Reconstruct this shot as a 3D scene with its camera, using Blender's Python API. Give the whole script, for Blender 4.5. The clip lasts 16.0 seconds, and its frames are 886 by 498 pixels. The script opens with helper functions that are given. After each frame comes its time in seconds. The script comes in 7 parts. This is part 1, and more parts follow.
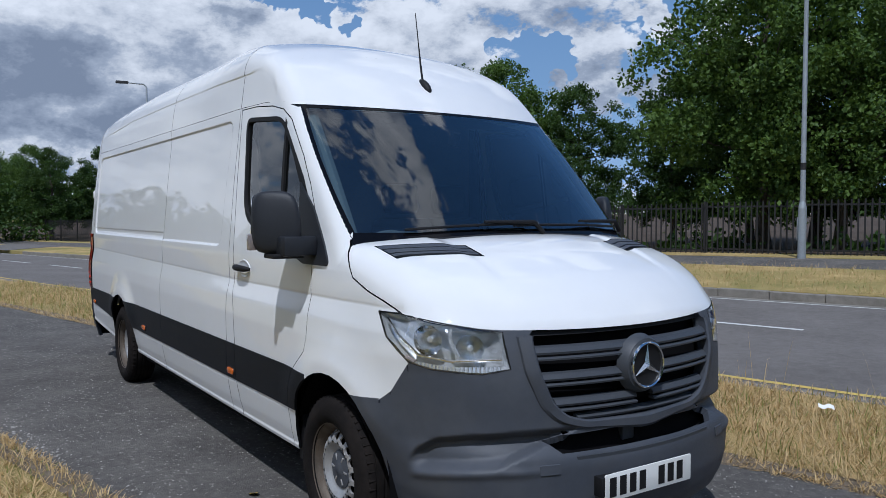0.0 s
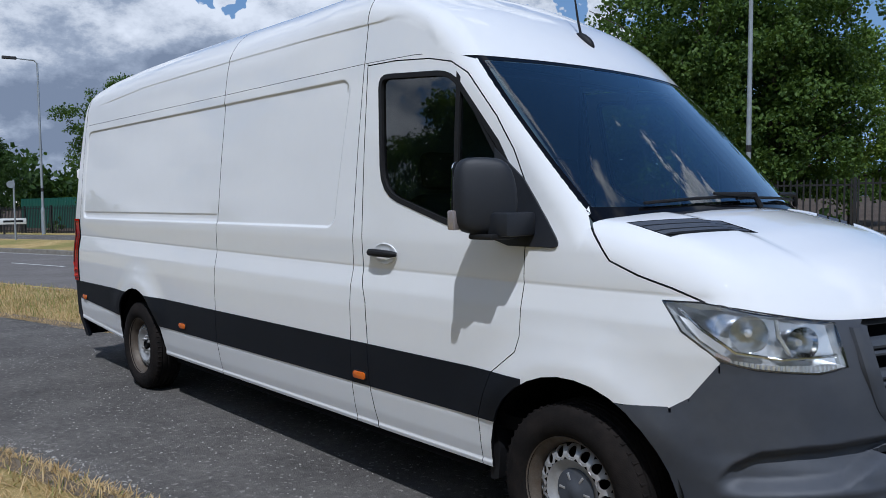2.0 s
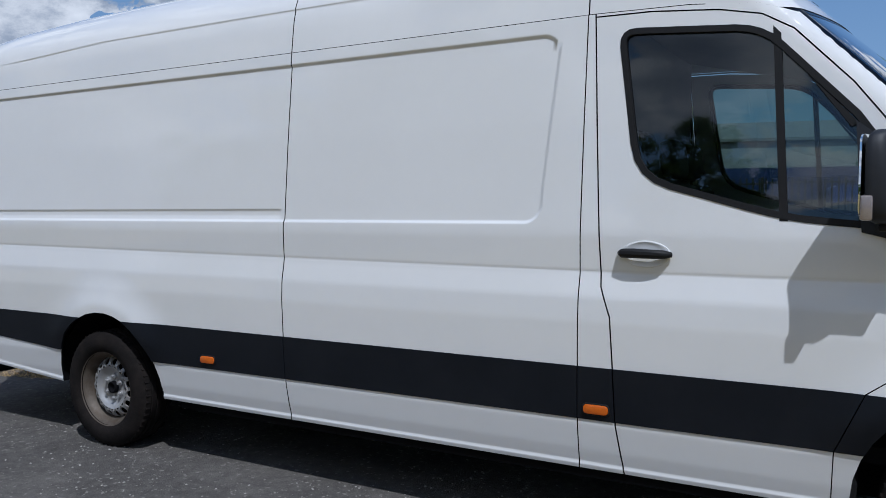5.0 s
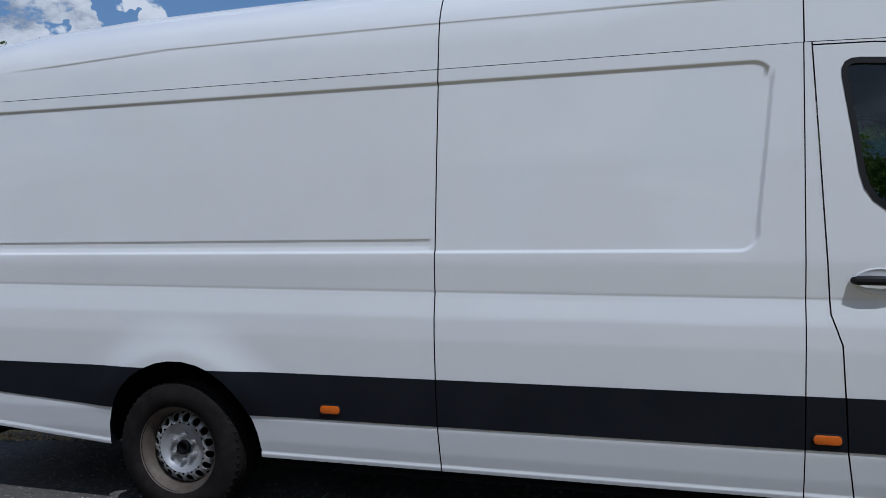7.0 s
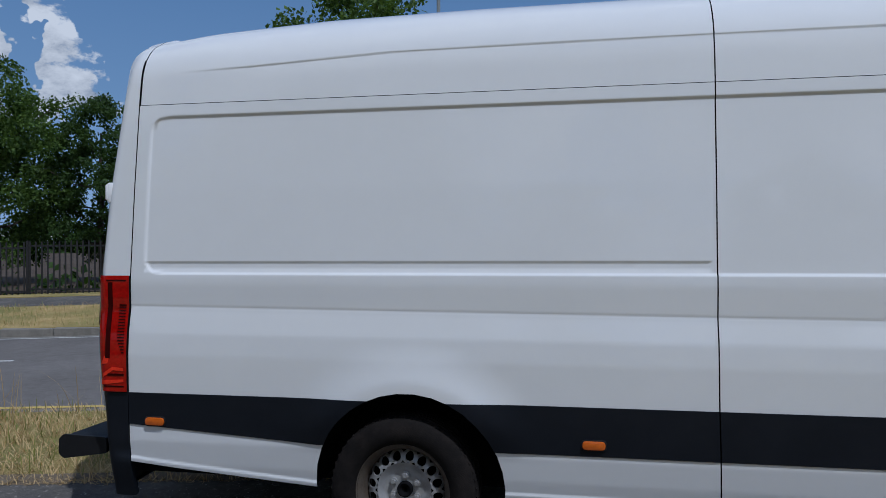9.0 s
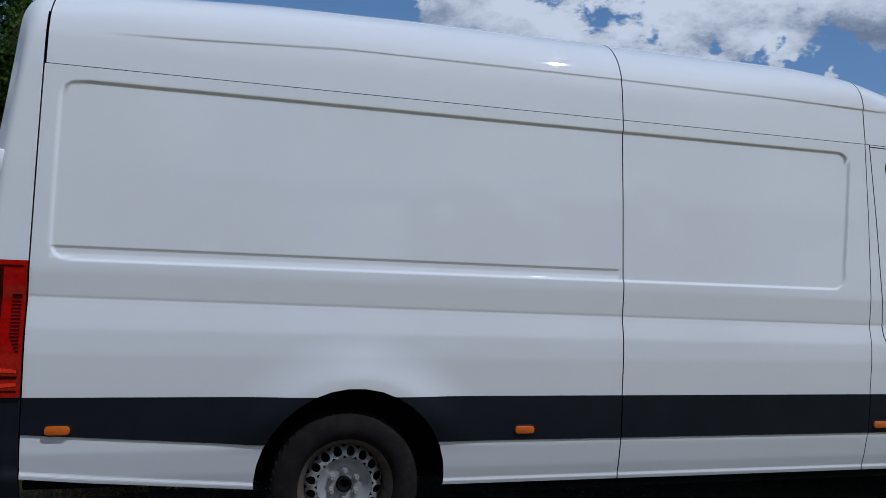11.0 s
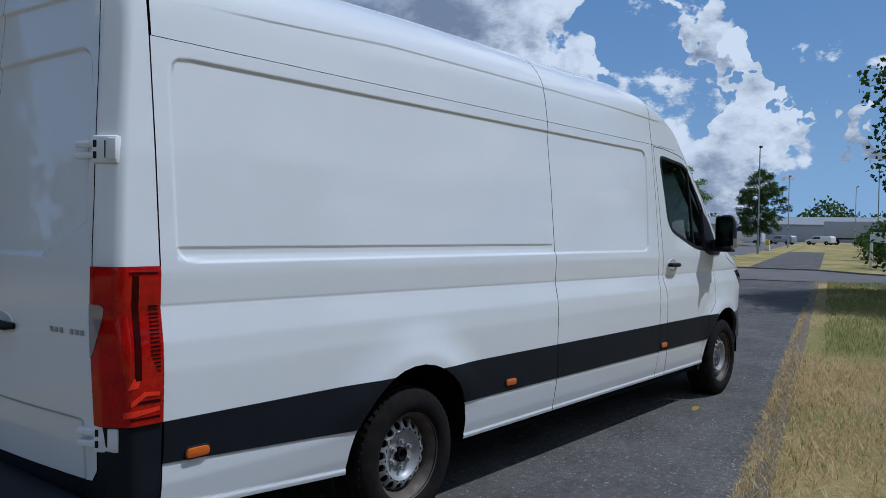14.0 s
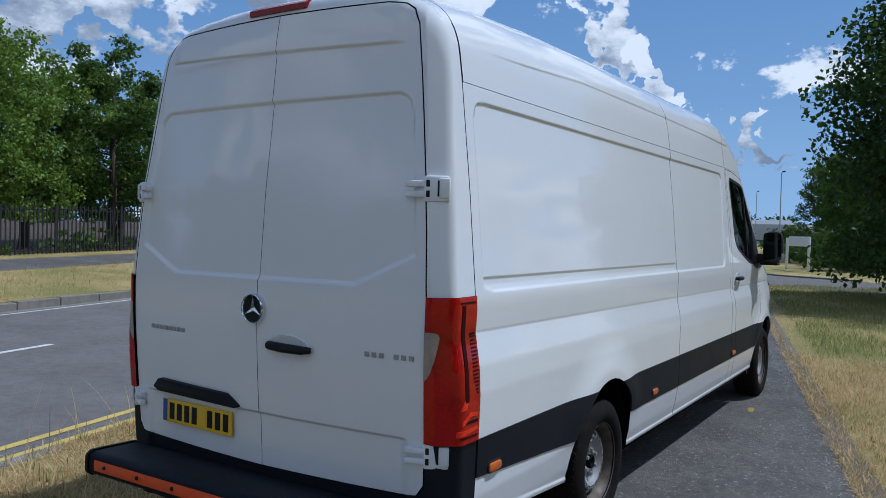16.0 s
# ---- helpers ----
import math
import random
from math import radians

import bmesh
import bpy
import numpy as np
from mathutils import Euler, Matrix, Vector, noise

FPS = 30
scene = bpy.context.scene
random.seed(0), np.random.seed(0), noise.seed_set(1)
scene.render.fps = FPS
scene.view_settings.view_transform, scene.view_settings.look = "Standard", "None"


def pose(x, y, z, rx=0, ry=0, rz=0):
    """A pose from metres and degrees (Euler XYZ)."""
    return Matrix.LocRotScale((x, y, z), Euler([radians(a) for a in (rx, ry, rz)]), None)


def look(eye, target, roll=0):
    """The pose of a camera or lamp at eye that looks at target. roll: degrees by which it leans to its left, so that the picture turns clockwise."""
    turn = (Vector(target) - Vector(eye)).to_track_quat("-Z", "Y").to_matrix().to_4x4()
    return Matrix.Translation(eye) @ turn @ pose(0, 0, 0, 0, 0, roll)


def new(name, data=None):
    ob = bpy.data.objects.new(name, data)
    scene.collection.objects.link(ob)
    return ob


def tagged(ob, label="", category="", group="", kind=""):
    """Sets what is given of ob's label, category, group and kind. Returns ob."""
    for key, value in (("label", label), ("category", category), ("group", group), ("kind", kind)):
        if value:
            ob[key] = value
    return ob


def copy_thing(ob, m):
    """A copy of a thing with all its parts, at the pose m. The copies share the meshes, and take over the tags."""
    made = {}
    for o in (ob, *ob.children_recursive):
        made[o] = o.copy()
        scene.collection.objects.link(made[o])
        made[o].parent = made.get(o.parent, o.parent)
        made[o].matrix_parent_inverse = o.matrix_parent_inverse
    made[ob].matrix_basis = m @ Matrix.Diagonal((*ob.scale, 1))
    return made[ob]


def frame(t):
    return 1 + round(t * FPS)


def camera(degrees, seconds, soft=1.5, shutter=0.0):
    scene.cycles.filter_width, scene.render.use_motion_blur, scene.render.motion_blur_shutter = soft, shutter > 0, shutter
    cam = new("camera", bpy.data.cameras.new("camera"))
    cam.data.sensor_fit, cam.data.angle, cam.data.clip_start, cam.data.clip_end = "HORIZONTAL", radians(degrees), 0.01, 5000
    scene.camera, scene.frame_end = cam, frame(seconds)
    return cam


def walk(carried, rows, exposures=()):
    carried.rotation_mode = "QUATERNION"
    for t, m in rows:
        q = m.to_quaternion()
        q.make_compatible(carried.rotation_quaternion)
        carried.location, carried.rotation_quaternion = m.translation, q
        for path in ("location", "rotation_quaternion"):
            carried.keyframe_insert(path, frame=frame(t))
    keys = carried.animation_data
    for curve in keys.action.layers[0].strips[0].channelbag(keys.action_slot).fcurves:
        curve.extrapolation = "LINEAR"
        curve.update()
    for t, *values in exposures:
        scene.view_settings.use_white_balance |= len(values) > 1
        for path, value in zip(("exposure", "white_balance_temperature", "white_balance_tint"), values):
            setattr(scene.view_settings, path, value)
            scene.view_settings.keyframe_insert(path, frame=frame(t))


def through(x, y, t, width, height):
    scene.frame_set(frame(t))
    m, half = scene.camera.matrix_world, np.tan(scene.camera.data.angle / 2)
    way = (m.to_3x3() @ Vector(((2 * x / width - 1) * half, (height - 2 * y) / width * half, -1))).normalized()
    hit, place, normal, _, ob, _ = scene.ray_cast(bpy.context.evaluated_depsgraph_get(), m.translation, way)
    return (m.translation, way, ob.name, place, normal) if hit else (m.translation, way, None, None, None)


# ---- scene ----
# camera and its walk round the van; the van's rear axle is the origin, +x is its nose
cam = camera(58.8, 16.0, soft=0.85)
ROWS = [
    (0.0, 7.599, -2.547, 1.538, 87.46, 0.03, 55.95),
    (0.5, 7.288, -2.792, 1.519, 87.05, -0.21, 53.00),
    (1.0, 6.967, -2.982, 1.513, 86.36, -0.38, 51.32),
    (1.5, 6.554, -3.127, 1.512, 86.44, 0.41, 50.44),
    (2.0, 6.210, -3.297, 1.483, 86.42, 0.42, 48.06),
    (2.5, 5.871, -3.445, 1.491, 86.27, 0.37, 45.50),
    (3.0, 5.439, -3.489, 1.463, 85.89, 0.73, 43.86),
    (3.5, 5.042, -3.608, 1.438, 85.48, 0.74, 42.64),
    (6.0, 3.216, -4.128, 1.432, 87.88, 0.57, 21.38),
    (6.5, 2.813, -4.209, 1.438, 88.10, 0.57, 19.76),
    (7.0, 2.425, -4.346, 1.464, 88.27, 0.84, 16.80),
    (7.5, 2.031, -4.339, 1.438, 89.61, 1.52, 16.35),
    (8.0, 1.605, -4.351, 1.462, 89.89, 2.27, 16.02),
    (10.5, -0.230, -4.574, 1.432, 90.89, -3.69, -8.11),
    (11.0, -0.619, -4.564, 1.402, 90.92, -2.48, -15.62),
    (11.5, -1.048, -4.570, 1.364, 89.87, -2.73, -20.84),
    (12.0, -1.464, -4.494, 1.391, 88.89, -2.94, -24.33),
    (12.5, -1.869, -4.290, 1.437, 88.92, 0.18, -32.95),
    (13.0, -2.276, -4.083, 1.441, 89.00, 0.12, -40.90),
    (13.5, -2.614, -3.824, 1.429, 88.98, -0.33, -47.37),
    (14.0, -2.953, -3.554, 1.475, 88.67, -0.82, -50.60),
    (14.5, -3.331, -3.336, 1.516, 88.31, -1.44, -53.57),
    (15.0, -3.579, -3.067, 1.522, 88.34, -1.76, -54.05),
    (15.5, -3.799, -2.780, 1.582, 88.34, -1.57, -54.55),
    (16.0, -4.069, -2.513, 1.587, 88.65, -1.31, -57.15),
]
EXPOSURES = [(0.0, -0.52, 5500, 11), (4.0, -0.47, 5520, 11), (7.0, -0.84, 5380, 11), (10.5, -0.90, 5330, 11), (12.5, -0.77, 5270, 9), (14.5, -0.64, 5200, 9), (16.0, -0.48, 5200, 9)]
walk(cam, [(t, pose(x, y, z, rx, ry, rz)) for t, x, y, z, rx, ry, rz in ROWS], EXPOSURES)

# ---------------------------------------------------------------- sky and sun
SUN_DIR = Vector((0.25, -0.245, 0.55)).normalized()
SUN_EL = math.asin(SUN_DIR.z)
world = bpy.data.worlds.new("world")
scene.world = world
world.use_nodes = True


class Nodes:
    """Small helper to wire node trees."""

    def __init__(self, tree):
        self.t = tree
        tree.nodes.clear()

    def n(self, kind, **inputs):
        node = self.t.nodes.new(kind)
        for k, v in inputs.items():
            self.put(node.inputs[k], v)
        return node

    def put(self, socket, v):
        if isinstance(v, bpy.types.NodeSocket):
            self.t.links.new(v, socket)
        else:
            socket.default_value = v

    def math(self, op, a, b=0.0, clamp=False):
        node = self.t.nodes.new("ShaderNodeMath")
        node.operation, node.use_clamp = op, clamp
        self.put(node.inputs[0], a), self.put(node.inputs[1], b)
        return node.outputs[0]

    def noise(self, vec, scale, detail=4, rough=0.5, w=None):
        node = self.t.nodes.new("ShaderNodeTexNoise")
        node.inputs["Scale"].default_value, node.inputs["Detail"].default_value, node.inputs["Roughness"].default_value = scale, detail, rough
        if vec is not None:
            self.put(node.inputs["Vector"], vec)
        return node.outputs["Fac"]

    def ramp(self, fac, *stops):
        node = self.t.nodes.new("ShaderNodeValToRGB")
        self.put(node.inputs[0], fac)
        el = node.color_ramp.elements
        while len(el) < len(stops):
            el.new(0.5)
        for e, (p, c) in zip(el, stops):
            e.position = p
            e.color = (c, c, c, 1) if isinstance(c, (int, float)) else (*c, 1)
        return node.outputs[0]

    def mix(self, fac, a, b, mode="MIX"):
        node = self.t.nodes.new("ShaderNodeMix")
        node.data_type, node.blend_type = "RGBA", mode
        self.put(node.inputs[0], fac)
        for s, v in ((node.inputs[6], a), (node.inputs[7], b)):
            self.put(s, v if isinstance(v, bpy.types.NodeSocket) else (*v, 1))
        return node.outputs[2]


def build_sky():
    k = Nodes(world.node_tree)
    sky = k.n("ShaderNodeTexSky")
    sky.sky_type, sky.sun_disc, sky.sun_elevation = "NISHITA", False, SUN_EL
    sky.sun_rotation = math.atan2(SUN_DIR.x, SUN_DIR.y)
    sky.altitude, sky.air_density, sky.dust_density, sky.ozone_density = 60.0, 1.0, 0.6, 1.6
    co = k.n("ShaderNodeTexCoord").outputs["Generated"]
    sep = k.n("ShaderNodeSeparateXYZ", Vector=co)
    z = k.math("MAXIMUM", sep.outputs[2], 0.0)

    def field(shift):
        """Cloud thickness for the looked-at part of the sky, moved by shift."""
        den = k.math("ADD", z, 0.80)
        v = k.n("ShaderNodeCombineXYZ", X=k.math("ADD", k.math("DIVIDE", sep.outputs[0], den), shift[0]), Y=k.math("ADD", k.math("DIVIDE", sep.outputs[1], den), shift[1]),
                Z=k.math("ADD", k.math("MULTIPLY", z, 1.3), shift[2])).outputs[0]
        big = k.noise(v, CLOUD_SCALE, 2, 0.5)
        puff = k.noise(v, CLOUD_SCALE * 3.0, 12, 0.63)
        return k.math("ADD", k.math("MULTIPLY", big, 0.58), k.math("MULTIPLY", puff, 0.42))

    wob = k.t.nodes.new("ShaderNodeTexNoise")
    wob.inputs["Scale"].default_value, wob.inputs["Detail"].default_value, wob.inputs["Roughness"].default_value = 6.0, 5.0, 0.55
    k.put(wob.inputs["Vector"], co)
    bend = k.t.nodes.new("ShaderNodeVectorMath")
    bend.operation = "MULTIPLY_ADD"
    k.put(bend.inputs[0], wob.outputs["Color"]), k.put(bend.inputs[1], (0.09, 0.09, 0.09)), k.put(bend.inputs[2], (-0.045, -0.045, -0.045))
    bent = k.t.nodes.new("ShaderNodeVectorMath")
    bent.operation = "ADD"
    k.put(bent.inputs[0], co), k.put(bent.inputs[1], bend.outputs[0])
    # banks and gaps: azimuth, height and radius in degrees, weight above zero for cloud
    bank, rise = 0.0, 0.0
    for az, el, rad, weight in SKY_BANKS:
        c, r = Vector((math.cos(radians(el)) * math.cos(radians(az)), math.cos(radians(el)) * math.sin(radians(az)), math.sin(radians(el)))), radians(rad)
        dot = k.t.nodes.new("ShaderNodeVectorMath")
        dot.operation = "DOT_PRODUCT"
        k.put(dot.inputs[0], bent.outputs[0]), k.put(dot.inputs[1], c)
        v = k.math("DIVIDE", k.math("SUBTRACT", dot.outputs["Value"], math.cos(r)), 1 - math.cos(r), True)
        bank = k.math("ADD", bank, k.math("MULTIPLY", v, weight))
        if weight > 0:
            rise = k.math("ADD", rise, k.math("MULTIPLY", v, k.math("MULTIPLY", k.math("SUBTRACT", z, c.z), 1 / r)))
    slant = k.math("ADD", k.math("MULTIPLY", k.math("ADD", sep.outputs[0], sep.outputs[1]), 0.022), k.math("MULTIPLY", k.math("MAXIMUM", k.math("SUBTRACT", z, 0.45), 0.0), 0.135))
    base = field((7.3, 2.1, 0.0))
    ragged = k.math("MULTIPLY", k.math("SUBTRACT", k.noise(co, 22, 8, 0.6), 0.5), 0.09)
    here = k.math("ADD", k.math("ADD", k.math("SUBTRACT", base, slant), bank), ragged)
    there = field((7.3 + 0.012, 2.1 - 0.012, 0.045))
    cover = k.ramp(here, (CLOUD_LO, 0.0), (CLOUD_HI, 1.0))
    # lit towards the sun, grey where the cloud is thick and its foot is turned away
    lit = k.math("ADD", k.math("MULTIPLY", k.math("SUBTRACT", base, there), 6.0), 0.58)
    lit = k.math("SUBTRACT", lit, k.math("MULTIPLY", k.math("MAXIMUM", k.math("SUBTRACT", k.math("SUBTRACT", base, slant), CLOUD_HI + 0.02), 0.0), 3.0))
    lit = k.math("ADD", lit, k.math("MULTIPLY", k.math("MINIMUM", k.math("MAXIMUM", rise, -0.6), 0.6), 0.30))
    tone = k.ramp(lit, (0.10, (3.4, 3.9, 4.8)), (0.38, (5.6, 6.1, 6.9)), (0.60, (9.6, 9.7, 9.8)), (0.85, (12.4, 12.3, 12.1)))
    deep = k.mix(0.55, sky.outputs[0], (1.0, 2.9, 6.6))
    low = k.ramp(z, (0.0, 1.0), (0.16, 0.45), (0.50, 0.0))
    blue = k.mix(low, deep, (5.0, 7.2, 9.6))
    col = k.mix(cover, blue, tone)
    back = k.n("ShaderNodeBackground", Color=col, Strength=0.09)
    out = k.n("ShaderNodeOutputWorld")
    k.t.links.new(back.outputs[0], out.inputs[0])


CLOUD_SCALE, CLOUD_LO, CLOUD_HI = 2.3, 0.474, 0.494
SKY_BANKS = [(170, 11, 13, 0.05), (160, 12.5, 8, 0.05), (153.8, 13.6, 3.4, -0.10), (145.7, 13.2, 6, 0.05), (136.8, 12.4, 3.8, -0.10), (131, 11, 5, 0.06), (127, 15.5, 8, 0.05),
             (115, 17.5, 7, -0.10), (90, 18, 16, -0.12), (62, 16.5, 12, 0.06), (50, 15.5, 5, 0.04), (37, 16, 7, 0.06), (37, 9.5, 5, -0.10), (25.2, 11.6, 3.8, 0.10), (34, 16.5, 5, 0.05),
             (21.3, 16.4, 4.0, 0.07), (15, 11.5, 5.5, -0.12), (15.2, 6.4, 3.0, 0.09), (19.3, 5.6, 3.0, 0.09), (11, 5.4, 2.8, 0.08), (56, 13.5, 8, 0.09), (54.3, 10.2, 2.8, -0.09), (4, 11, 8, -0.12), (29, 7.5, 3, -0.08)]
build_sky()
sun = new("sun", bpy.data.lights.new("sun", "SUN"))
sun.data.energy, sun.data.angle, sun.data.color = 4.4, radians(0.55), (1.0, 0.96, 0.90)
sun.matrix_world = look((SUN_DIR * 40), (0, 0, 0))

# ---------------------------------------------------------------- materials
def material(name, base, rough=0.5, metal=0.0, vary=0.0, scale=8.0, bump=0.0, bump_scale=120.0, coat=0.0, spec=0.5, dirt=None, dirt_scale=3.0, dirt_amount=0.5, random_tone=0.0, trans=0.0, ior=1.45):
    """A surface with tone variation at two scales, optional dirt and fine relief."""
    m = bpy.data.materials.new(name)
    m.use_nodes = True
    k = Nodes(m.node_tree)
    co = k.n("ShaderNodeTexCoord").outputs["Object"]
    bsdf = k.n("ShaderNodeBsdfPrincipled", Roughness=rough, Metallic=metal)
    bsdf.inputs["Specular IOR Level"].default_value = spec
    bsdf.inputs["Coat Weight"].default_value = coat
    bsdf.inputs["Coat Roughness"].default_value = 0.02
    bsdf.inputs["Coat IOR"].default_value = 1.55
    bsdf.inputs["Transmission Weight"].default_value = trans
    bsdf.inputs["IOR"].default_value = ior
    dark = tuple(c * (1 - vary) for c in base)
    light = tuple(min(1.0, c * (1 + vary)) for c in base)
    col = None
    if vary:
        f = k.math("ADD", k.math("MULTIPLY", k.noise(co, scale, 5, 0.6), 0.6), k.math("MULTIPLY", k.noise(co, scale * 9, 3, 0.6), 0.4))
        col = k.mix(k.ramp(f, (0.3, 0.0), (0.7, 1.0)), dark, light)
    if dirt:
        f = k.ramp(k.noise(co, dirt_scale, 8, 0.65), (0.45, 0.0), (0.75, dirt_amount))
        col = k.mix(f, col if col else base, dirt)
        r = k.math("ADD", k.math("MULTIPLY", f, 0.3), rough)
        k.put(bsdf.inputs["Roughness"], r)
    if random_tone:
        rnd = k.n("ShaderNodeNewGeometry").outputs["Random Per Island"]
        f = k.math("ADD", k.math("MULTIPLY", rnd, random_tone * 2), 1 - random_tone)
        hsv = k.n("ShaderNodeHueSaturation", Value=f)
        k.put(hsv.inputs["Color"], col if col else (*base, 1))
        col = hsv.outputs[0]
    k.put(bsdf.inputs["Base Color"], col if col else (*base, 1))
    if bump:
        b = k.n("ShaderNodeBump", Strength=bump, Distance=0.01)
        k.put(b.inputs["Height"], k.noise(co, bump_scale, 4, 0.6))
        k.put(bsdf.inputs["Normal"], b.outputs[0])
    out = k.n("ShaderNodeOutputMaterial")
    k.t.links.new(bsdf.outputs[0], out.inputs[0])
    return m


def glass(name, tint, rough=0.0, gain=1.35):
    m = bpy.data.materials.new(name)
    m.use_nodes = True
    k = Nodes(m.node_tree)
    tr = k.n("ShaderNodeBsdfTransparent", Color=(*tint, 1))
    gl = k.n("ShaderNodeBsdfGlossy", Color=(1, 1, 1, 1), Roughness=rough)
    fr = k.n("ShaderNodeFresnel", IOR=1.6)
    mx = k.n("ShaderNodeMixShader")
    k.put(mx.inputs[0], k.math("ADD", k.math("MULTIPLY", fr.outputs[0], gain), 0.02, True))
    k.t.links.new(tr.outputs[0], mx.inputs[1]), k.t.links.new(gl.outputs[0], mx.inputs[2])
    out = k.n("ShaderNodeOutputMaterial")
    k.t.links.new(mx.outputs[0], out.inputs[0])
    return m


PAINT = material("white_paint", (0.76, 0.76, 0.755), 0.55, spec=0.08, coat=1.0, vary=0.012, scale=1.5, dirt=(0.55, 0.53, 0.49), dirt_scale=2.0, dirt_amount=0.06)
PLASTIC = material("dark_plastic", (0.052, 0.058, 0.072), 0.52, vary=0.12, scale=3, bump=0.12, bump_scale=900, dirt=(0.10, 0.10, 0.10), dirt_scale=4, dirt_amount=0.35)
STRIP = material("strip_plastic", (0.0065, 0.0085, 0.013), 0.55, spec=0.24, vary=0.12, scale=3, bump=0.1, bump_scale=900, dirt=(0.022, 0.022, 0.024), dirt_scale=3, dirt_amount=0.25)
MIRROR_PLASTIC = material("mirror_plastic", (0.017, 0.019, 0.024), 0.5, spec=0.4, vary=0.12, scale=6, bump=0.12, bump_scale=900)
GRILLE_PLASTIC = material("grille_plastic", (0.048, 0.053, 0.062), 0.5, vary=0.1, scale=5, bump=0.1, bump_scale=900)
BLACK = material("black_rubber", (0.010, 0.010, 0.011), 0.6, spec=0.3, vary=0.2, scale=20)
FRIT = material("windscreen_band", (0.004, 0.004, 0.005), 0.08, spec=0.25, vary=0.1, scale=8)
LINER = material("black_liner", (0.006, 0.006, 0.007), 0.9, spec=0.1, vary=0.2, scale=6)
RUBBER = material("tyre_rubber", (0.012, 0.0105, 0.010), 0.85, spec=0.12, vary=0.25, scale=14, bump=0.3, bump_scale=260, dirt=(0.04, 0.031, 0.026), dirt_scale=7, dirt_amount=0.45)
STEEL = material("silver_steel", (0.40, 0.40, 0.40), 0.42, 0.45, vary=0.12, scale=9, dirt=(0.16, 0.11, 0.07), dirt_scale=9, dirt_amount=0.5)
RUST = material("rusty_rim", (0.115, 0.095, 0.075), 0.6, 0.4, vary=0.3, scale=16, dirt=(0.08, 0.05, 0.03), dirt_scale=12, dirt_amount=0.8)
CHROME = material("chrome", (0.75, 0.76, 0.77), 0.12, 1.0)
REFLECTOR = material("lamp_reflector", (0.80, 0.83, 0.86), 0.14, 0.70, vary=0.15, scale=26)
GREY_PLASTIC = material("grey_interior", (0.15, 0.16, 0.17), 0.7, vary=0.1, scale=5)
SEAT = material("seat_fabric", (0.035, 0.037, 0.04), 0.9, vary=0.2, scale=30, bump=0.3, bump_scale=300)
AMBER = material("amber_lens", (0.58, 0.115, 0.005), 0.22, vary=0.15, scale=60, coat=0.6)
RED = material("red_lens", (0.36, 0.004, 0.002), 0.10, spec=0.15, vary=0.45, scale=9, coat=0.35)
RED_DARK = material("dark_red_lens", (0.035, 0.001, 0.001), 0.45, spec=0.1, vary=0.2, scale=20)
BRAKE_RED = material("brake_lamp_red", (0.20, 0.004, 0.008), 0.2, spec=0.3, vary=0.2, scale=20)
RED_BRIGHT = material("bright_red_facet", (0.80, 0.035, 0.012), 0.25, spec=0.2, vary=0.3, scale=18)
CLEAR_LAMP = material("clear_lamp", (0.30, 0.26, 0.25), 0.12, 0.3, vary=0.2, scale=25, coat=1.0)
WHITE_PLASTIC = material("white_plastic", (0.75, 0.75, 0.75), 0.4, vary=0.05, scale=30)
PLATE_WHITE = material("white_plate", (0.78, 0.78, 0.75), 0.35, vary=0.04, scale=20)
PLATE_YELLOW = material("yellow_plate", (0.72, 0.46, 0.02), 0.35, vary=0.05, scale=20)
PLATE_BLUE = material("blue_band", (0.02, 0.07, 0.32), 0.4)
ORANGE_TAPE = material("orange_red_tape", (0.75, 0.09, 0.02), 0.4, vary=0.1, scale=30)
WINDSCREEN = glass("windscreen_glass", (0.60, 0.72, 0.74), gain=1.8)
SIDE_GLASS = glass("side_glass", (0.44, 0.53, 0.49), gain=1.1)
LENS = glass("lamp_lens", (0.98, 0.98, 0.98))
MIRROR = material("mirror_glass", (0.85, 0.86, 0.87), 0.02, 1.0)

# ---------------------------------------------------------------- mesh helpers
def part(name, bm, mat, parent=None, label="", smooth=True, angle=35):
    """Links a bmesh as one mesh object, under a thing or a part."""
    me = bpy.data.meshes.new(name)
    bm.to_mesh(me)
    bm.free()
    for m in (mat if isinstance(mat, (list, tuple)) else [mat]):
        me.materials.append(m)
    if smooth:
        me.shade_smooth()
        me.set_sharp_from_angle(angle=radians(angle))
    ob = new(name, me)
    ob.parent = parent
    if label:
        tagged(ob, label)
    return ob


def thing(name, label, category, group="", kind="", at=None):
    """An Empty at the base of a thing that has parts."""
    ob = new(name)
    ob.empty_display_size = 0.1
    if at is not None:
        ob.matrix_basis = at
    return tagged(ob, label, category, group, kind)


def box(bm, x0, x1, y0, y1, z0, z1, bevel=0.0, m=None, segs=2):
    """A bevelled box between the given planes, joined to bm."""
    t = bmesh.new()
    bmesh.ops.create_cube(t, size=1.0)
    bmesh.ops.transform(t, matrix=Matrix.Translation(((x0 + x1) / 2, (y0 + y1) / 2, (z0 + z1) / 2)) @ Matrix.Diagonal((x1 - x0, y1 - y0, z1 - z0, 1)), verts=t.verts)
    if bevel:
        bmesh.ops.bevel(t, geom=list(t.edges), offset=bevel, segments=segs, affect="EDGES", profile=0.5)
    join(bm, t, m)
    return bm


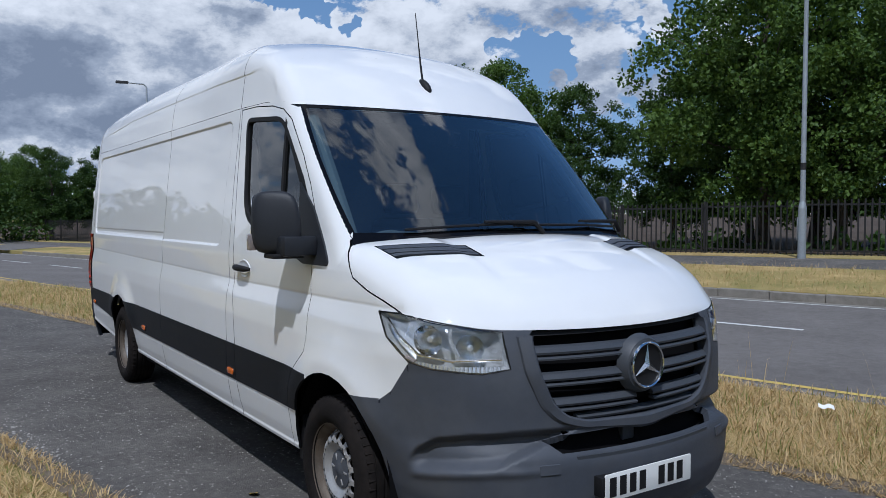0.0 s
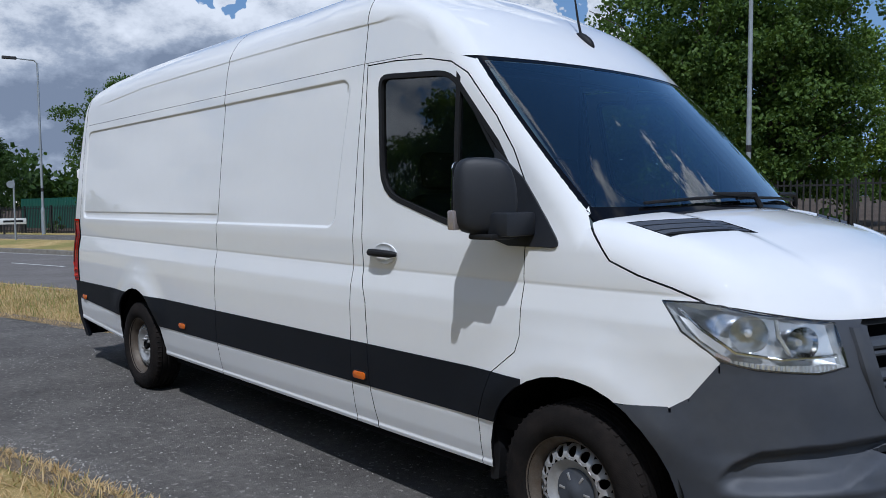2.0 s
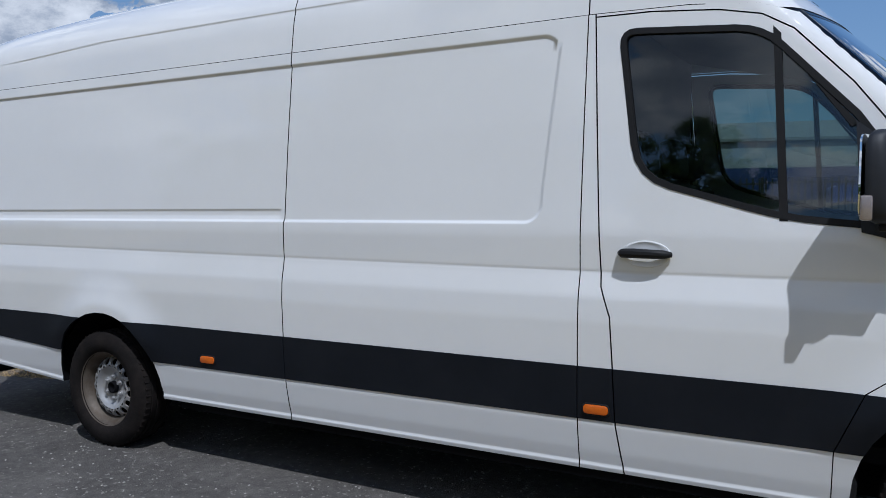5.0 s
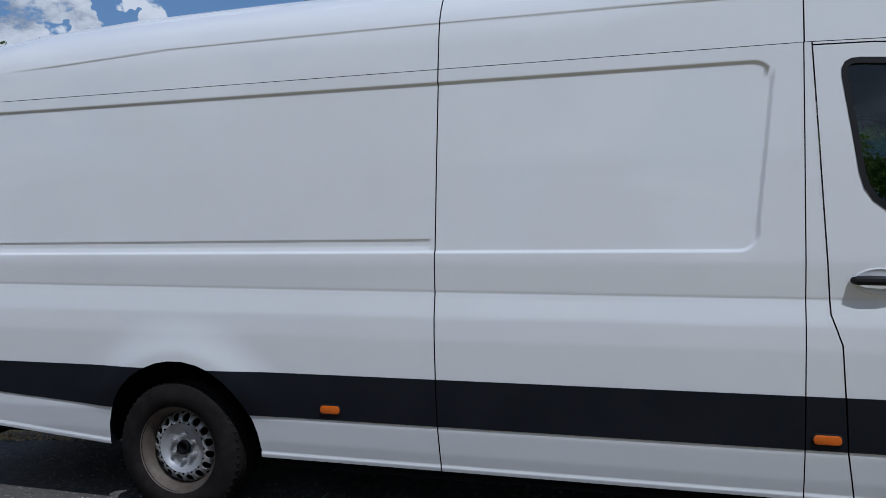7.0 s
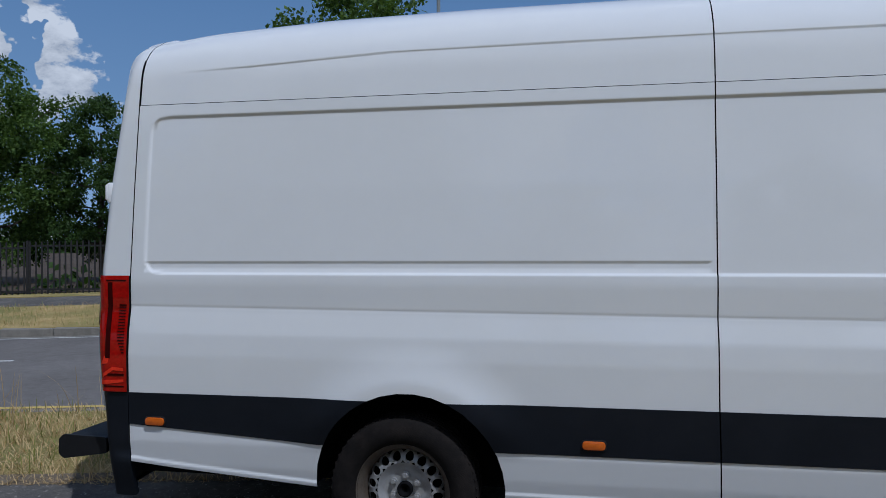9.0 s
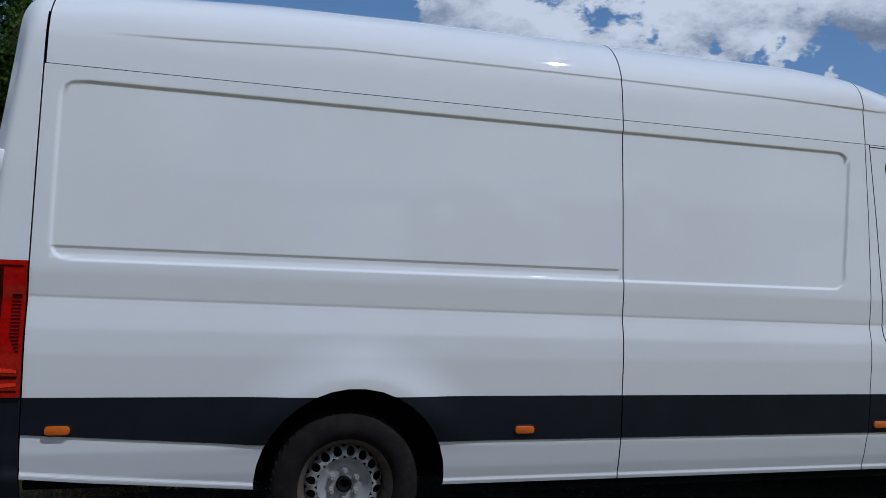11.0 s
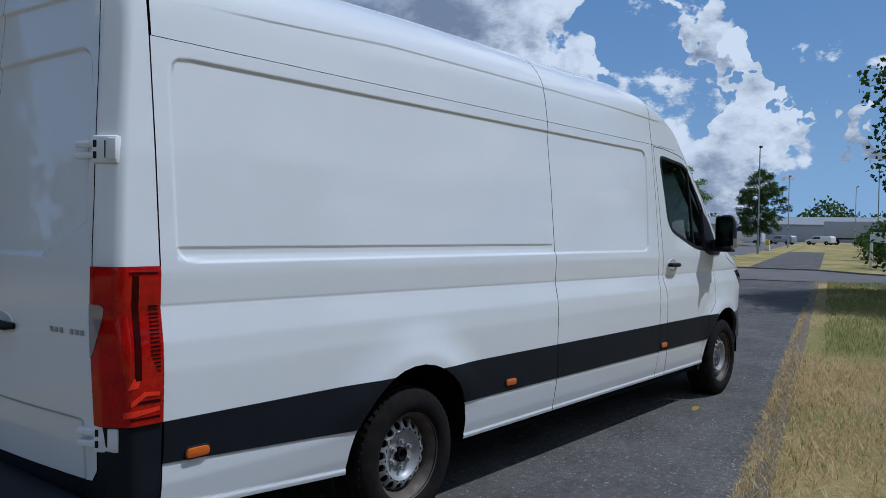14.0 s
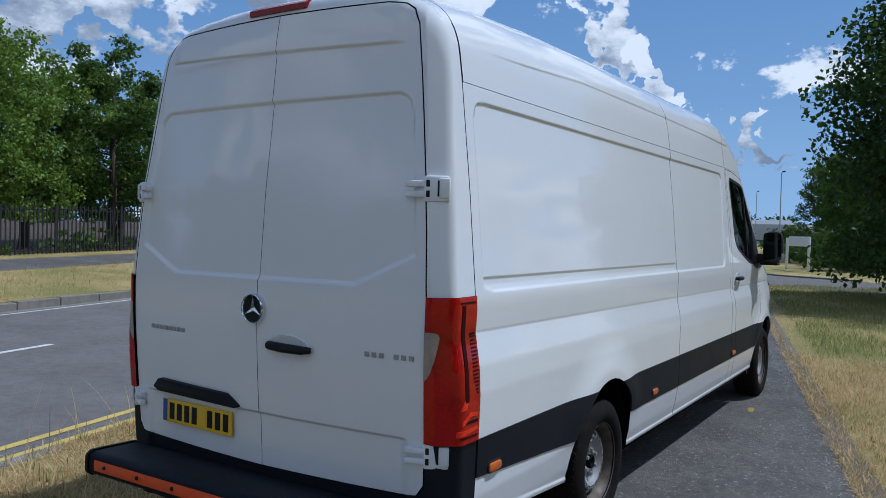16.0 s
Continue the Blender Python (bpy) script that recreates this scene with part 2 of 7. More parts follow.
def join(bm, t, m=None, mat=0):
    """Adds the bmesh t to bm, moved by m, and frees t."""
    vs = [bm.verts.new(m @ v.co if m else v.co) for v in t.verts]
    t.verts.index_update()
    for f in t.faces:
        try:
            n = bm.faces.new([vs[v.index] for v in f.verts])
            n.material_index = mat or f.material_index
        except ValueError:
            pass
    t.free()
    return bm


def cyl(bm, p, q, r0, r1=None, n=12, caps=True):
    """A tapered round bar from p to q."""
    p, q = Vector(p), Vector(q)
    r1 = r0 if r1 is None else r1
    d = (q - p).normalized()
    a = d.orthogonal().normalized()
    b = d.cross(a)
    rings = []
    for c, r in ((p, r0), (q, r1)):
        rings.append([bm.verts.new(c + r * (math.cos(2 * math.pi * i / n) * a + math.sin(2 * math.pi * i / n) * b)) for i in range(n)])
    for i in range(n):
        j = (i + 1) % n
        bm.faces.new((rings[0][i], rings[0][j], rings[1][j], rings[1][i]))
    if caps:
        bm.faces.new(list(reversed(rings[0])))
        bm.faces.new(rings[1])
    return bm


def spin(bm, prof, n=48, m=None, closed=False):
    """A lathe about the y axis: prof is a list of (y, radius)."""
    rings = []
    for y, r in prof:
        ring = []
        for i in range(n):
            a = 2 * math.pi * i / n
            co = Vector((r * math.cos(a), y, r * math.sin(a)))
            ring.append(bm.verts.new(m @ co if m else co))
        rings.append(ring)
    pairs = list(zip(rings, rings[1:])) + ([(rings[-1], rings[0])] if closed else [])
    for a, b in pairs:
        for i in range(n):
            j = (i + 1) % n
            bm.faces.new((a[i], a[j], b[j], b[i]))
    return bm


def tube(bm, pts, r, n=8, caps=True):
    """A round bar bent along pts; r may be a list."""
    pts = [Vector(p) for p in pts]
    rs = r if isinstance(r, (list, tuple)) else [r] * len(pts)
    rings = []
    side = None
    for i, p in enumerate(pts):
        d = (pts[min(i + 1, len(pts) - 1)] - pts[max(i - 1, 0)]).normalized()
        side = d.orthogonal().normalized() if side is None else (side - d * side.dot(d)).normalized()
        b = d.cross(side)
        rings.append([bm.verts.new(p + rs[i] * (math.cos(2 * math.pi * j / n) * side + math.sin(2 * math.pi * j / n) * b)) for j in range(n)])
    for a, b in zip(rings, rings[1:]):
        for i in range(n):
            j = (i + 1) % n
            bm.faces.new((a[i], a[j], b[j], b[i]))
    if caps:
        bm.faces.new(list(reversed(rings[0])))
        bm.faces.new(rings[-1])
    return bm


def slab(bm, poly, d0, d1, to3, bevel=0.0):
    """A plate with outline poly (2D), between depths d0 and d1; to3 maps (a, b, d) to a place."""
    t = bmesh.new()
    lo = [t.verts.new(to3(a, b, d0)) for a, b in poly]
    hi = [t.verts.new(to3(a, b, d1)) for a, b in poly]
    t.faces.new(list(reversed(lo)))
    top = t.faces.new(hi)
    n = len(poly)
    for i in range(n):
        j = (i + 1) % n
        t.faces.new((lo[i], lo[j], hi[j], hi[i]))
    bmesh.ops.recalc_face_normals(t, faces=t.faces)
    if bevel:
        bmesh.ops.bevel(t, geom=list(top.edges), offset=bevel, segments=2, affect="EDGES", profile=0.5)
    return join(bm, t)


def rounded(poly, r, n=4):
    """A closed outline with its corners rounded; r may be a list, one for each corner."""
    out = []
    for i, p in enumerate(poly):
        p = Vector(p)
        a, b = Vector(poly[i - 1]), Vector(poly[(i + 1) % len(poly)])
        rr = r[i] if isinstance(r, (list, tuple)) else r
        if rr <= 0:
            out.append(tuple(p))
            continue
        u, v = (a - p), (b - p)
        k = min(rr, u.length * 0.49, v.length * 0.49)
        s, e = p + u.normalized() * k, p + v.normalized() * k
        for j in range(n + 1):
            f = j / n
            out.append(tuple((1 - f) ** 2 * s + 2 * f * (1 - f) * p + f * f * e))
    return out

# ---------------------------------------------------------------- the van's outer form, as one function
def table(xs, ys, sigma):
    """A smooth curve through knots."""
    g = np.arange(xs[0] - 6 * sigma, xs[-1] + 6 * sigma, sigma / 4)
    v = np.interp(g, xs, ys)
    w = np.exp(-0.5 * (np.arange(-12, 13) / 4.0) ** 2)
    v = np.convolve(np.pad(v, 12, mode="edge"), w / w.sum(), mode="valid")
    return lambda x: np.interp(x, g, v)


def smooth01(x):
    x = np.clip(x, 0, 1)
    return x * x * (3 - 2 * x)


side_y = table([0.15, 0.30, 0.36, 0.42, 0.53, 0.76, 0.95, 1.05, 1.165, 1.185, 1.30, 1.75, 2.18, 2.45, 2.8],
               [0.900, 0.934, 0.953, 0.968, 0.986, 0.993, 0.997, 0.991, 0.9695, 0.970, 0.974, 0.934, 0.887, 0.850, 0.795], 0.008)
nose_in = table([3.2, 4.0, 4.35, 4.7, 4.95, 5.15, 5.4], [0, 0.002, 0.008, 0.03, 0.065, 0.12, 0.22], 0.06)
cab_in = table([2.95, 3.3, 3.7, 4.3, 4.7], [0, 0.004, 0.012, 0.026, 0.03], 0.06)
roof_z = table([-1.7, -1.45, -1.1, -0.5, 0.3, 2.1, 2.55, 2.9, 3.2, 3.45, 3.65, 3.8, 4.1], [2.555, 2.59, 2.64, 2.68, 2.695, 2.70, 2.69, 2.652, 2.572, 2.445, 2.308, 2.20, 1.98], 0.05)
hood_z = table([3.9, 4.35, 4.6, 4.85, 5.05, 5.18, 5.27, 5.34, 5.45], [1.50, 1.455, 1.425, 1.36, 1.275, 1.195, 1.12, 1.04, 0.85], 0.03)
front_x = table([0.15, 0.24, 0.32, 0.40, 0.54, 0.58, 0.63, 0.72, 0.90, 1.0, 1.08, 1.2, 1.4], [5.27, 5.33, 5.375, 5.395, 5.395, 5.385, 5.34, 5.335, 5.335, 5.315, 5.285, 5.2, 5.0], 0.012)
rear_x = table([0.2, 0.6, 0.76, 1.0, 1.15, 1.35, 1.75, 2.1, 2.4, 2.65], [-1.60, -1.612, -1.622, -1.638, -1.645, -1.645, -1.617, -1.577, -1.545, -1.50], 0.04)
WHEELS = (0.0, 4.325)
FORM = {"mode": 0}  # 0: all, 1: cabin without the bonnet, 2: bonnet without the cabin


def rect_depth(x, z, x0, x1, z0, z1, r):
    """Distance inside a rounded rectangle."""
    qx = np.abs(x - (x0 + x1) / 2) - ((x1 - x0) / 2 - r)
    qz = np.abs(z - (z0 + z1) / 2) - ((z1 - z0) / 2 - r)
    d = np.hypot(np.maximum(qx, 0), np.maximum(qz, 0)) + np.minimum(np.maximum(qx, qz), 0) - r
    return -d


def half_width(x, z):
    # the waist crease falls slightly towards the nose
    fall = 0.0086 * (np.clip(x, -1.4, 3.2) + 0.3) * np.exp(-((z - 1.17) / 0.1) ** 2)
    w = side_y(z + fall) - 0.0015 * np.exp(-((z + fall - 1.174) / 0.007) ** 2) - nose_in(x) - cab_in(x) * smooth01((z - 1.15) / 0.3)
    # pressed panels of the load bay
    front = 2.735 + 0.06 * np.clip((z - 1.45) / 0.6, 0, 1)
    d = rect_depth(x - (front - 2.76) * (x > 1.3), z, -1.33, 2.76, 1.335, 2.125, 0.085)
    w = w - 0.0095 * smooth01(d / 0.017)
    w = w - 0.005 * (1 - smooth01((z - 1.394) / 0.007)) * smooth01((z - 1.344) / 0.03) * (x > -1.325) * (x < 1.325)
    # bead below the roof
    fade = smooth01((x + 1.25) / 0.5) * smooth01((3.55 - x) / 0.12)
    bead = np.interp(x, [-1.2, -0.8, -0.1, 0.5, 1.3, 2.2, 2.9, 3.11, 3.24, 3.36, 3.45], [2.335, 2.35, 2.388, 2.392, 2.395, 2.392, 2.378, 2.372, 2.348, 2.28, 2.19])
    w = w + np.interp(x, [3.0, 3.3], [0.0055, 0.006]) * fade * smooth01((z - bead) / np.interp(x, [3.0, 3.3], [0.011, 0.07]))
    # flared wheel arches
    for wx in WHEELS:
        r = np.hypot(x - wx, z - 0.345)
        flare = (1 - np.clip((np.sqrt((r - 0.508) ** 2 + 0.0007) + r - 0.508) / 0.40, 0, 1)) ** 2 * smooth01((z - 0.50) / 0.2)
        w = w + 0.030 * flare
    # rolled lower edge of the sill
    foot = np.interp(x, [-1.5, -1.15, -0.35], [0.435, 0.40, 0.335])
    w = w + 0.007 * (1 - smooth01((z - foot - 0.014) / 0.018)) * (x < 4.0)
    return w


def screen_x(y, z):
    return 4.50 + (1.445 - z) * 0.98 - 0.175 * (np.abs(y) / 0.88) ** 2.2 + 0.02 * np.sin(np.clip((z - 1.44) / 0.7, 0, 1) * math.pi)


def top_z(x, y):
    roof = roof_z(x) - 0.10 * y * y - 0.05 * np.abs(y) ** 4
    ws = 1.445 + (4.50 - 0.175 * (np.abs(y) / 0.88) ** 2.2 - x) / 0.98
    ws = ws + 0.02 * np.sin(np.clip((ws - 1.44) / 0.7, 0, 1) * math.pi)
    if FORM["mode"] == 2:
        ws = ws - 3.0
    k = 0.05
    h = np.clip(0.5 + 0.5 * (roof - ws) / k, 0, 1)
    cabin = roof * (1 - h) + ws * h - k * h * (1 - h)
    hood = hood_z(x + 0.17 * y * y) - 0.06 * y * y + 0.010 * smooth01((np.abs(y) - 0.50) / 0.05) * smooth01((5.2 - x) / 0.5)
    return cabin if FORM["mode"] == 1 else np.maximum(cabin, hood)


def smax(a, b, k):
    h = np.maximum(k - np.abs(a - b), 0) / k
    return np.maximum(a, b) + h * h * k / 4


def body_f(x, y, z):
    """Below zero inside the van."""
    g_side = np.abs(y) - half_width(x, z)
    e = 0.004
    slope = (top_z(x + e, y) - top_z(x - e, y)) / (2 * e)
    g_top = (z - top_z(x, y)) / np.sqrt(1 + slope * slope)
    k = np.interp(x, [-1.4, -0.6, 2.0, 2.6, 2.9, 3.4, 3.7, 4.3, 4.7, 5.1], [0.20, 0.28, 0.30, 0.21, 0.14, 0.10, 0.08, 0.08, 0.16, 0.14])
    f = smax(g_side, g_top, k)
    fx = x - front_x(z) + 0.30 * y * y + 0.07 * np.abs(y) ** 6
    f = smax(f, fx * 0.9, np.interp(z, [0.2, 0.9, 1.1], [0.22, 0.22, 0.08]))
    # the tail, with a canted post beside each door and a firm edge to the flank
    rx = rear_x(z) + 0.055 * y * y + 0.60 * np.maximum(0, np.abs(y) - side_y(z) + 0.075) - x
    f = smax(f, rx, np.interp(z, [2.25, 2.5], [0.025, 0.07]))
    # pressings: hollow beside the lower intake, rear door panels, plate field
    a = 0.7071 * (x - np.abs(y))
    brow = np.interp(a, [2.79, 2.815, 2.858, 2.943, 3.07, 3.25], [0.50, 0.571, 0.611, 0.655, 0.674, 0.684])
    shelf = np.interp(a, [2.8, 3.0, 3.2], [0.49, 0.515, 0.535])
    hollow = np.minimum(np.minimum((brow - z) / 0.046, (z - shelf) / 0.05), ((3.20 - a) * 0.39 + (z - 0.54) * 0.92) / 0.035)
    dip = (0.044 * smooth01(hollow) * smooth01((a - 2.80) / 0.10) - 0.008 * np.exp(-((z - shelf + 0.006) / 0.018) ** 2) * smooth01((a - 2.80) / 0.06) * smooth01((3.45 - a) / 0.2)) * (x > 4.6)
    ay = np.abs(y)
    edge = side_y(z) - 0.13
    dr = np.minimum(rect_depth(y / edge * 0.80, z, -0.80, 0.80, 1.355, 2.137, 0.09), (z - 1.355) * 0.91 - (ay - 0.54) * 0.415)
    dip = dip + (x < -1.3) * (0.013 * smooth01(dr / 0.017) - 0.011 * smooth01((z - 2.345 - 0.03 * y) / 0.014) * smooth01((0.72 - ay) / 0.08) + 0.012 * (1 - smooth01((z - 0.765) / 0.015)) * smooth01((0.80 - ay) / 0.05))
    return f + dip


def normal_f(p):
    e = 0.0025
    g = np.stack([body_f(p[:, 0] + (e if i == 0 else 0), p[:, 1] + (e if i == 1 else 0), p[:, 2] + (e if i == 2 else 0))
                  - body_f(p[:, 0] - (e if i == 0 else 0), p[:, 1] - (e if i == 1 else 0), p[:, 2] - (e if i == 2 else 0)) for i in range(3)], axis=1)
    return g / np.maximum(np.linalg.norm(g, axis=1, keepdims=True), 1e-9)


def cast(o, d, depth=0.0, reach=2.4):
    """Where rays from inside leave the van; rays that start outside give nan."""
    lo, hi = np.zeros(len(o)), np.full(len(o), reach)
    ok = body_f(o[:, 0], o[:, 1], o[:, 2]) + depth < 0
    # coarse march for the first crossing
    step = np.linspace(0, reach, 60)[1:]
    found = np.zeros(len(o), bool)
    prev = np.zeros(len(o))
    for s in step:
        p = o + d * s
        out = (body_f(p[:, 0], p[:, 1], p[:, 2]) + depth > 0) & ~found
        hi = np.where(out, s, hi)
        lo = np.where(out, prev, lo)
        found |= out
        prev = np.where(found, prev, s)
    for _ in range(22):
        mid = (lo + hi) / 2
        p = o + d * mid[:, None]
        inside = body_f(p[:, 0], p[:, 1], p[:, 2]) + depth < 0
        lo, hi = np.where(inside, mid, lo), np.where(inside, hi, mid)
    p = o + d * hi[:, None]
    p[~(ok & found)] = np.nan
    return p


def grid_mesh(o, d, shape, depth=0.0):
    """A quad grid of cast rays, without the cells that miss."""
    p = cast(o.reshape(-1, 3), d.reshape(-1, 3), depth)
    bm = bmesh.new()
    nr, nc = shape
    good = ~np.isnan(p[:, 0])
    vs = [bm.verts.new(c) if g else None for c, g in zip(p, good)]
    for i in range(nr - 1):
        for j in range(nc - 1):
            q = (vs[i * nc + j], vs[i * nc + j + 1], vs[(i + 1) * nc + j + 1], vs[(i + 1) * nc + j])
            if all(q):
                bm.faces.new(q)
    return bm


def spread(*spans):
    """Knots for a grid: (from, to, step) spans."""
    out = []
    for a, b, s in spans:
        n = max(1, round((b - a) / s))
        out += [a + (b - a) * i / n for i in range(n)]
    return np.array(out + [spans[-1][1]])


def unit(d):
    return d / np.linalg.norm(d, axis=-1, keepdims=True)


def side_patch(xs, zs, corner=True, depth=0.0):
    """The right flank, carried round the front corner to the middle of the nose."""
    o, d = [], []
    for x in xs:
        o.append((x, -0.3, 0)), d.append((0, -1, 0))
    if corner:
        cx, cy = xs[-1], -0.42
        for a in np.linspace(0, 90, 66)[1:]:
            o.append((cx, cy, 0)), d.append((math.sin(radians(a)), -math.cos(radians(a)), 0))
        for y in np.linspace(cy, 0, 20)[1:]:
            o.append((cx, y, 0)), d.append((1, 0, 0))
    o, d = np.array(o), np.array(d, float)
    O = np.repeat(o[None], len(zs), 0)
    O[:, :, 2] = zs[:, None]
    return grid_mesh(O, np.repeat(d[None], len(zs), 0), O.shape[:2], depth)


def top_patch(xs, depth=0.0, ys=14, fan=22, low=-25, flat=None):
    """The right half of roof, windscreen and bonnet, with the shoulder. flat: levels at which the flank's upper edge is sampled."""
    rows = []
    for x in xs:
        zc = float(top_z(np.array([x]), np.array([0.55]))[0])
        line = []
        if flat is None:
            cy, cz = -0.52, zc - 0.36
            for a in np.linspace(low, 90, fan):
                line.append(((x, cy, cz), (0, -math.cos(radians(a)), math.sin(radians(a)))))
        else:
            k = min(1.0, max(0.1, (zc - 2.30) / 0.30))
            zs = [flat[0] + (z - flat[0]) * k for z in flat]
            cy, cz = -0.60, zs[-1]
            for z in zs:
                line.append(((x, -0.2, z), (0, -1, 0)))
            for a in np.linspace(0, 90, fan)[1:]:
                line.append(((x, cy, cz), (0, -math.cos(radians(a)), math.sin(radians(a)))))
        for y in np.linspace(cy, 0, ys)[1:]:
            line.append(((x, y, cz), (0, 0, 1)))
        rows.append(line)
    r = np.array(rows)
    return grid_mesh(r[:, :, 0].astype(float), r[:, :, 1].astype(float), r.shape[:2], depth)


def rear_patch(zs, depth=0.0):
    """The right half of the tail, with its corner."""
    o, d = [], []
    for x in np.linspace(-1.15, -1.35, 8):
        o.append((x, -0.3, 0)), d.append((0, -1, 0))
    cx, cy = -1.35, -0.62
    for a in np.linspace(0, 90, 60)[1:]:
        o.append((cx, cy, 0)), d.append((-math.sin(radians(a)), -math.cos(radians(a)), 0))
    for y in np.linspace(cy, 0, 32)[1:]:
        o.append((cx, y, 0)), d.append((-1, 0, 0))
    o, d = np.array(o), np.array(d, float)
    O = np.repeat(o[None], len(zs), 0)
    O[:, :, 2] = zs[:, None]
    return grid_mesh(O, np.repeat(d[None], len(zs), 0), O.shape[:2], depth)


# cutting of panels -------------------------------------------------------------
XZ = (Vector((1, 0, 0)), Vector((0, 0, 1)), Vector((0, 1, 0)))
YZ = (Vector((0, 1, 0)), Vector((0, 0, 1)), Vector((1, 0, 0)))
XY = (Vector((1, 0, 0)), Vector((0, 1, 0)), Vector((0, 0, 1)))
DZ = (Vector((0.7071, 0.7071, 0)), Vector((0, 0, 1)), Vector((0.7071, -0.7071, 0)))


def inside(poly, a, b):
    """Whether (a, b) lies inside the outline."""
    hit = False
    n = len(poly)
    for i in range(n):
        (x0, y0), (x1, y1) = poly[i], poly[(i + 1) % n]
        if (y0 > b) != (y1 > b) and a < (x1 - x0) * (b - y0) / (y1 - y0) + x0:
            hit = not hit
    return hit


def score(bm, poly, axes, faces=None):
    """Cuts the mesh along a convex outline and returns the faces inside it."""
    A, B, _ = axes
    lo = (min(p[0] for p in poly) - 1e-4, min(p[1] for p in poly) - 1e-4)
    hi = (max(p[0] for p in poly) + 1e-4, max(p[1] for p in poly) + 1e-4)

    def near(f):
        us = [A.dot(v.co) for v in f.verts]
        ws = [B.dot(v.co) for v in f.verts]
        return max(us) > lo[0] and min(us) < hi[0] and max(ws) > lo[1] and min(ws) < hi[1]

    cand = [f for f in (faces or bm.faces) if near(f)]
    n = len(poly)
    for i in range(n):
        p, q = poly[i], poly[(i + 1) % n]
        t = Vector((q[0] - p[0], q[1] - p[1]))
        if t.length < 1e-6:
            continue
        no = (A * -t.y + B * t.x).normalized()
        co = A * p[0] + B * p[1]
        geom = list({e for f in cand for e in f.edges} | {v for f in cand for v in f.verts}) + cand
        res = bmesh.ops.bisect_plane(bm, geom=geom, dist=1e-5, plane_co=co, plane_no=no)
        cand = [g for g in res["geom"] if isinstance(g, bmesh.types.BMFace) and g.is_valid]
    out = []
    for f in cand:
        c = f.calc_center_median()
        if inside(poly, A.dot(c), B.dot(c)):
            out.append(f)
    return out


def cut_out(bm, poly, axes, faces=None):
    f = score(bm, poly, axes, faces)
    bmesh.ops.delete(bm, geom=f, context="FACES")


def gap(bm, line, axes, w=0.006):
    """A shut line: a narrow slot along a polyline."""
    for p, q in zip(line, line[1:]):
        p, q = Vector(p), Vector(q)
        t = (q - p).normalized()
        n = Vector((-t.y, t.x)) * w / 2
        e = t * w * 0.35
        cut_out(bm, [tuple(p - e - n), tuple(q + e - n), tuple(q + e + n), tuple(p - e + n)], axes)


def take(bm, faces):
    """Moves faces into a mesh of their own."""
    t = bmesh.new()
    made = {}
    for f in faces:
        vs = []
        for v in f.verts:
            if v not in made:
                made[v] = t.verts.new(v.co)
            vs.append(made[v])
        t.faces.new(vs)
    bmesh.ops.delete(bm, geom=faces, context="FACES")
    return t


def islands(bm):
    """The connected pieces of a mesh, as lists of faces."""
    left, out = set(bm.faces), []
    while left:
        seed = left.pop()
        stack, piece = [seed], [seed]
        while stack:
            f = stack.pop()
            for e in f.edges:
                for g in e.link_faces:
                    if g in left:
                        left.discard(g)
                        stack.append(g), piece.append(g)
        out.append(piece)
    return out


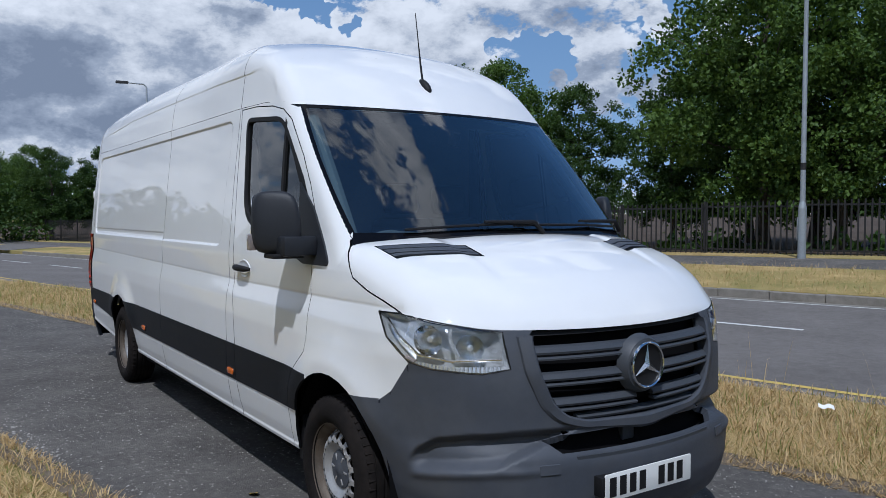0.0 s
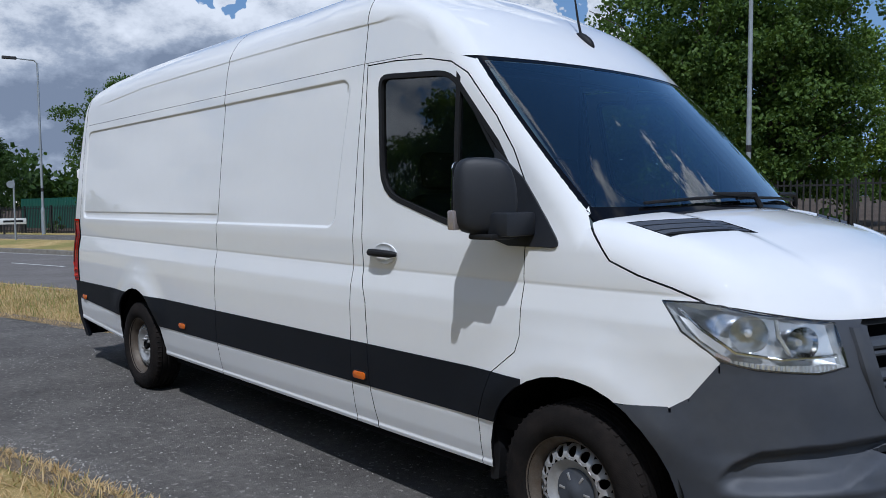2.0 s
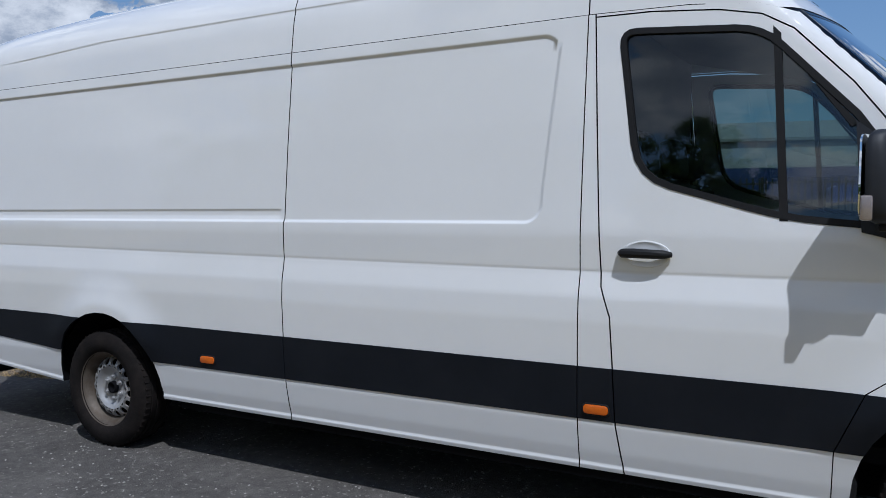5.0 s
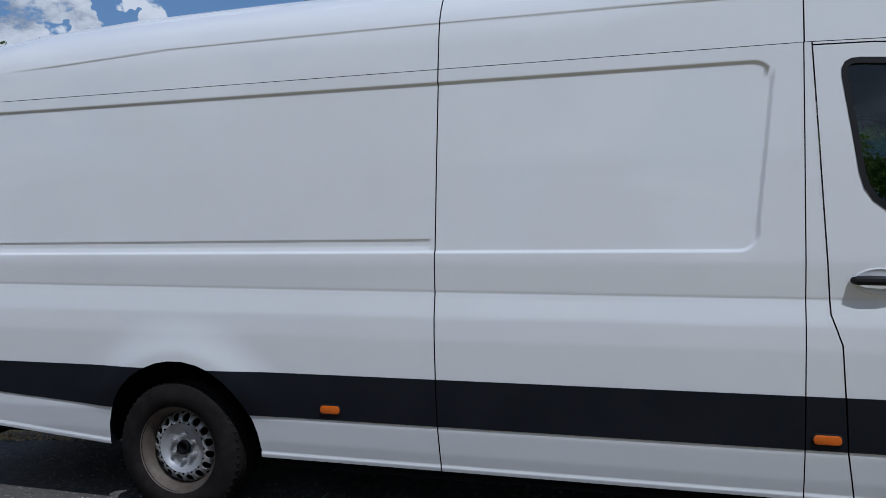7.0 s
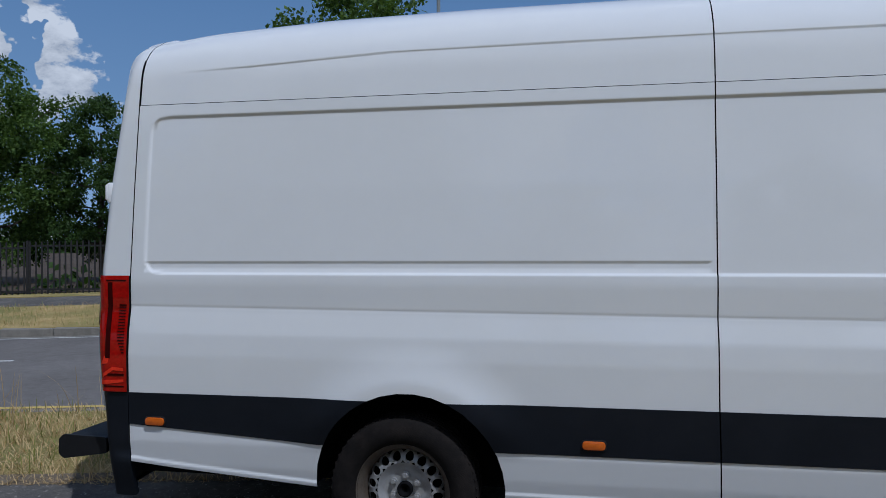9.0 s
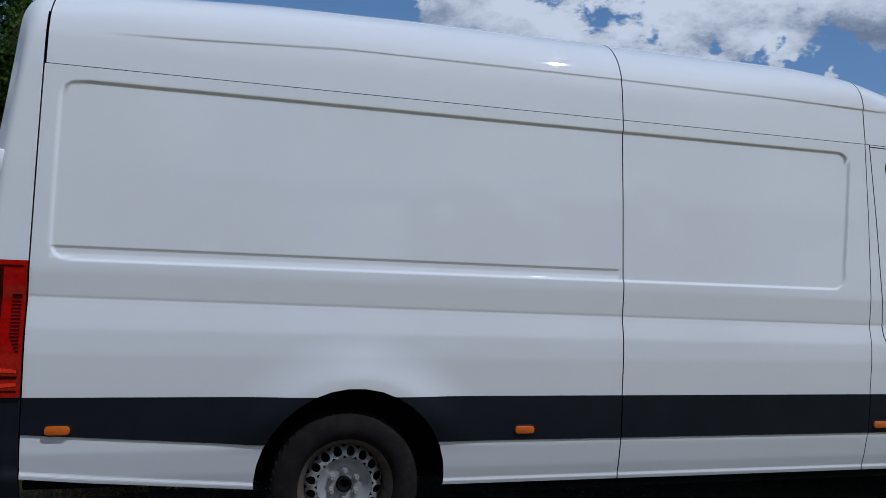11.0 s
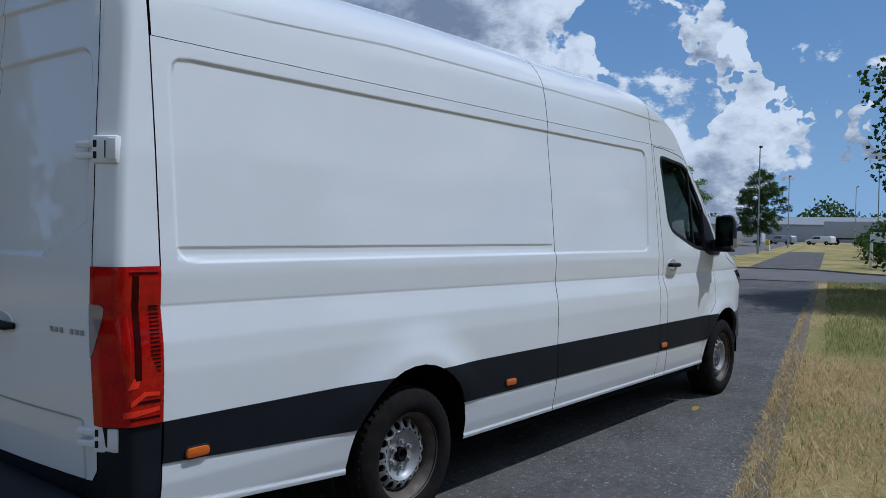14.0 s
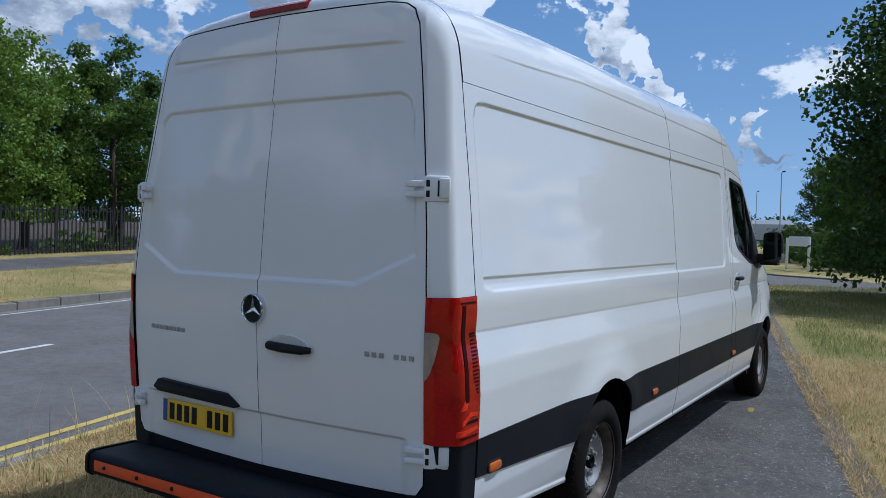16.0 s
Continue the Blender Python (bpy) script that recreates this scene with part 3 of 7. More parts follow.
def panel(name, bm, mat, parent, label="", proud=0.0, flange=0.014, mirrored=False, both=False):
    """A body panel with true normals and turned-in edges, blackened on PAINT and RED panels. both: the mirror half is
    welded on.
    """
    if both:
        t = bm.copy()
        for v in t.verts:
            v.co.y = -v.co.y
        bmesh.ops.reverse_faces(t, faces=t.faces)
        join(bm, t)
        bmesh.ops.remove_doubles(bm, verts=bm.verts, dist=2e-4)
    if mirrored:
        for v in bm.verts:
            v.co.y = -v.co.y
    bmesh.ops.delete(bm, geom=[v for v in bm.verts if not v.link_faces], context="VERTS")
    if not bm.faces:
        raise ValueError(name + " is empty")
    bm.verts.index_update()
    co = np.array([v.co for v in bm.verts])
    no = normal_f(co)
    bm.normal_update()
    turn = [f for f in bm.faces if f.normal.dot(Vector(no[f.verts[0].index])) < 0]
    bmesh.ops.reverse_faces(bm, faces=turn)
    if proud:
        for v, n in zip(bm.verts, no):
            v.co += Vector(n) * proud
    body = list(bm.verts)
    normal_at = dict(zip(body, no))
    rim = [e for e in bm.edges if e.is_boundary]
    twin = {}
    for e in rim:
        f = e.link_faces[0]
        i = [l.edge for l in f.loops].index(e)
        a, b = f.loops[i].vert, f.loops[i].link_loop_next.vert
        for v in (a, b):
            if v not in twin:
                twin[v] = (bm.verts.new(v.co), bm.verts.new(v.co - Vector(normal_at[v]) * flange))
        # white panels get black edges: the shade inside shut lines, put into colour
        bm.faces.new((twin[b][0], twin[a][0], twin[a][1], twin[b][1])).material_index = 1 if mat in (PAINT, RED) else 0
    bm.verts.index_update()
    me = bpy.data.meshes.new(name)
    known = np.zeros((len(bm.verts), 3))
    known[[v.index for v in body]] = no
    bm.to_mesh(me)
    bm.free()
    me.materials.append(mat)
    # second slot: black for the darkened edges
    if mat in (PAINT, RED):
        me.materials.append(LINER)
    me.shade_smooth()
    loops = np.zeros(len(me.loops), np.int32)
    me.loops.foreach_get("vertex_index", loops)
    poly_n = np.zeros(len(me.polygons) * 3)
    me.polygons.foreach_get("normal", poly_n)
    poly_n = poly_n.reshape(-1, 3)
    total = np.zeros(len(me.polygons), np.int32)
    me.polygons.foreach_get("loop_total", total)
    ln = np.repeat(poly_n, total, axis=0)
    ln = np.where(np.abs(known[loops]).sum(1, keepdims=True) > 0, known[loops], ln)
    me.normals_split_custom_set([tuple(n) for n in ln])
    ob = new(name, me)
    ob.parent = parent
    if label:
        tagged(ob, label)
    return ob

# ---------------------------------------------------------------- the van
VAN_Y = 0.025
van = thing("panel_van", "white high-roof panel van with dark grey trim parked on the footway", "van", at=pose(0, VAN_Y, 0))


def slice_all(bm, no, co):
    bmesh.ops.bisect_plane(bm, geom=list(bm.verts) + list(bm.edges) + list(bm.faces), dist=1e-5, plane_co=co, plane_no=no)


def drop(bm, cond):
    bmesh.ops.delete(bm, geom=[f for f in bm.faces if cond(f.calc_center_median())], context="FACES")


def pick(bm, cond):
    return take(bm, [f for f in bm.faces if cond(f.calc_center_median())])


def beside(bm, line, far, axes=XZ):
    """Faces between a polyline and the level far (second axis), cut along it."""
    out = []
    for p, q in zip(line, line[1:]):
        out += score(bm, [p, q, (q[0], far), (p[0], far)], axes)
    return [f for f in out if f.is_valid]


EDGE = [(-1.8, 2.18), (2.93, 2.18), (3.3, 2.172), (3.55, 2.150), (3.687, 2.105), (4.34, 1.420), (4.36, 1.385), (4.423, 1.32), (4.48, 1.256), (4.60, 1.21), (4.728, 1.174), (4.845, 1.133), (5.15, 1.076), (5.6, 1.03)]
TAIL = [(-1.39, 2.0), (-1.39, 2.18), (-1.39, 2.42), (-1.385, 2.52), (-1.37, 2.60), (-1.36, 2.9)]
DOOR_REAR = [(2.935, 2.19), (2.972, 1.44), (2.99, 1.09), (3.03, 0.97), (3.042, 0.76), (3.052, 0.54), (3.085, 0.30)]
DOOR_FRONT = [(4.045, 1.56), (4.075, 1.42), (4.075, 0.93), (4.055, 0.865), (3.925, 0.765), (3.83, 0.55), (3.82, 0.30)]
DOOR_TOP = [(2.94, 2.168), (3.16, 2.164), (3.41, 2.141), (3.561, 2.108), (3.67, 2.044), (3.865, 1.837), (3.977, 1.688), (4.05, 1.55)]
WINDOW = rounded([(3.03, 2.112), (3.57, 2.070), (3.89, 1.730), (4.045, 1.50), (4.05, 1.315), (3.66, 1.352), (3.115, 1.51)], [0.08, 0.10, 0, 0.0, 0.06, 0.12, 0.14])
LAMP_DZ = [(2.656, 1.128), (2.769, 1.131), (3.196, 1.066), (3.233, 0.924), (3.126, 0.907), (2.921, 0.920), (2.817, 0.940), (2.704, 1.03)]
FENDER_LOW = [(4.20, 0.740), (4.578, 0.75), (4.75, 0.767), (4.81, 0.807), (4.906, 0.935), (5.0, 1.10)]


def arch(wx, r=0.445, n=22):
    return [(wx + r * math.sin(a), 0.36 + r * math.cos(a) if abs(a) < 1.9 else 0.1) for a in np.linspace(-1.9, 1.9, n)]


def build_flank():
    xs = spread((-1.42, -1.36, 0.02), (-1.36, -1.28, 0.008), (-1.28, -0.78, 0.06), (-0.78, 0.78, 0.02), (0.78, 1.30, 0.13), (1.30, 1.36, 0.02), (1.36, 2.60, 0.14), (2.60, 2.83, 0.010), (2.83, 3.5, 0.05), (3.5, 3.8, 0.03), (3.8, 4.62, 0.02))
    zs = spread((0.22, 0.32, 0.05), (0.32, 0.47, 0.007), (0.47, 0.70, 0.010), (0.70, 0.90, 0.016), (0.90, 1.02, 0.03), (1.02, 1.14, 0.0133), (1.14, 1.20, 0.006),(1.20, 1.22, 0.02), (1.22, 1.328, 0.03), (1.328, 1.412, 0.006), (1.412, 2.09, 0.045), (2.09, 2.14, 0.005), (2.14, 2.22, 0.02))
    bm = side_patch(xs, zs)
    bmesh.ops.delete(bm, geom=beside(bm, EDGE, 3.0), context="FACES")
    slice_all(bm, (1, 0, 0), (-1.3925, 0, 0))
    drop(bm, lambda c: c.x < -1.3925 or c.z < 0.22)
    for wx in WHEELS:
        cut_out(bm, arch(wx), XZ)
    # shut lines
    gap(bm, EDGE[5:12], XZ, 0.009)
    gap(bm, [(1.36, 2.2), (1.355, 1.17), (1.358, 0.76), (1.37, 0.30)], XZ)
    gap(bm, [(2.905, 2.2), (2.90, 1.15), (2.893, 0.30)], XZ, 0.005)
    gap(bm, DOOR_REAR, XZ)
    gap(bm, DOOR_TOP, XZ, 0.006)
    gap(bm, DOOR_FRONT, XZ, 0.004)
    cut_out(bm, WINDOW, XZ)
    # lamp lens, bumper and its openings
    lens = take(bm, score(bm, LAMP_DZ, DZ))
    low = beside(bm, FENDER_LOW, 0.1)
    low = [f for f in low if f.is_valid]
    seen = set(low)
    for f in bm.faces:
        c = f.calc_center_median()
        if f not in seen and (c.x > 5.0 or (0.7071 * (c.x + c.y) > 3.19 and c.x > 4.5)):
            low.append(f)
    bumper = take(bm, low)
    slice_all(bumper, (0, 0, 1), (0, 0, 0.245))
    drop(bumper, lambda c: c.z < 0.245)
    cut_out(bumper, [(0.001, 1.085), (-0.505, 1.078), (-0.540, 1.046), (-0.525, 0.907), (-0.470, 0.78), (-0.41, 0.725), (-0.314, 0.700), (0.001, 0.690)], YZ)
    cut_out(bumper, [(0.001, 0.662), (-0.42, 0.650), (-0.50, 0.628), (-0.455, 0.588), (0.001, 0.592)], YZ)
    # lower trim strip and sill
    strips = take(bm, score(bm, [(-1.40, 0.612), (-0.43, 0.55), (-0.43, 0.765), (-1.40, 0.765)], XZ) + score(bm, [(-0.43, 0.55), (4.1, 0.55), (4.1, 0.765), (-0.43, 0.765)], XZ))
    bmesh.ops.delete(bm, geom=score(bm, [(-1.5, 0.435), (-1.15, 0.40), (-0.35, 0.335), (-0.35, 0.0), (-1.5, 0.0)], XZ), context="FACES")
    bmesh.ops.delete(bm, geom=score(bm, [(-0.35, 0.335), (4.2, 0.335), (4.2, 0.0), (-0.35, 0.0)], XZ), context="FACES")
    return bm, lens, bumper, strips


def name_flank(c):
    """Which panel a piece of the flank is, by the middle of its box."""
    x, z = c
    if x > 4.08:
        return "front_wing"
    if x > 3.7 and z > 1.5:
        return "windscreen_pillar"
    if z < 0.5:
        return "sill_panel"
    if x > 3.1:
        return "front_door"
    if x > 2.85:
        return "door_pillar"
    return "load_bay_panel"


def rows_of(bm):
    for faces in islands(bm):
        xs = [v.co.x for f in faces for v in f.verts]
        zs = [v.co.z for f in faces for v in f.verts]
        yield faces, ((min(xs) + max(xs)) / 2, (min(zs) + max(zs)) / 2), len(faces)


def clone(bm):
    return bm.copy()


FLANK = build_flank()


def build_side(mirrored):
    bm, lens, bumper, strips = (clone(b) for b in FLANK)
    doors = []
    for faces, mid, n in list(rows_of(bm)):
        piece = take(bm, faces)
        if n < 3:
            piece.free()
            continue
        if mid[0] < 0 and mid[1] < 0.2:
            piece.free()
            continue
        ob = panel(name_flank(mid), piece, PAINT, van, mirrored=mirrored)
        if ob.name.startswith("front_door"):
            doors.append(ob)
    bm.free()
    for faces, mid, n in list(rows_of(strips)):
        piece = take(strips, faces)
        panel("trim_strip", piece, STRIP, van, "dark grey plastic rubbing strip", proud=0.005, mirrored=mirrored)
    strips.free()
    lens_ob = panel("headlamp_lens", lens, LENS, van, "clear headlamp cover", proud=0.002, flange=0.003, mirrored=mirrored)
    lens_ob.visible_shadow = False
    return bumper, doors, lens_ob


bumper_half, doors_r, lens_r = build_side(False)
bumper_left, doors_l, lens_l = build_side(True)
bumper_left.free()
bmesh.ops.delete(bumper_half, geom=[f for faces, mid, n in rows_of(bumper_half) if n < 6 for f in faces], context="FACES")
panel("front_bumper", bumper_half, PLASTIC, van, "scuffed dark grey plastic bumper", both=True, flange=0.03)


# roof, windscreen and bonnet ------------------------------------------------------
def build_top():
    FORM["mode"] = 1
    bm = top_patch(spread((-1.45, -1.0, 0.03), (-1.0, -0.5, 0.06), (-0.5, 2.1, 0.13), (2.1, 3.0, 0.04), (3.0, 3.36, 0.03)), fan=20, ys=10, flat=[2.14, 2.18, 2.22, 2.28, 2.32] + [2.335 + 0.006 * i for i in range(14)] + [2.43, 2.445])
    cab = top_patch(spread((3.36, 3.80, 0.015), (3.80, 4.62, 0.03)), fan=54, ys=12, low=-40)
    bmesh.ops.delete(bm, geom=beside(bm, [(x, z + 0.003) for x, z in EDGE[:4]] + EDGE[4:6] + [(4.9, 0.80)], -1.0), context="FACES")
    bmesh.ops.delete(cab, geom=beside(cab, EDGE[:6] + [(4.9, 0.80)], -1.0), context="FACES")
    gap(bm, [(1.36, 2.1), (1.36, 2.8)], XZ)
    gap(bm, [(2.907, 2.1), (2.907, 2.8)], XZ, 0.006)
    # the tail frame's share of the roof
    gap(bm, TAIL[1:], XZ)
    slice_all(bm, (0, 0, 1), (0, 0, 2.42))
    portal = pick(bm, lambda c: c.x < -1.08 and c.x < np.interp(c.z, [2.0, 2.42, 2.52, 2.60, 2.9], [-1.39, -1.39, -1.385, -1.37, -1.36]))
    slice_all(portal, (1, 0, 0), (-1.3875, 0, 0))
    slice_all(portal, (1, 0, 0), (-1.45, 0, 0))
    drop(portal, lambda c: c.z < 2.42 or c.x < -1.45)
    slice_all(cab, (0.05, 0, 1), (3.75, 0, 2.122))
    screen = pick(cab, lambda c: c.x > 3.3 and c.z < 2.122 - 0.05 * (c.x - 3.75) and c.x > 3.45)
    panel("roof_front", cab, PAINT, van, "white roof above the windscreen", both=True, flange=0.004)
    for faces, mid, n in list(rows_of(bm)):
        piece = take(bm, faces)
        if n < 6:
            piece.free()
            continue
        panel("roof_panel", piece, PAINT, van, both=True)
    bm.free()
    panel("tail_frame_top", portal, PAINT, van, both=True, flange=0.01)
    # windscreen: glass with a black border
    slice_all(screen, (0, 0, 1), (0, 0, 2.103))
    slice_all(screen, (0, 0, 1), (0, 0, 1.452))
    d = Vector((4.34 - 3.687, 0, 1.420 - 2.105)).normalized()
    n = Vector((-d.z, 0, d.x))
    p = Vector((3.687, 0, 2.105)) + n * 0.013
    slice_all(screen, n, p)
    drop(screen, lambda c: c.z < 1.36)
    pane = pick(screen, lambda c: 1.452 < c.z < 2.103 and (c - p).dot(n) > 0)
    ws = panel("windscreen", pane, WINDSCREEN, van, "tinted laminated windscreen glass", both=True, flange=0.004, proud=-0.003)
    panel("windscreen_border", screen, FRIT, van, "black windscreen border", both=True, flange=0.012, proud=-0.002)
    FORM["mode"] = 2
    bm = top_patch(spread((4.2, 5.0, 0.04), (5.0, 5.3, 0.015)), fan=34, ys=14, low=-30)
    bmesh.ops.delete(bm, geom=beside(bm, EDGE[5:], -1.0), context="FACES")
    gap(bm, EDGE[5:12], XZ, 0.005)
    # rear edge follows the foot of the windscreen
    ys = np.linspace(-0.95, 0.0, 12)
    foot = [(float(y), float(4.50 - 0.175 * (abs(y) / 0.88) ** 2.2) + 0.020) for y in ys]
    YX = (XZ[2], XZ[0], XZ[1])
    bmesh.ops.delete(bm, geom=beside(bm, foot, 3.0, YX), context="FACES")
    vent = score(bm, [(4.47, -0.835), (4.64, -0.445), (4.80, -0.455), (4.655, -0.825)], XY)
    hole = take(bm, vent)
    bmesh.ops.delete(bm, geom=[f for faces, mid, n in sorted(rows_of(bm), key=lambda r: r[2])[:-1] for f in faces], context="FACES")
    panel("bonnet", bm, PAINT, van, "white bonnet", both=True)
    for m in (False, True):
        panel("bonnet_vent", clone(hole), BLACK, van, "black plastic air vent in the bonnet", mirrored=m, proud=-0.012, flange=0.002)
    # slats over the vents
    for k, (f0, f1) in enumerate(((0.03, 0.28), (0.34, 0.60), (0.66, 0.82))):
        for m in (False, True):
            t = clone(hole)
            a0, a1 = Vector((4.47, -0.835)), Vector((4.64, -0.445))
            b0, b1 = Vector((4.655, -0.825)), Vector((4.80, -0.455))
            quad = [tuple(a0.lerp(b0, f0).lerp(a1.lerp(b1, f0), 0.02)), tuple(a0.lerp(b0, f0).lerp(a1.lerp(b1, f0), 0.98)), tuple(a0.lerp(b0, f1).lerp(a1.lerp(b1, f1), 0.98)), tuple(a0.lerp(b0, f1).lerp(a1.lerp(b1, f1), 0.02))]
            inside = set(score(t, quad, XY))
            bmesh.ops.delete(t, geom=[f for f in t.faces if f not in inside], context="FACES")
            panel("vent_slat", t, PLASTIC, van, mirrored=m, proud=-0.001, flange=0.008)
    hole.free()
    FORM["mode"] = 0
    # cowl under the wipers
    bm = bmesh.new()
    ys = np.linspace(-0.83, 0.83, 25)
    rows = []
    for y in ys:
        x = 4.50 - 0.175 * (abs(y) / 0.88) ** 2.2
        rows.append([bm.verts.new((x + dx, y, 1.445 - 0.03 * (abs(y) / 0.88) ** 2 + dz)) for dx, dz in ((-0.03, 0.012), (0.02, -0.012), (0.10, -0.03))])
    for a, b in zip(rows, rows[1:]):
        for i in range(2):
            bm.faces.new((a[i], b[i], b[i + 1], a[i + 1]))
    part("cowl", bm, BLACK, van, "black plastic cowl under the wipers")


build_top()


# tail -----------------------------------------------------------------------------
def build_tail():
    bm = rear_patch(spread((0.24, 0.74, 0.04), (0.74, 0.80, 0.006), (0.80, 1.33, 0.05), (1.33, 1.54, 0.008), (1.54, 2.09, 0.05), (2.09, 2.16, 0.006), (2.16, 2.32, 0.04), (2.32, 2.40, 0.006), (2.40, 2.64, 0.02)))
    slice_all(bm, (1, 0, 0), (-1.3985, 0, 0))
    drop(bm, lambda c: c.x > -1.3985)
    t = clone(bm)
    for v in t.verts:
        v.co.y = -v.co.y
    bmesh.ops.reverse_faces(t, faces=t.faces)
    join(bm, t)
    bmesh.ops.remove_doubles(bm, verts=bm.verts, dist=2e-4)
    # doors
    for s in (-1, 1):
        line = [(s * 0.05, 2.517), (s * 0.35, 2.512), (s * 0.60, 2.505), (s * 0.685, 2.492), (s * 0.725, 2.465), (s * 0.757, 2.40), (s * 0.785, 2.221), (s * 0.813, 2.02), (s * 0.842, 1.80), (s * 0.862, 1.58), (s * 0.877, 1.325), (s * 0.868, 0.767), (s * 0.862, 0.60), (s * 0.83, 0.555), (s * 0.75, 0.545), (s * 0.0, 0.535)]
        gap(bm, line, YZ, 0.006)
    gap(bm, [(-0.05, 2.517), (0.05, 2.517)], YZ, 0.006)
    gap(bm, [(-0.022, 2.52), (-0.022, 0.53)], YZ, 0.003)
    doors = {}
    for faces, mid, n in list(rows_of(bm)):
        ys = [v.co.y for f in faces for v in f.verts]
        zs = [v.co.z for f in faces for v in f.verts]
        w = max(ys) - min(ys)
        if n < 4:
            continue
        if 0.7 < w < 1.0 and max(zs) > 2.3 and min(zs) < 0.7:
            side = "r" if sum(ys) < 0 else "l"
            doors[side] = panel("rear_door", take(bm, faces), PAINT, van, "white rear door with pressed panels")
    # what is left is the frame: split off lamps and the dark lower part
    slice_all(bm, (0, 0, 1), (0, 0, 0.768))
    slice_all(bm, (0, 0, 1), (0, 0, 1.332))
    slice_all(bm, (0, 0, 1), (0, 0, 2.42))
    low = pick(bm, lambda c: c.z < 0.768)
    panel("rear_bumper", low, STRIP, van, "dark grey plastic rear bumper and corners", flange=0.03)
    lamps = {}
    for s, key in ((-1, "r"), (1, "l")):
        t = pick(bm, lambda c, s=s: 0.768 < c.z < 1.332 and c.y * s > 0.5 and c.x < -1.397)
        lamps[key] = t
    slice_all(bm, (1, 0, 0), (-1.45, 0, 0))
    drop(bm, lambda c: c.z > 2.42 and c.x > -1.45)
    panel("tail_frame", bm, PAINT, van, "white tail frame", flange=0.015)
    return doors, lamps


rear_doors, lamp_meshes = build_tail()
for key, s in (("r", -1), ("l", 1)):
    t = lamp_meshes[key]
    lamp_core = panel("tail_lamp", clone(t), RED, van, "glossy red tail lamp with a clear reversing segment", proud=0.010, flange=0.04)
    bar = clone(t)
    keep = set(score(bar, [(-1.510, 0.93), (-1.510, 1.30), (-1.486, 1.30), (-1.486, 0.93)], XZ))
    bmesh.ops.delete(bar, geom=[f for f in bar.faces if f not in keep], context="FACES")
    if bar.faces:
        panel("lamp_bar", bar, RED_DARK, lamp_core, "dark red bar in the lamp", proud=0.0125, flange=0.002)
    for i in range(17):
        z = 0.955 + i * 0.0145
        rib = clone(t)
        x1 = -1.412
        x0 = -1.448 if i > 3 else -1.448 + (4 - i) * 0.006
        keep = set(score(rib, [(x0, z), (x1, z), (x1, z + 0.006), (x0, z + 0.006)], XZ))
        bmesh.ops.delete(rib, geom=[f for f in rib.faces if f not in keep], context="FACES")
        panel("lamp_rib", rib, RED_DARK, lamp_core, proud=0.0125, flange=0.002)
    for z0, z1, x0, x1 in ((0.845, 0.856, -1.50, -1.412), (0.790, 0.797, -1.52, -1.412), (1.305, 1.312, -1.52, -1.412)):
        line = clone(t)
        keep = set(score(line, [(x0, z0), (x1, z0), (x1, z1), (x0, z1)], XZ))
        bmesh.ops.delete(line, geom=[f for f in line.faces if f not in keep], context="FACES")
        if line.faces:
            panel("lamp_line", line, RED_DARK, lamp_core, proud=0.0122, flange=0.002)
        else:
            line.free()
    for poly in ([(-1.535, 0.80), (-1.415, 0.815), (-1.415, 0.828), (-1.535, 0.822)], [(-1.52, 0.838), (-1.47, 0.872), (-1.415, 0.868), (-1.415, 0.882), (-1.475, 0.888), (-1.52, 0.858)], [(-1.53, 0.90), (-1.50, 0.905), (-1.49, 0.935), (-1.515, 0.94)]):
        facet = clone(t)
        keep = set(score(facet, poly, XZ))
        bmesh.ops.delete(facet, geom=[f for f in facet.faces if f not in keep], context="FACES")
        if facet.faces:
            panel("lamp_facet", facet, RED_BRIGHT, lamp_core, "bright facet in the lamp", proud=0.0124, flange=0.002)
        else:
            facet.free()
    rev = t
    keep = set(score(rev, rounded([(s * 0.93, 1.20), (s * 0.85, 1.20), (s * 0.85, 0.985), (s * 0.905, 1.04)], [0.03, 0.0, 0.0, 0.03]), YZ))
    bmesh.ops.delete(rev, geom=[f for f in rev.faces if f not in keep], context="FACES")
    if rev.faces:
        panel("reversing_lens", rev, CLEAR_LAMP, lamp_core, "smoky clear reversing lamp lens", proud=0.0128, flange=0.002)


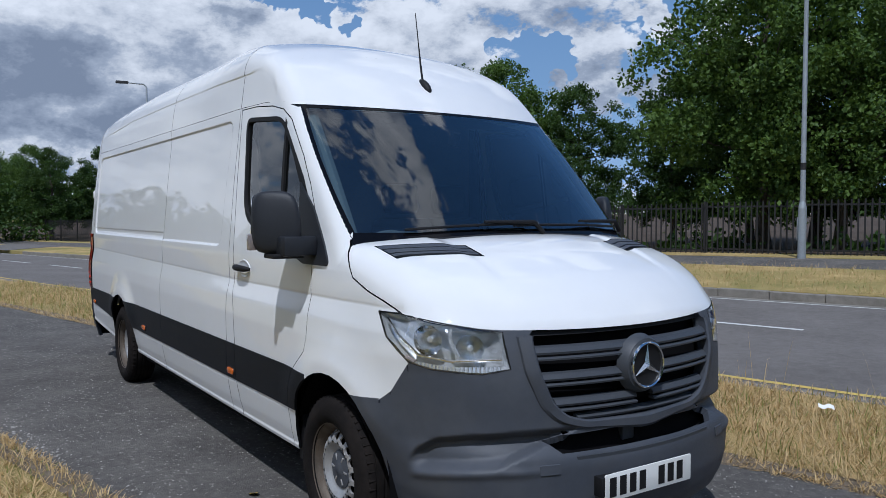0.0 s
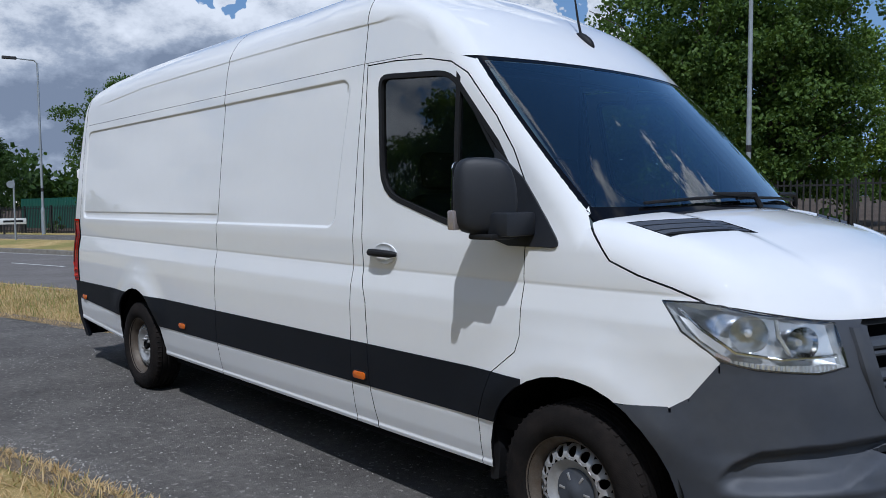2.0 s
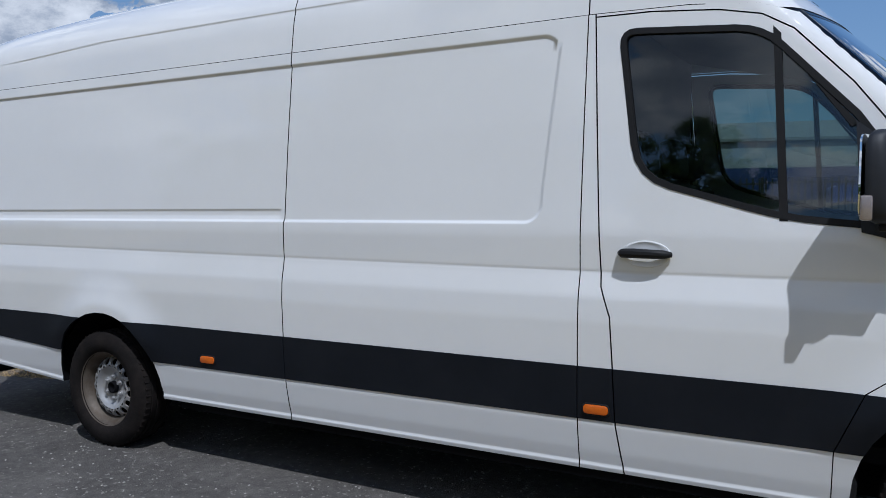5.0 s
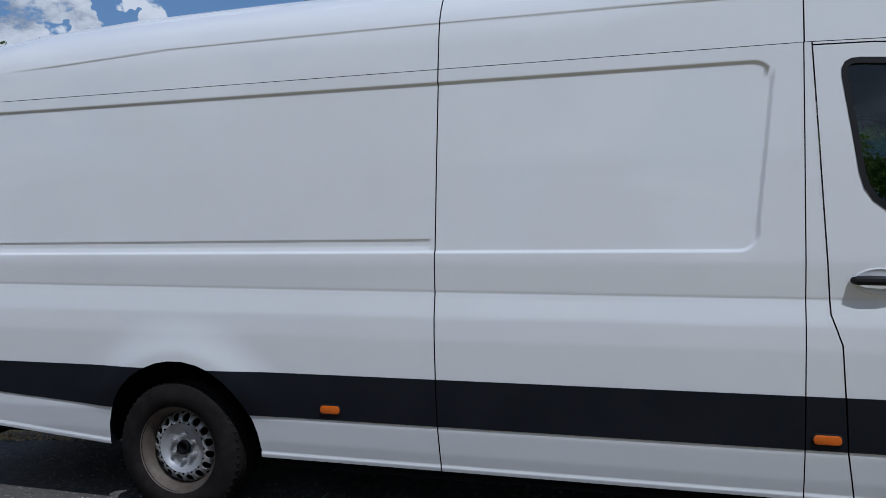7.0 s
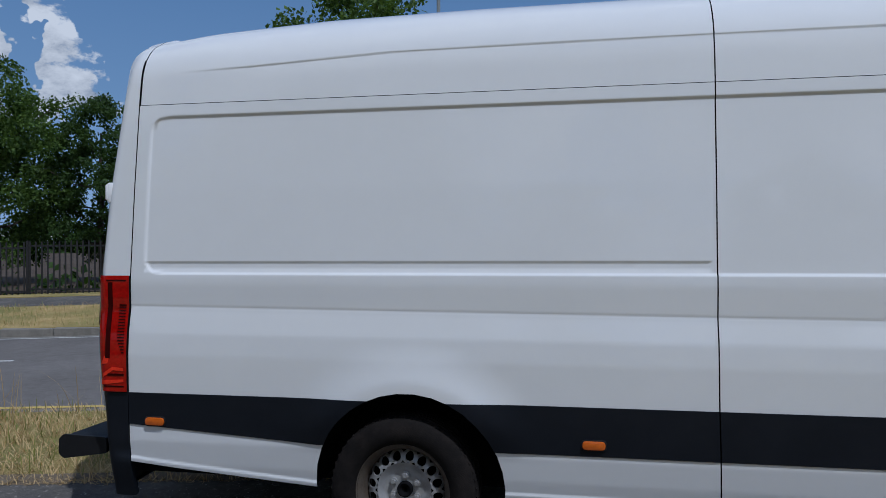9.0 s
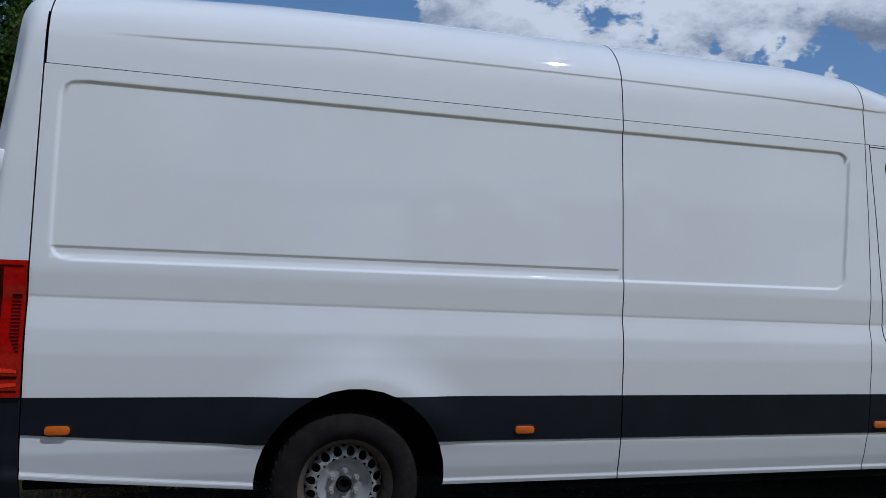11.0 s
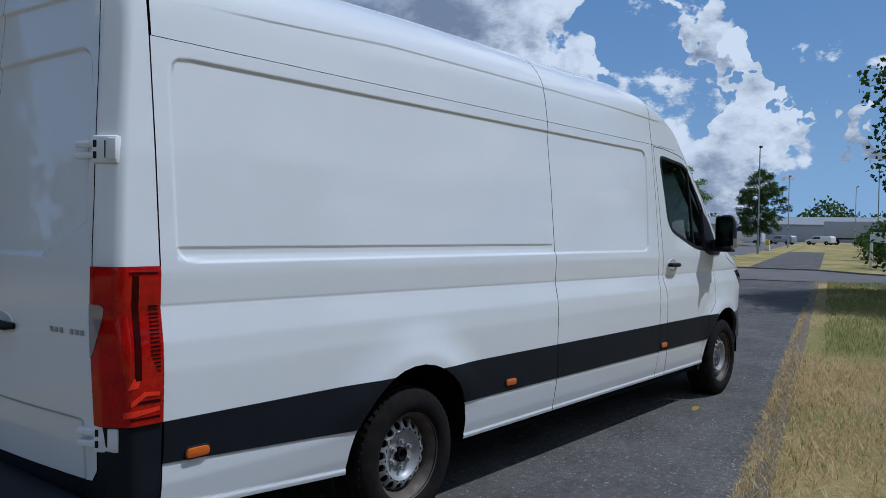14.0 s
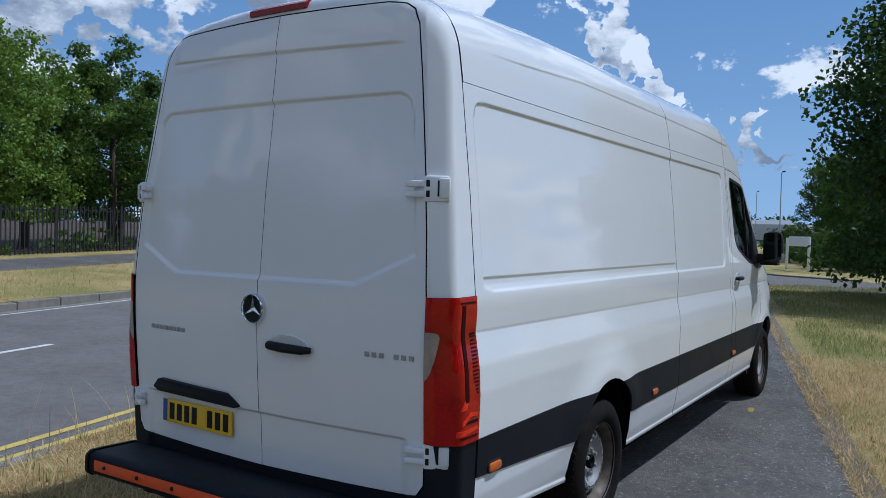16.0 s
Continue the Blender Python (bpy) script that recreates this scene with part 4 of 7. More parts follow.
# black inside of the shell, seen through the shut lines and under the arches ---------
def build_liner():
    FORM["mode"] = 1
    xs = spread((-1.3, 2.95, 0.25))
    rows = []
    for x in xs:
        line = []
        for z in np.linspace(0.45, 2.2, 12):
            line.append(((x, -0.3, z), (0, -1, 0)))
        for a in np.linspace(10, 90, 9):
            line.append(((x, -0.45, 2.25), (0, -math.cos(radians(a)), math.sin(radians(a)))))
        line.append(((x, 0.0, 2.25), (0, 0, 1)))
        rows.append(line)
    r = np.array(rows)
    bm = grid_mesh(r[:, :, 0].astype(float), r[:, :, 1].astype(float), r.shape[:2], 0.045)
    FORM["mode"] = 0
    for wx in WHEELS[:1]:
        cut_out(bm, arch(wx, 0.47), XZ)
    t = clone(bm)
    for v in t.verts:
        v.co.y = -v.co.y
    join(bm, t)
    part("load_bay_lining", bm, LINER, van, "black inner lining of the load bay")
    for s in (-1, 1):
        bm = bmesh.new()
        box(bm, 3.0, 3.86, s * 0.885 - 0.03, s * 0.885 + 0.03, 0.40, 1.27)
        box(bm, 3.86, 4.12, s * 0.885 - 0.03, s * 0.885 + 0.03, 0.83, 1.27)
        box(bm, 4.12, 4.6, s * 0.86 - 0.03, s * 0.86 + 0.03, 0.84, 1.12)
        part("cab_side_lining", bm, LINER, van, "black door lining")
    bm = bmesh.new()
    box(bm, -1.42, -1.40, -0.70, 0.70, 0.45, 2.30)
    part("tail_lining", bm, LINER, van, "black inside of the rear doors")
    bm = bmesh.new()
    box(bm, -1.45, 5.0, -0.55, 0.55, 0.26, 0.36, 0.01)
    for s in (-1, 1):
        box(bm, 0.52, 3.80, min(s * 0.56, s * 0.91), max(s * 0.56, s * 0.91), 0.28, 0.37, 0.01)
        box(bm, -1.40, -0.52, min(s * 0.56, s * 0.88), max(s * 0.56, s * 0.88), 0.35, 0.42, 0.01)
    part("underbody", bm, LINER, van, "black underbody frame")
    for wx in WHEELS:
        for s in (-1, 1):
            bm = bmesh.new()
            pts = [(0.47 * math.sin(a), 0.47 * math.cos(a)) for a in np.linspace(-1.62, 1.62, 24)]
            ri = [[bm.verts.new((wx + x, s * y, 0.36 + z)) for x, z in pts] for y in (0.945, 0.60)]
            for i in range(23):
                bm.faces.new((ri[0][i], ri[0][i + 1], ri[1][i + 1], ri[1][i]))
            bm.faces.new(ri[1])
            part("wheel_housing", bm, LINER, van, "black wheel housing")


build_liner()


# windows, mirrors, handles ----------------------------------------------------------
def side_surface(x, z, proud=0.0, s=-1):
    """A place on the flank, with an offset along its normal."""
    y = -float(half_width(np.array([x]), np.array([z]))[0])
    for _ in range(6):
        y += float(body_f(np.array([x]), np.array([y]), np.array([z]))[0])
    p = np.array([[x, y, z]])
    q = Vector(p[0]) + Vector(normal_f(p)[0]) * proud
    return Vector((q.x, q.y if s < 0 else -q.y, q.z))


def flank_plate(name, poly, mat, parent, label="", proud=0.0, thick=0.01, s=-1, bevel=0.0, cell=0.06):
    """A plate that follows the flank's form, cut to an outline in x and z."""
    x0, x1 = min(p[0] for p in poly), max(p[0] for p in poly)
    z0, z1 = min(p[1] for p in poly), max(p[1] for p in poly)
    bm = side_patch(spread((x0 - 0.01, x1 + 0.01, cell)), spread((z0 - 0.01, z1 + 0.01, cell)), corner=False)
    keep = set(score(bm, poly, XZ))
    bmesh.ops.delete(bm, geom=[f for f in bm.faces if f not in keep], context="FACES")
    return panel(name, bm, mat, parent, label, proud=proud, flange=thick, mirrored=s > 0)


def ring_plate(name, outer, inner, mat, parent, label="", proud=0.0, thick=0.02, s=-1):
    """A frame between two outlines on the flank."""
    bm = bmesh.new()
    a = [bm.verts.new(side_surface(x, z, proud, s)) for x, z in outer]
    b = [bm.verts.new(side_surface(x, z, proud, s)) for x, z in inner]
    c = [bm.verts.new(v.co + Vector((0, -thick * s, 0))) for v in b]
    d = [bm.verts.new(v.co + Vector((0, -thick * s, 0))) for v in a]
    n = len(outer)
    for i in range(n):
        j = (i + 1) % n
        for p, q in ((a, b), (b, c), (d, a)):
            bm.faces.new((p[i], p[j], q[j], q[i]))
    bmesh.ops.recalc_face_normals(bm, faces=bm.faces)
    return part(name, bm, mat, parent, label, angle=50)


def shrink(poly, k):
    cx = sum(p[0] for p in poly) / len(poly)
    cz = sum(p[1] for p in poly) / len(poly)
    out = []
    n = len(poly)
    for i in range(n):
        a, b, c = Vector(poly[i - 1]), Vector(poly[i]), Vector(poly[(i + 1) % n])
        t = ((b - a).normalized() + (c - b).normalized())
        t = t.normalized() if t.length > 1e-6 else (c - a).normalized()
        nn = Vector((-t.y, t.x))
        if nn.dot(Vector((cx, cz)) - b) < 0:
            nn = -nn
        out.append(tuple(b + nn * k))
    return out


for s, door in ((-1, doors_r[0]), (1, doors_l[0])):
    ring_plate("window_frame", WINDOW, shrink(WINDOW, 0.024), BLACK, door, "black rubber window frame", 0.003, 0.03, s)
    flank_plate("window_glass", shrink(WINDOW, 0.02), SIDE_GLASS, door, "tinted door window glass", -0.012, 0.004, s)
    flank_plate("window_bar", [(3.600, 2.06), (3.628, 2.03), (3.668, 1.352), (3.640, 1.352)], BLACK, door, "black window bar", 0.001, 0.02, s)
    flank_plate("quarter_frame", [(3.628, 2.00), (3.66, 1.945), (3.885, 1.69), (3.862, 1.68)], BLACK, door, "", 0.0005, 0.02, s)
    tri = flank_plate("mirror_base", rounded([(4.045, 1.565), (4.262, 1.292), (3.99, 1.292), (3.90, 1.315), (3.875, 1.70)], [0, 0.05, 0, 0, 0]), MIRROR_PLASTIC, door, "dark plastic mirror base", 0.010, 0.03, s)
    # handle in its hollow
    bm = bmesh.new()
    n = 20
    ring = [(0.095 * math.cos(2 * math.pi * i / n), 0.052 * math.sin(2 * math.pi * i / n)) for i in range(n)]
    rings = []
    for f, d in ((1.02, -0.002), (1.0, 0.004), (0.93, 0.005), (0.80, 0.0015), (0.5, 0.001), (0.0, 0.001)):
        if f > 0:
            rings.append([bm.verts.new(side_surface(3.165 + x * f, 1.222 + z * f, d, s)) for x, z in ring])
        else:
            rings.append([bm.verts.new(side_surface(3.165, 1.222, d, s))])
    for a, b in zip(rings, rings[1:]):
        for i in range(n):
            j = (i + 1) % n
            bm.faces.new((a[i], a[j], b[j], b[i]) if len(b) > 1 else (a[i], a[j], b[0]))
    bmesh.ops.recalc_face_normals(bm, faces=bm.faces)
    part("handle_cup", bm, PAINT, door, "white handle recess")
    bm = bmesh.new()
    pts = [side_surface(3.165 + dx, 1.226 + dz, d, s) for dx, dz, d in ((-0.098, 0.0, 0.006), (-0.085, 0.001, 0.026), (-0.04, 0.002, 0.034), (0.03, 0.0, 0.034), (0.075, -0.002, 0.026), (0.10, -0.003, 0.008))]
    tube(bm, pts, [0.012, 0.018, 0.019, 0.018, 0.017, 0.010], 10)
    part("door_handle", bm, BLACK, door, "black door handle")
    # door mirror
    bm = bmesh.new()
    t = bmesh.new()
    bmesh.ops.create_cube(t, size=1.0)
    bmesh.ops.subdivide_edges(t, edges=list(t.edges), cuts=6, use_grid_fill=True)
    for v in t.verts:
        q = v.co * 2
        q = Vector([math.copysign(abs(a) ** 0.9, a) for a in q])
        r = max(abs(q.x), abs(q.y), abs(q.z))
        e = (abs(q.x) ** 4 + abs(q.y) ** 4 + abs(q.z) ** 4) ** 0.25
        q = q * (r / e)
        top = max(0.0, q.z)
        out = q.y * s
        back = 3.925 - 0.026 * out
        deep = 0.128 - 0.045 * out - 0.025 * top
        v.co = Vector((back + (q.x + 1) / 2 * deep, s * (1.115 + out * (0.098 - 0.012 * top) + 0.004 * q.z), 1.498 + q.z * 0.152))
    join(bm, t)
    bmesh.ops.recalc_face_normals(bm, faces=bm.faces)
    mirror = part("door_mirror", bm, MIRROR_PLASTIC, van, "dark grey plastic door mirror", angle=60)
    bm = bmesh.new()
    slab(bm, rounded([(s * 1.03, 1.635), (s * 1.195, 1.635), (s * 1.205, 1.375), (s * 1.03, 1.365)], 0.03), 0.0, -0.006, lambda a, b, d, s=s: Vector((3.921 + 0.26 * (1.118 - abs(a)) + d, a, b)))
    part("mirror_glass", bm, MIRROR, mirror, "mirror glass")
    bm = bmesh.new()
    box(bm, 4.02, 4.13, min(s * 0.955, s * 1.125), max(s * 0.955, s * 1.125), 1.338, 1.432, 0.012)
    part("mirror_arm", bm, MIRROR_PLASTIC, mirror)
    bm = bmesh.new()
    box(bm, 3.95, 4.08, min(s * 1.0, s * 1.16), max(s * 1.0, s * 1.16), 1.325, 1.348, 0.008)
    part("mirror_foot", bm, BLACK, mirror)
    bm = bmesh.new()
    box(bm, 3.898, 3.935, min(s * 1.185, s * 1.226), max(s * 1.185, s * 1.226), 1.362, 1.442, 0.008)
    part("indicator", bm, CLEAR_LAMP, mirror, "clear indicator lens")
    # side marker lamps
    for x, z, w in ((-1.252, 0.628, 0.05), (0.835, 0.60, 0.05), (2.975, 0.595, 0.052)):
        bm = bmesh.new()
        poly = rounded([(-w, -0.019), (w, -0.019), (w, 0.019), (-w, 0.019)], 0.018)
        c = side_surface(x, z, 0.0, s)
        slab(bm, poly, 0.0, 0.016, lambda a, b, d, c=c: c + Vector((a, s * (d + 0.001), b)), 0.005)
        marker = part("side_marker", bm, AMBER, van, "amber side marker lamp")
        bm = bmesh.new()
        bezel = rounded([(-w - 0.006, -0.025), (w + 0.006, -0.025), (w + 0.006, 0.025), (-w - 0.006, 0.025)], 0.023)
        slab(bm, bezel, 0.0, 0.009, lambda a, b, d, c=c: c + Vector((a, s * (d + 0.001), b)), 0.003)
        part("marker_bezel", bm, BLACK, marker, "black lamp surround")


# wheels -----------------------------------------------------------------------------
def tyre_mesh():
    """The tyre lies about the y axis, its outer face towards -y."""
    bm = bmesh.new()
    prof = [(0.085, 0.213), (0.105, 0.224), (0.118, 0.250), (0.121, 0.275), (0.114, 0.31), (0.098, 0.335), (0.085, 0.3425),
            (0.062, 0.345), (0.060, 0.337), (0.052, 0.337), (0.050, 0.3455), (0.022, 0.346), (0.020, 0.338), (0.012, 0.338), (0.010, 0.346)]
    prof = prof + [(-y, r) for y, r in reversed(prof)]
    spin(bm, prof, 72)
    # shoulder grooves between the tread blocks
    for i in range(56):
        a = 2 * math.pi * i / 56
        for sy in (-1, 1):
            m = Matrix.Rotation(-a, 4, "Y") @ Matrix.Translation((0.3395, sy * 0.078, 0)) @ Matrix.Rotation(sy * 0.5, 4, "Y")
            box(bm, -0.004, 0.004, -0.016, 0.016, -0.0075, 0.0075, 0.0, m)
    bmesh.ops.recalc_face_normals(bm, faces=bm.faces)
    return bm


def rim_mesh():
    bm = bmesh.new()
    prof = [(-0.100, 0.216), (-0.104, 0.221), (-0.096, 0.223), (-0.090, 0.213), (-0.075, 0.200), (-0.05, 0.188), (0.0, 0.182), (0.09, 0.182)]
    spin(bm, prof, 56)
    return bm


def disc_mesh(depth):
    """The pressed steel disc, with sixteen round holes."""
    bm = bmesh.new()
    n, k = 16, 12
    r0, r1, rc, rh = 0.128, 0.184, 0.1570, 0.0205

    def yy(r):
        return depth + np.interp(r, [0.06, 0.095, 0.125, 0.14, 0.165, 0.184], [0.0, 0.0, -0.028, -0.030, -0.018, 0.012])

    for i in range(n):
        c = 2 * math.pi * (i + 0.5) / n
        da = math.pi / n
        outer, inner = [], []
        for j in range(k):
            a = 2 * math.pi * j / k
            u, v = math.cos(a), math.sin(a)
            m = max(abs(u), abs(v))
            u2, v2 = u / m, v / m
            r = (r0 + r1) / 2 + (r1 - r0) / 2 * v2
            ang = c + da * u2
            outer.append(bm.verts.new((r * math.cos(ang), yy(r), r * math.sin(ang))))
            px, pr = rh * u, rc + rh * v
            ang = c + px / pr
            inner.append(bm.verts.new((pr * math.cos(ang), yy(pr), pr * math.sin(ang))))
        back = [bm.verts.new(v.co * 1.0 + Vector((0, 0.012, 0))) for v in inner]
        for j in range(k):
            j2 = (j + 1) % k
            bm.faces.new((outer[j], outer[j2], inner[j2], inner[j]))
            bm.faces.new((inner[j], inner[j2], back[j2], back[j]))
    spin(bm, [(float(yy(r)), r) for r in (0.128, 0.118, 0.108, 0.098, 0.08, 0.045, 0.034)] + [(depth + 0.03, 0.033)], 64)
    bmesh.ops.remove_doubles(bm, verts=bm.verts, dist=3e-4)
    bmesh.ops.recalc_face_normals(bm, faces=bm.faces)
    return bm


def build_wheel(front):
    w = new("wheel")
    w.empty_display_size = 0.1
    w.parent = van
    tagged(w, "steel wheel with a dusty black tyre")
    part("tyre", tyre_mesh(), RUBBER, w, "dusty black tyre with worn tread", angle=40)
    part("rim", rim_mesh(), RUST, w, "rusty brown rim edge")
    part("wheel_disc", disc_mesh(-0.055 if front else -0.035), STEEL, w, "silver steel wheel disc with round holes", angle=40)
    bm = bmesh.new()
    spin(bm, [(0.02, 0.0), (0.02, 0.18)], 32)
    part("brake_drum", bm, LINER, w, "black brake behind the wheel")
    if front:
        bm = bmesh.new()
        spin(bm, [(-0.075, 0.0), (-0.075, 0.026), (-0.071, 0.032), (-0.068, 0.06), (-0.062, 0.088), (-0.050, 0.092)], 40)
        part("hub_cap", bm, PLASTIC, w, "dark plastic hub cap")
        for i in range(6):
            bm = bmesh.new()
            a = 2 * math.pi * i / 6 + 0.3
            box(bm, 0.045, 0.075, -0.071, -0.064, -0.005, 0.005, 0.002, Matrix.Rotation(a, 4, "Y"))
            part("cap_slot", bm, STEEL, w)
    else:
        bm = bmesh.new()
        spin(bm, [(-0.01, 0.0), (-0.052, 0.018), (-0.060, 0.030), (-0.056, 0.036), (-0.036, 0.037)], 24)
        part("hub", bm, LINER, w, "black hub end")
        for i in range(6):
            a = 2 * math.pi * i / 6 + 0.2
            bm = bmesh.new()
            m = Matrix.Rotation(a, 4, "Y") @ Matrix.Translation((0.065, -0.034, 0))
            t = bmesh.new()
            cyl(t, (0, 0, 0), (0, -0.010, 0), 0.0165, 0.0165, 12)
            cyl(t, (0, -0.010, 0), (0, -0.026, 0), 0.0115, 0.0105, 6)
            join(bm, t, m)
            part("wheel_nut", bm, STEEL, w, "worn steel wheel nut")
    return w


wheel_f, wheel_r = build_wheel(True), build_wheel(False)
wheel_f.matrix_basis = pose(WHEELS[1] - 0.012, -0.872, 0.343, 0, -14, 0)
wheel_r.matrix_basis = pose(WHEELS[0] - 0.027, -0.875, 0.343, 0, 20, 0)
copy_thing(wheel_f, pose(WHEELS[1], 0.862, 0.343, 0, 30, 180))
copy_thing(wheel_r, pose(WHEELS[0], 0.862, 0.343, 0, 50, 180))


# grille, badges, lamps, plates --------------------------------------------------------
def nose_x(y, z):
    return float(front_x(np.array([z]))[0]) - 0.30 * y * y - 0.07 * abs(y) ** 6


def star_badge(name, c, r, turn, parent, ring, inner):
    """A chrome ring with three tapering spokes on a dark dish; it faces +x before the turn."""
    b = new(name)
    b.empty_display_size = 0.05
    b.parent = parent
    b.matrix_basis = Matrix.Translation(c) @ turn
    tagged(b, "round chrome badge")
    bm = bmesh.new()
    spin(bm, [(-0.004, r - ring), (-0.014, r - ring * 0.8), (-0.018, r - ring * 0.4), (-0.014, r), (0.0, r + 0.002), (0.010, r)], 48, Matrix.Rotation(radians(90), 4, "Z"))
    part("badge_ring", bm, CHROME, b, "chrome ring")
    bm = bmesh.new()
    spin(bm, [(0.0, 0.0), (-0.002, r * 0.5), (-0.005, r - ring)], 40, Matrix.Rotation(radians(90), 4, "Z"))
    part("badge_dish", bm, inner, b, "dark badge dish")
    for i in range(3):
        a = 2 * math.pi * i / 3
        d = Vector((0, math.sin(a), math.cos(a)))
        e = Vector((0, math.cos(a), -math.sin(a)))
        bm = bmesh.new()
        tip = bm.verts.new(d * (r - ring * 0.7) + Vector((0.008, 0, 0)))
        lf = bm.verts.new(d * r * 0.10 + e * r * 0.16 + Vector((0.006, 0, 0)))
        rt = bm.verts.new(d * r * 0.10 - e * r * 0.16 + Vector((0.006, 0, 0)))
        mid = bm.verts.new(Vector((0.020, 0, 0)))
        low = bm.verts.new(-d * r * 0.05 + Vector((0.004, 0, 0)))
        bm.faces.new((mid, rt, tip)), bm.faces.new((mid, tip, lf)), bm.faces.new((mid, lf, low)), bm.faces.new((mid, low, rt))
        bmesh.ops.recalc_face_normals(bm, faces=bm.faces)
        part("badge_spoke", bm, CHROME, b, "", smooth=False)
    return b


grille = new("grille")
grille.empty_display_size = 0.1
grille.parent = van
tagged(grille, "dark grey slatted radiator grille")
OPENING = [(1.085, 0.50), (1.046, 0.538), (0.907, 0.523), (0.78, 0.468), (0.725, 0.408), (0.700, 0.315), (0.69, 0.0)]


def half_opening(z):
    return float(np.interp(z, [0.69, 0.70, 0.725, 0.78, 0.907, 1.046, 1.085], [0.25, 0.315, 0.408, 0.468, 0.523, 0.538, 0.50]))


def curved_bar(section, w0, w1, n=24, inset=0.0, gap_mid=0.0):
    """A bar across the nose; section is a list of (depth, height)."""
    bm = bmesh.new()
    rings = []
    for i in range(n + 1):
        y = w0 + (w1 - w0) * i / n
        rings.append([bm.verts.new((nose_x(y, z) - inset + d, y, z)) for d, z in section])
    k = len(section)
    for a, b in zip(rings, rings[1:]):
        for i in range(k):
            j = (i + 1) % k
            bm.faces.new((a[i], a[j], b[j], b[i]))
    bm.faces.new(rings[0]), bm.faces.new(list(reversed(rings[-1])))
    bmesh.ops.recalc_face_normals(bm, faces=bm.faces)
    return bm


bm = curved_bar([(-0.075, 0.67), (-0.07, 0.67), (-0.07, 1.10), (-0.075, 1.10)], -0.585, 0.585)
part("grille_backing", bm, LINER, grille, "black radiator behind the slats")
for i, zc in enumerate((0.978, 0.873, 0.768)):
    h = half_opening(zc) - 0.004
    for s in (-1, 1):
        a, b = s * 0.05, s * h
        part("slat", curved_bar([(-0.034, zc + 0.030), (-0.016, zc + 0.024), (-0.002, zc + 0.006), (-0.006, zc - 0.003), (-0.034, zc - 0.003)], a, b), GRILLE_PLASTIC, grille, "", angle=25)
        part("lower_slat", curved_bar([(-0.03, zc - 0.012), (-0.006, zc - 0.012), (0.002, zc - 0.018), (0.0, zc - 0.025), (-0.03, zc - 0.022)], a, b * 0.995), GRILLE_PLASTIC, grille, "", angle=25)
h = half_opening(0.712) - 0.006
part("slat", curved_bar([(-0.034, 0.728), (-0.016, 0.724), (-0.002, 0.714), (-0.006, 0.706), (-0.034, 0.706)], -h, h), GRILLE_PLASTIC, grille, "", angle=25)
h = half_opening(1.055) - 0.004
part("slat", curved_bar([(-0.06, 1.082), (-0.040, 1.080), (-0.035, 1.045), (-0.06, 1.045)], -h, h), BLACK, grille, "black strip under the bonnet edge")
# frame of the grille
bm = bmesh.new()
outl = [(y, z) for z, y in OPENING] + [(-y, z) for z, y in reversed(OPENING[:-1])]
outl = rounded(outl, 0.03, 3)


def frame_ring(grow, d):
    out = []
    for y, z in outl:
        cz = 0.89
        k = 1 + grow / max(0.05, math.hypot(y, z - cz))
        out.append((y * k, cz + (z - cz) * k, d))
    return [bm.verts.new((nose_x(y, z) + d, y, z)) for y, z, d in out]


rings = [frame_ring(-0.004, -0.06), frame_ring(-0.004, 0.004), frame_ring(0.006, 0.012), frame_ring(0.040, 0.012), frame_ring(0.052, 0.002), frame_ring(0.053, -0.01)]
for a, b in zip(rings, rings[1:]):
    for i in range(len(a)):
        j = (i + 1) % len(a)
        bm.faces.new((a[i], a[j], b[j], b[i]))
bmesh.ops.delete(bm, geom=[f for f in bm.faces if f.calc_center_median().z > 1.055], context="FACES")
bmesh.ops.recalc_face_normals(bm, faces=bm.faces)
part("grille_frame", bm, PLASTIC, grille, "dark grey grille surround")
star_badge("front_badge", (5.352, -0.02, 0.905), 0.098, Matrix.Identity(4), van, 0.012, BLACK)
bm = bmesh.new()
spin(bm, [(0.04, 0.128), (0.005, 0.117), (-0.006, 0.110), (-0.006, 0.100), (0.01, 0.09)], 40, Matrix.Translation((5.345, -0.02, 0.905)) @ Matrix.Rotation(radians(90), 4, "Z"))
part("badge_mount", bm, GRILLE_PLASTIC, grille, "round badge mount")
# lower intake
bm = curved_bar([(-0.10, 0.55), (-0.09, 0.55), (-0.09, 0.70), (-0.10, 0.70)], -0.56, 0.56, inset=0.0)
part("intake_backing", bm, LINER, van, "black lower air intake")
bm = bmesh.new()
box(bm, 5.24, 5.30, -0.10, -0.03, 0.58, 0.67, 0.008)
part("intake_post", bm, GRILLE_PLASTIC, van, "intake divider")
part("step_tread", curved_bar([(-0.05, 0.571), (-0.012, 0.578), (0.006, 0.574), (0.0, 0.560)], -0.40, 0.40), GRILLE_PLASTIC, van, "ribbed step on the bumper")
for y in (-0.52, 0.52):
    bm = curved_bar([(-0.012, 0.56), (0.004, 0.552), (0.0055, 0.515), (-0.012, 0.51)], y - 0.04, y + 0.04, 6)
    part("tow_cover", bm, PLASTIC, van, "square towing eye cover")


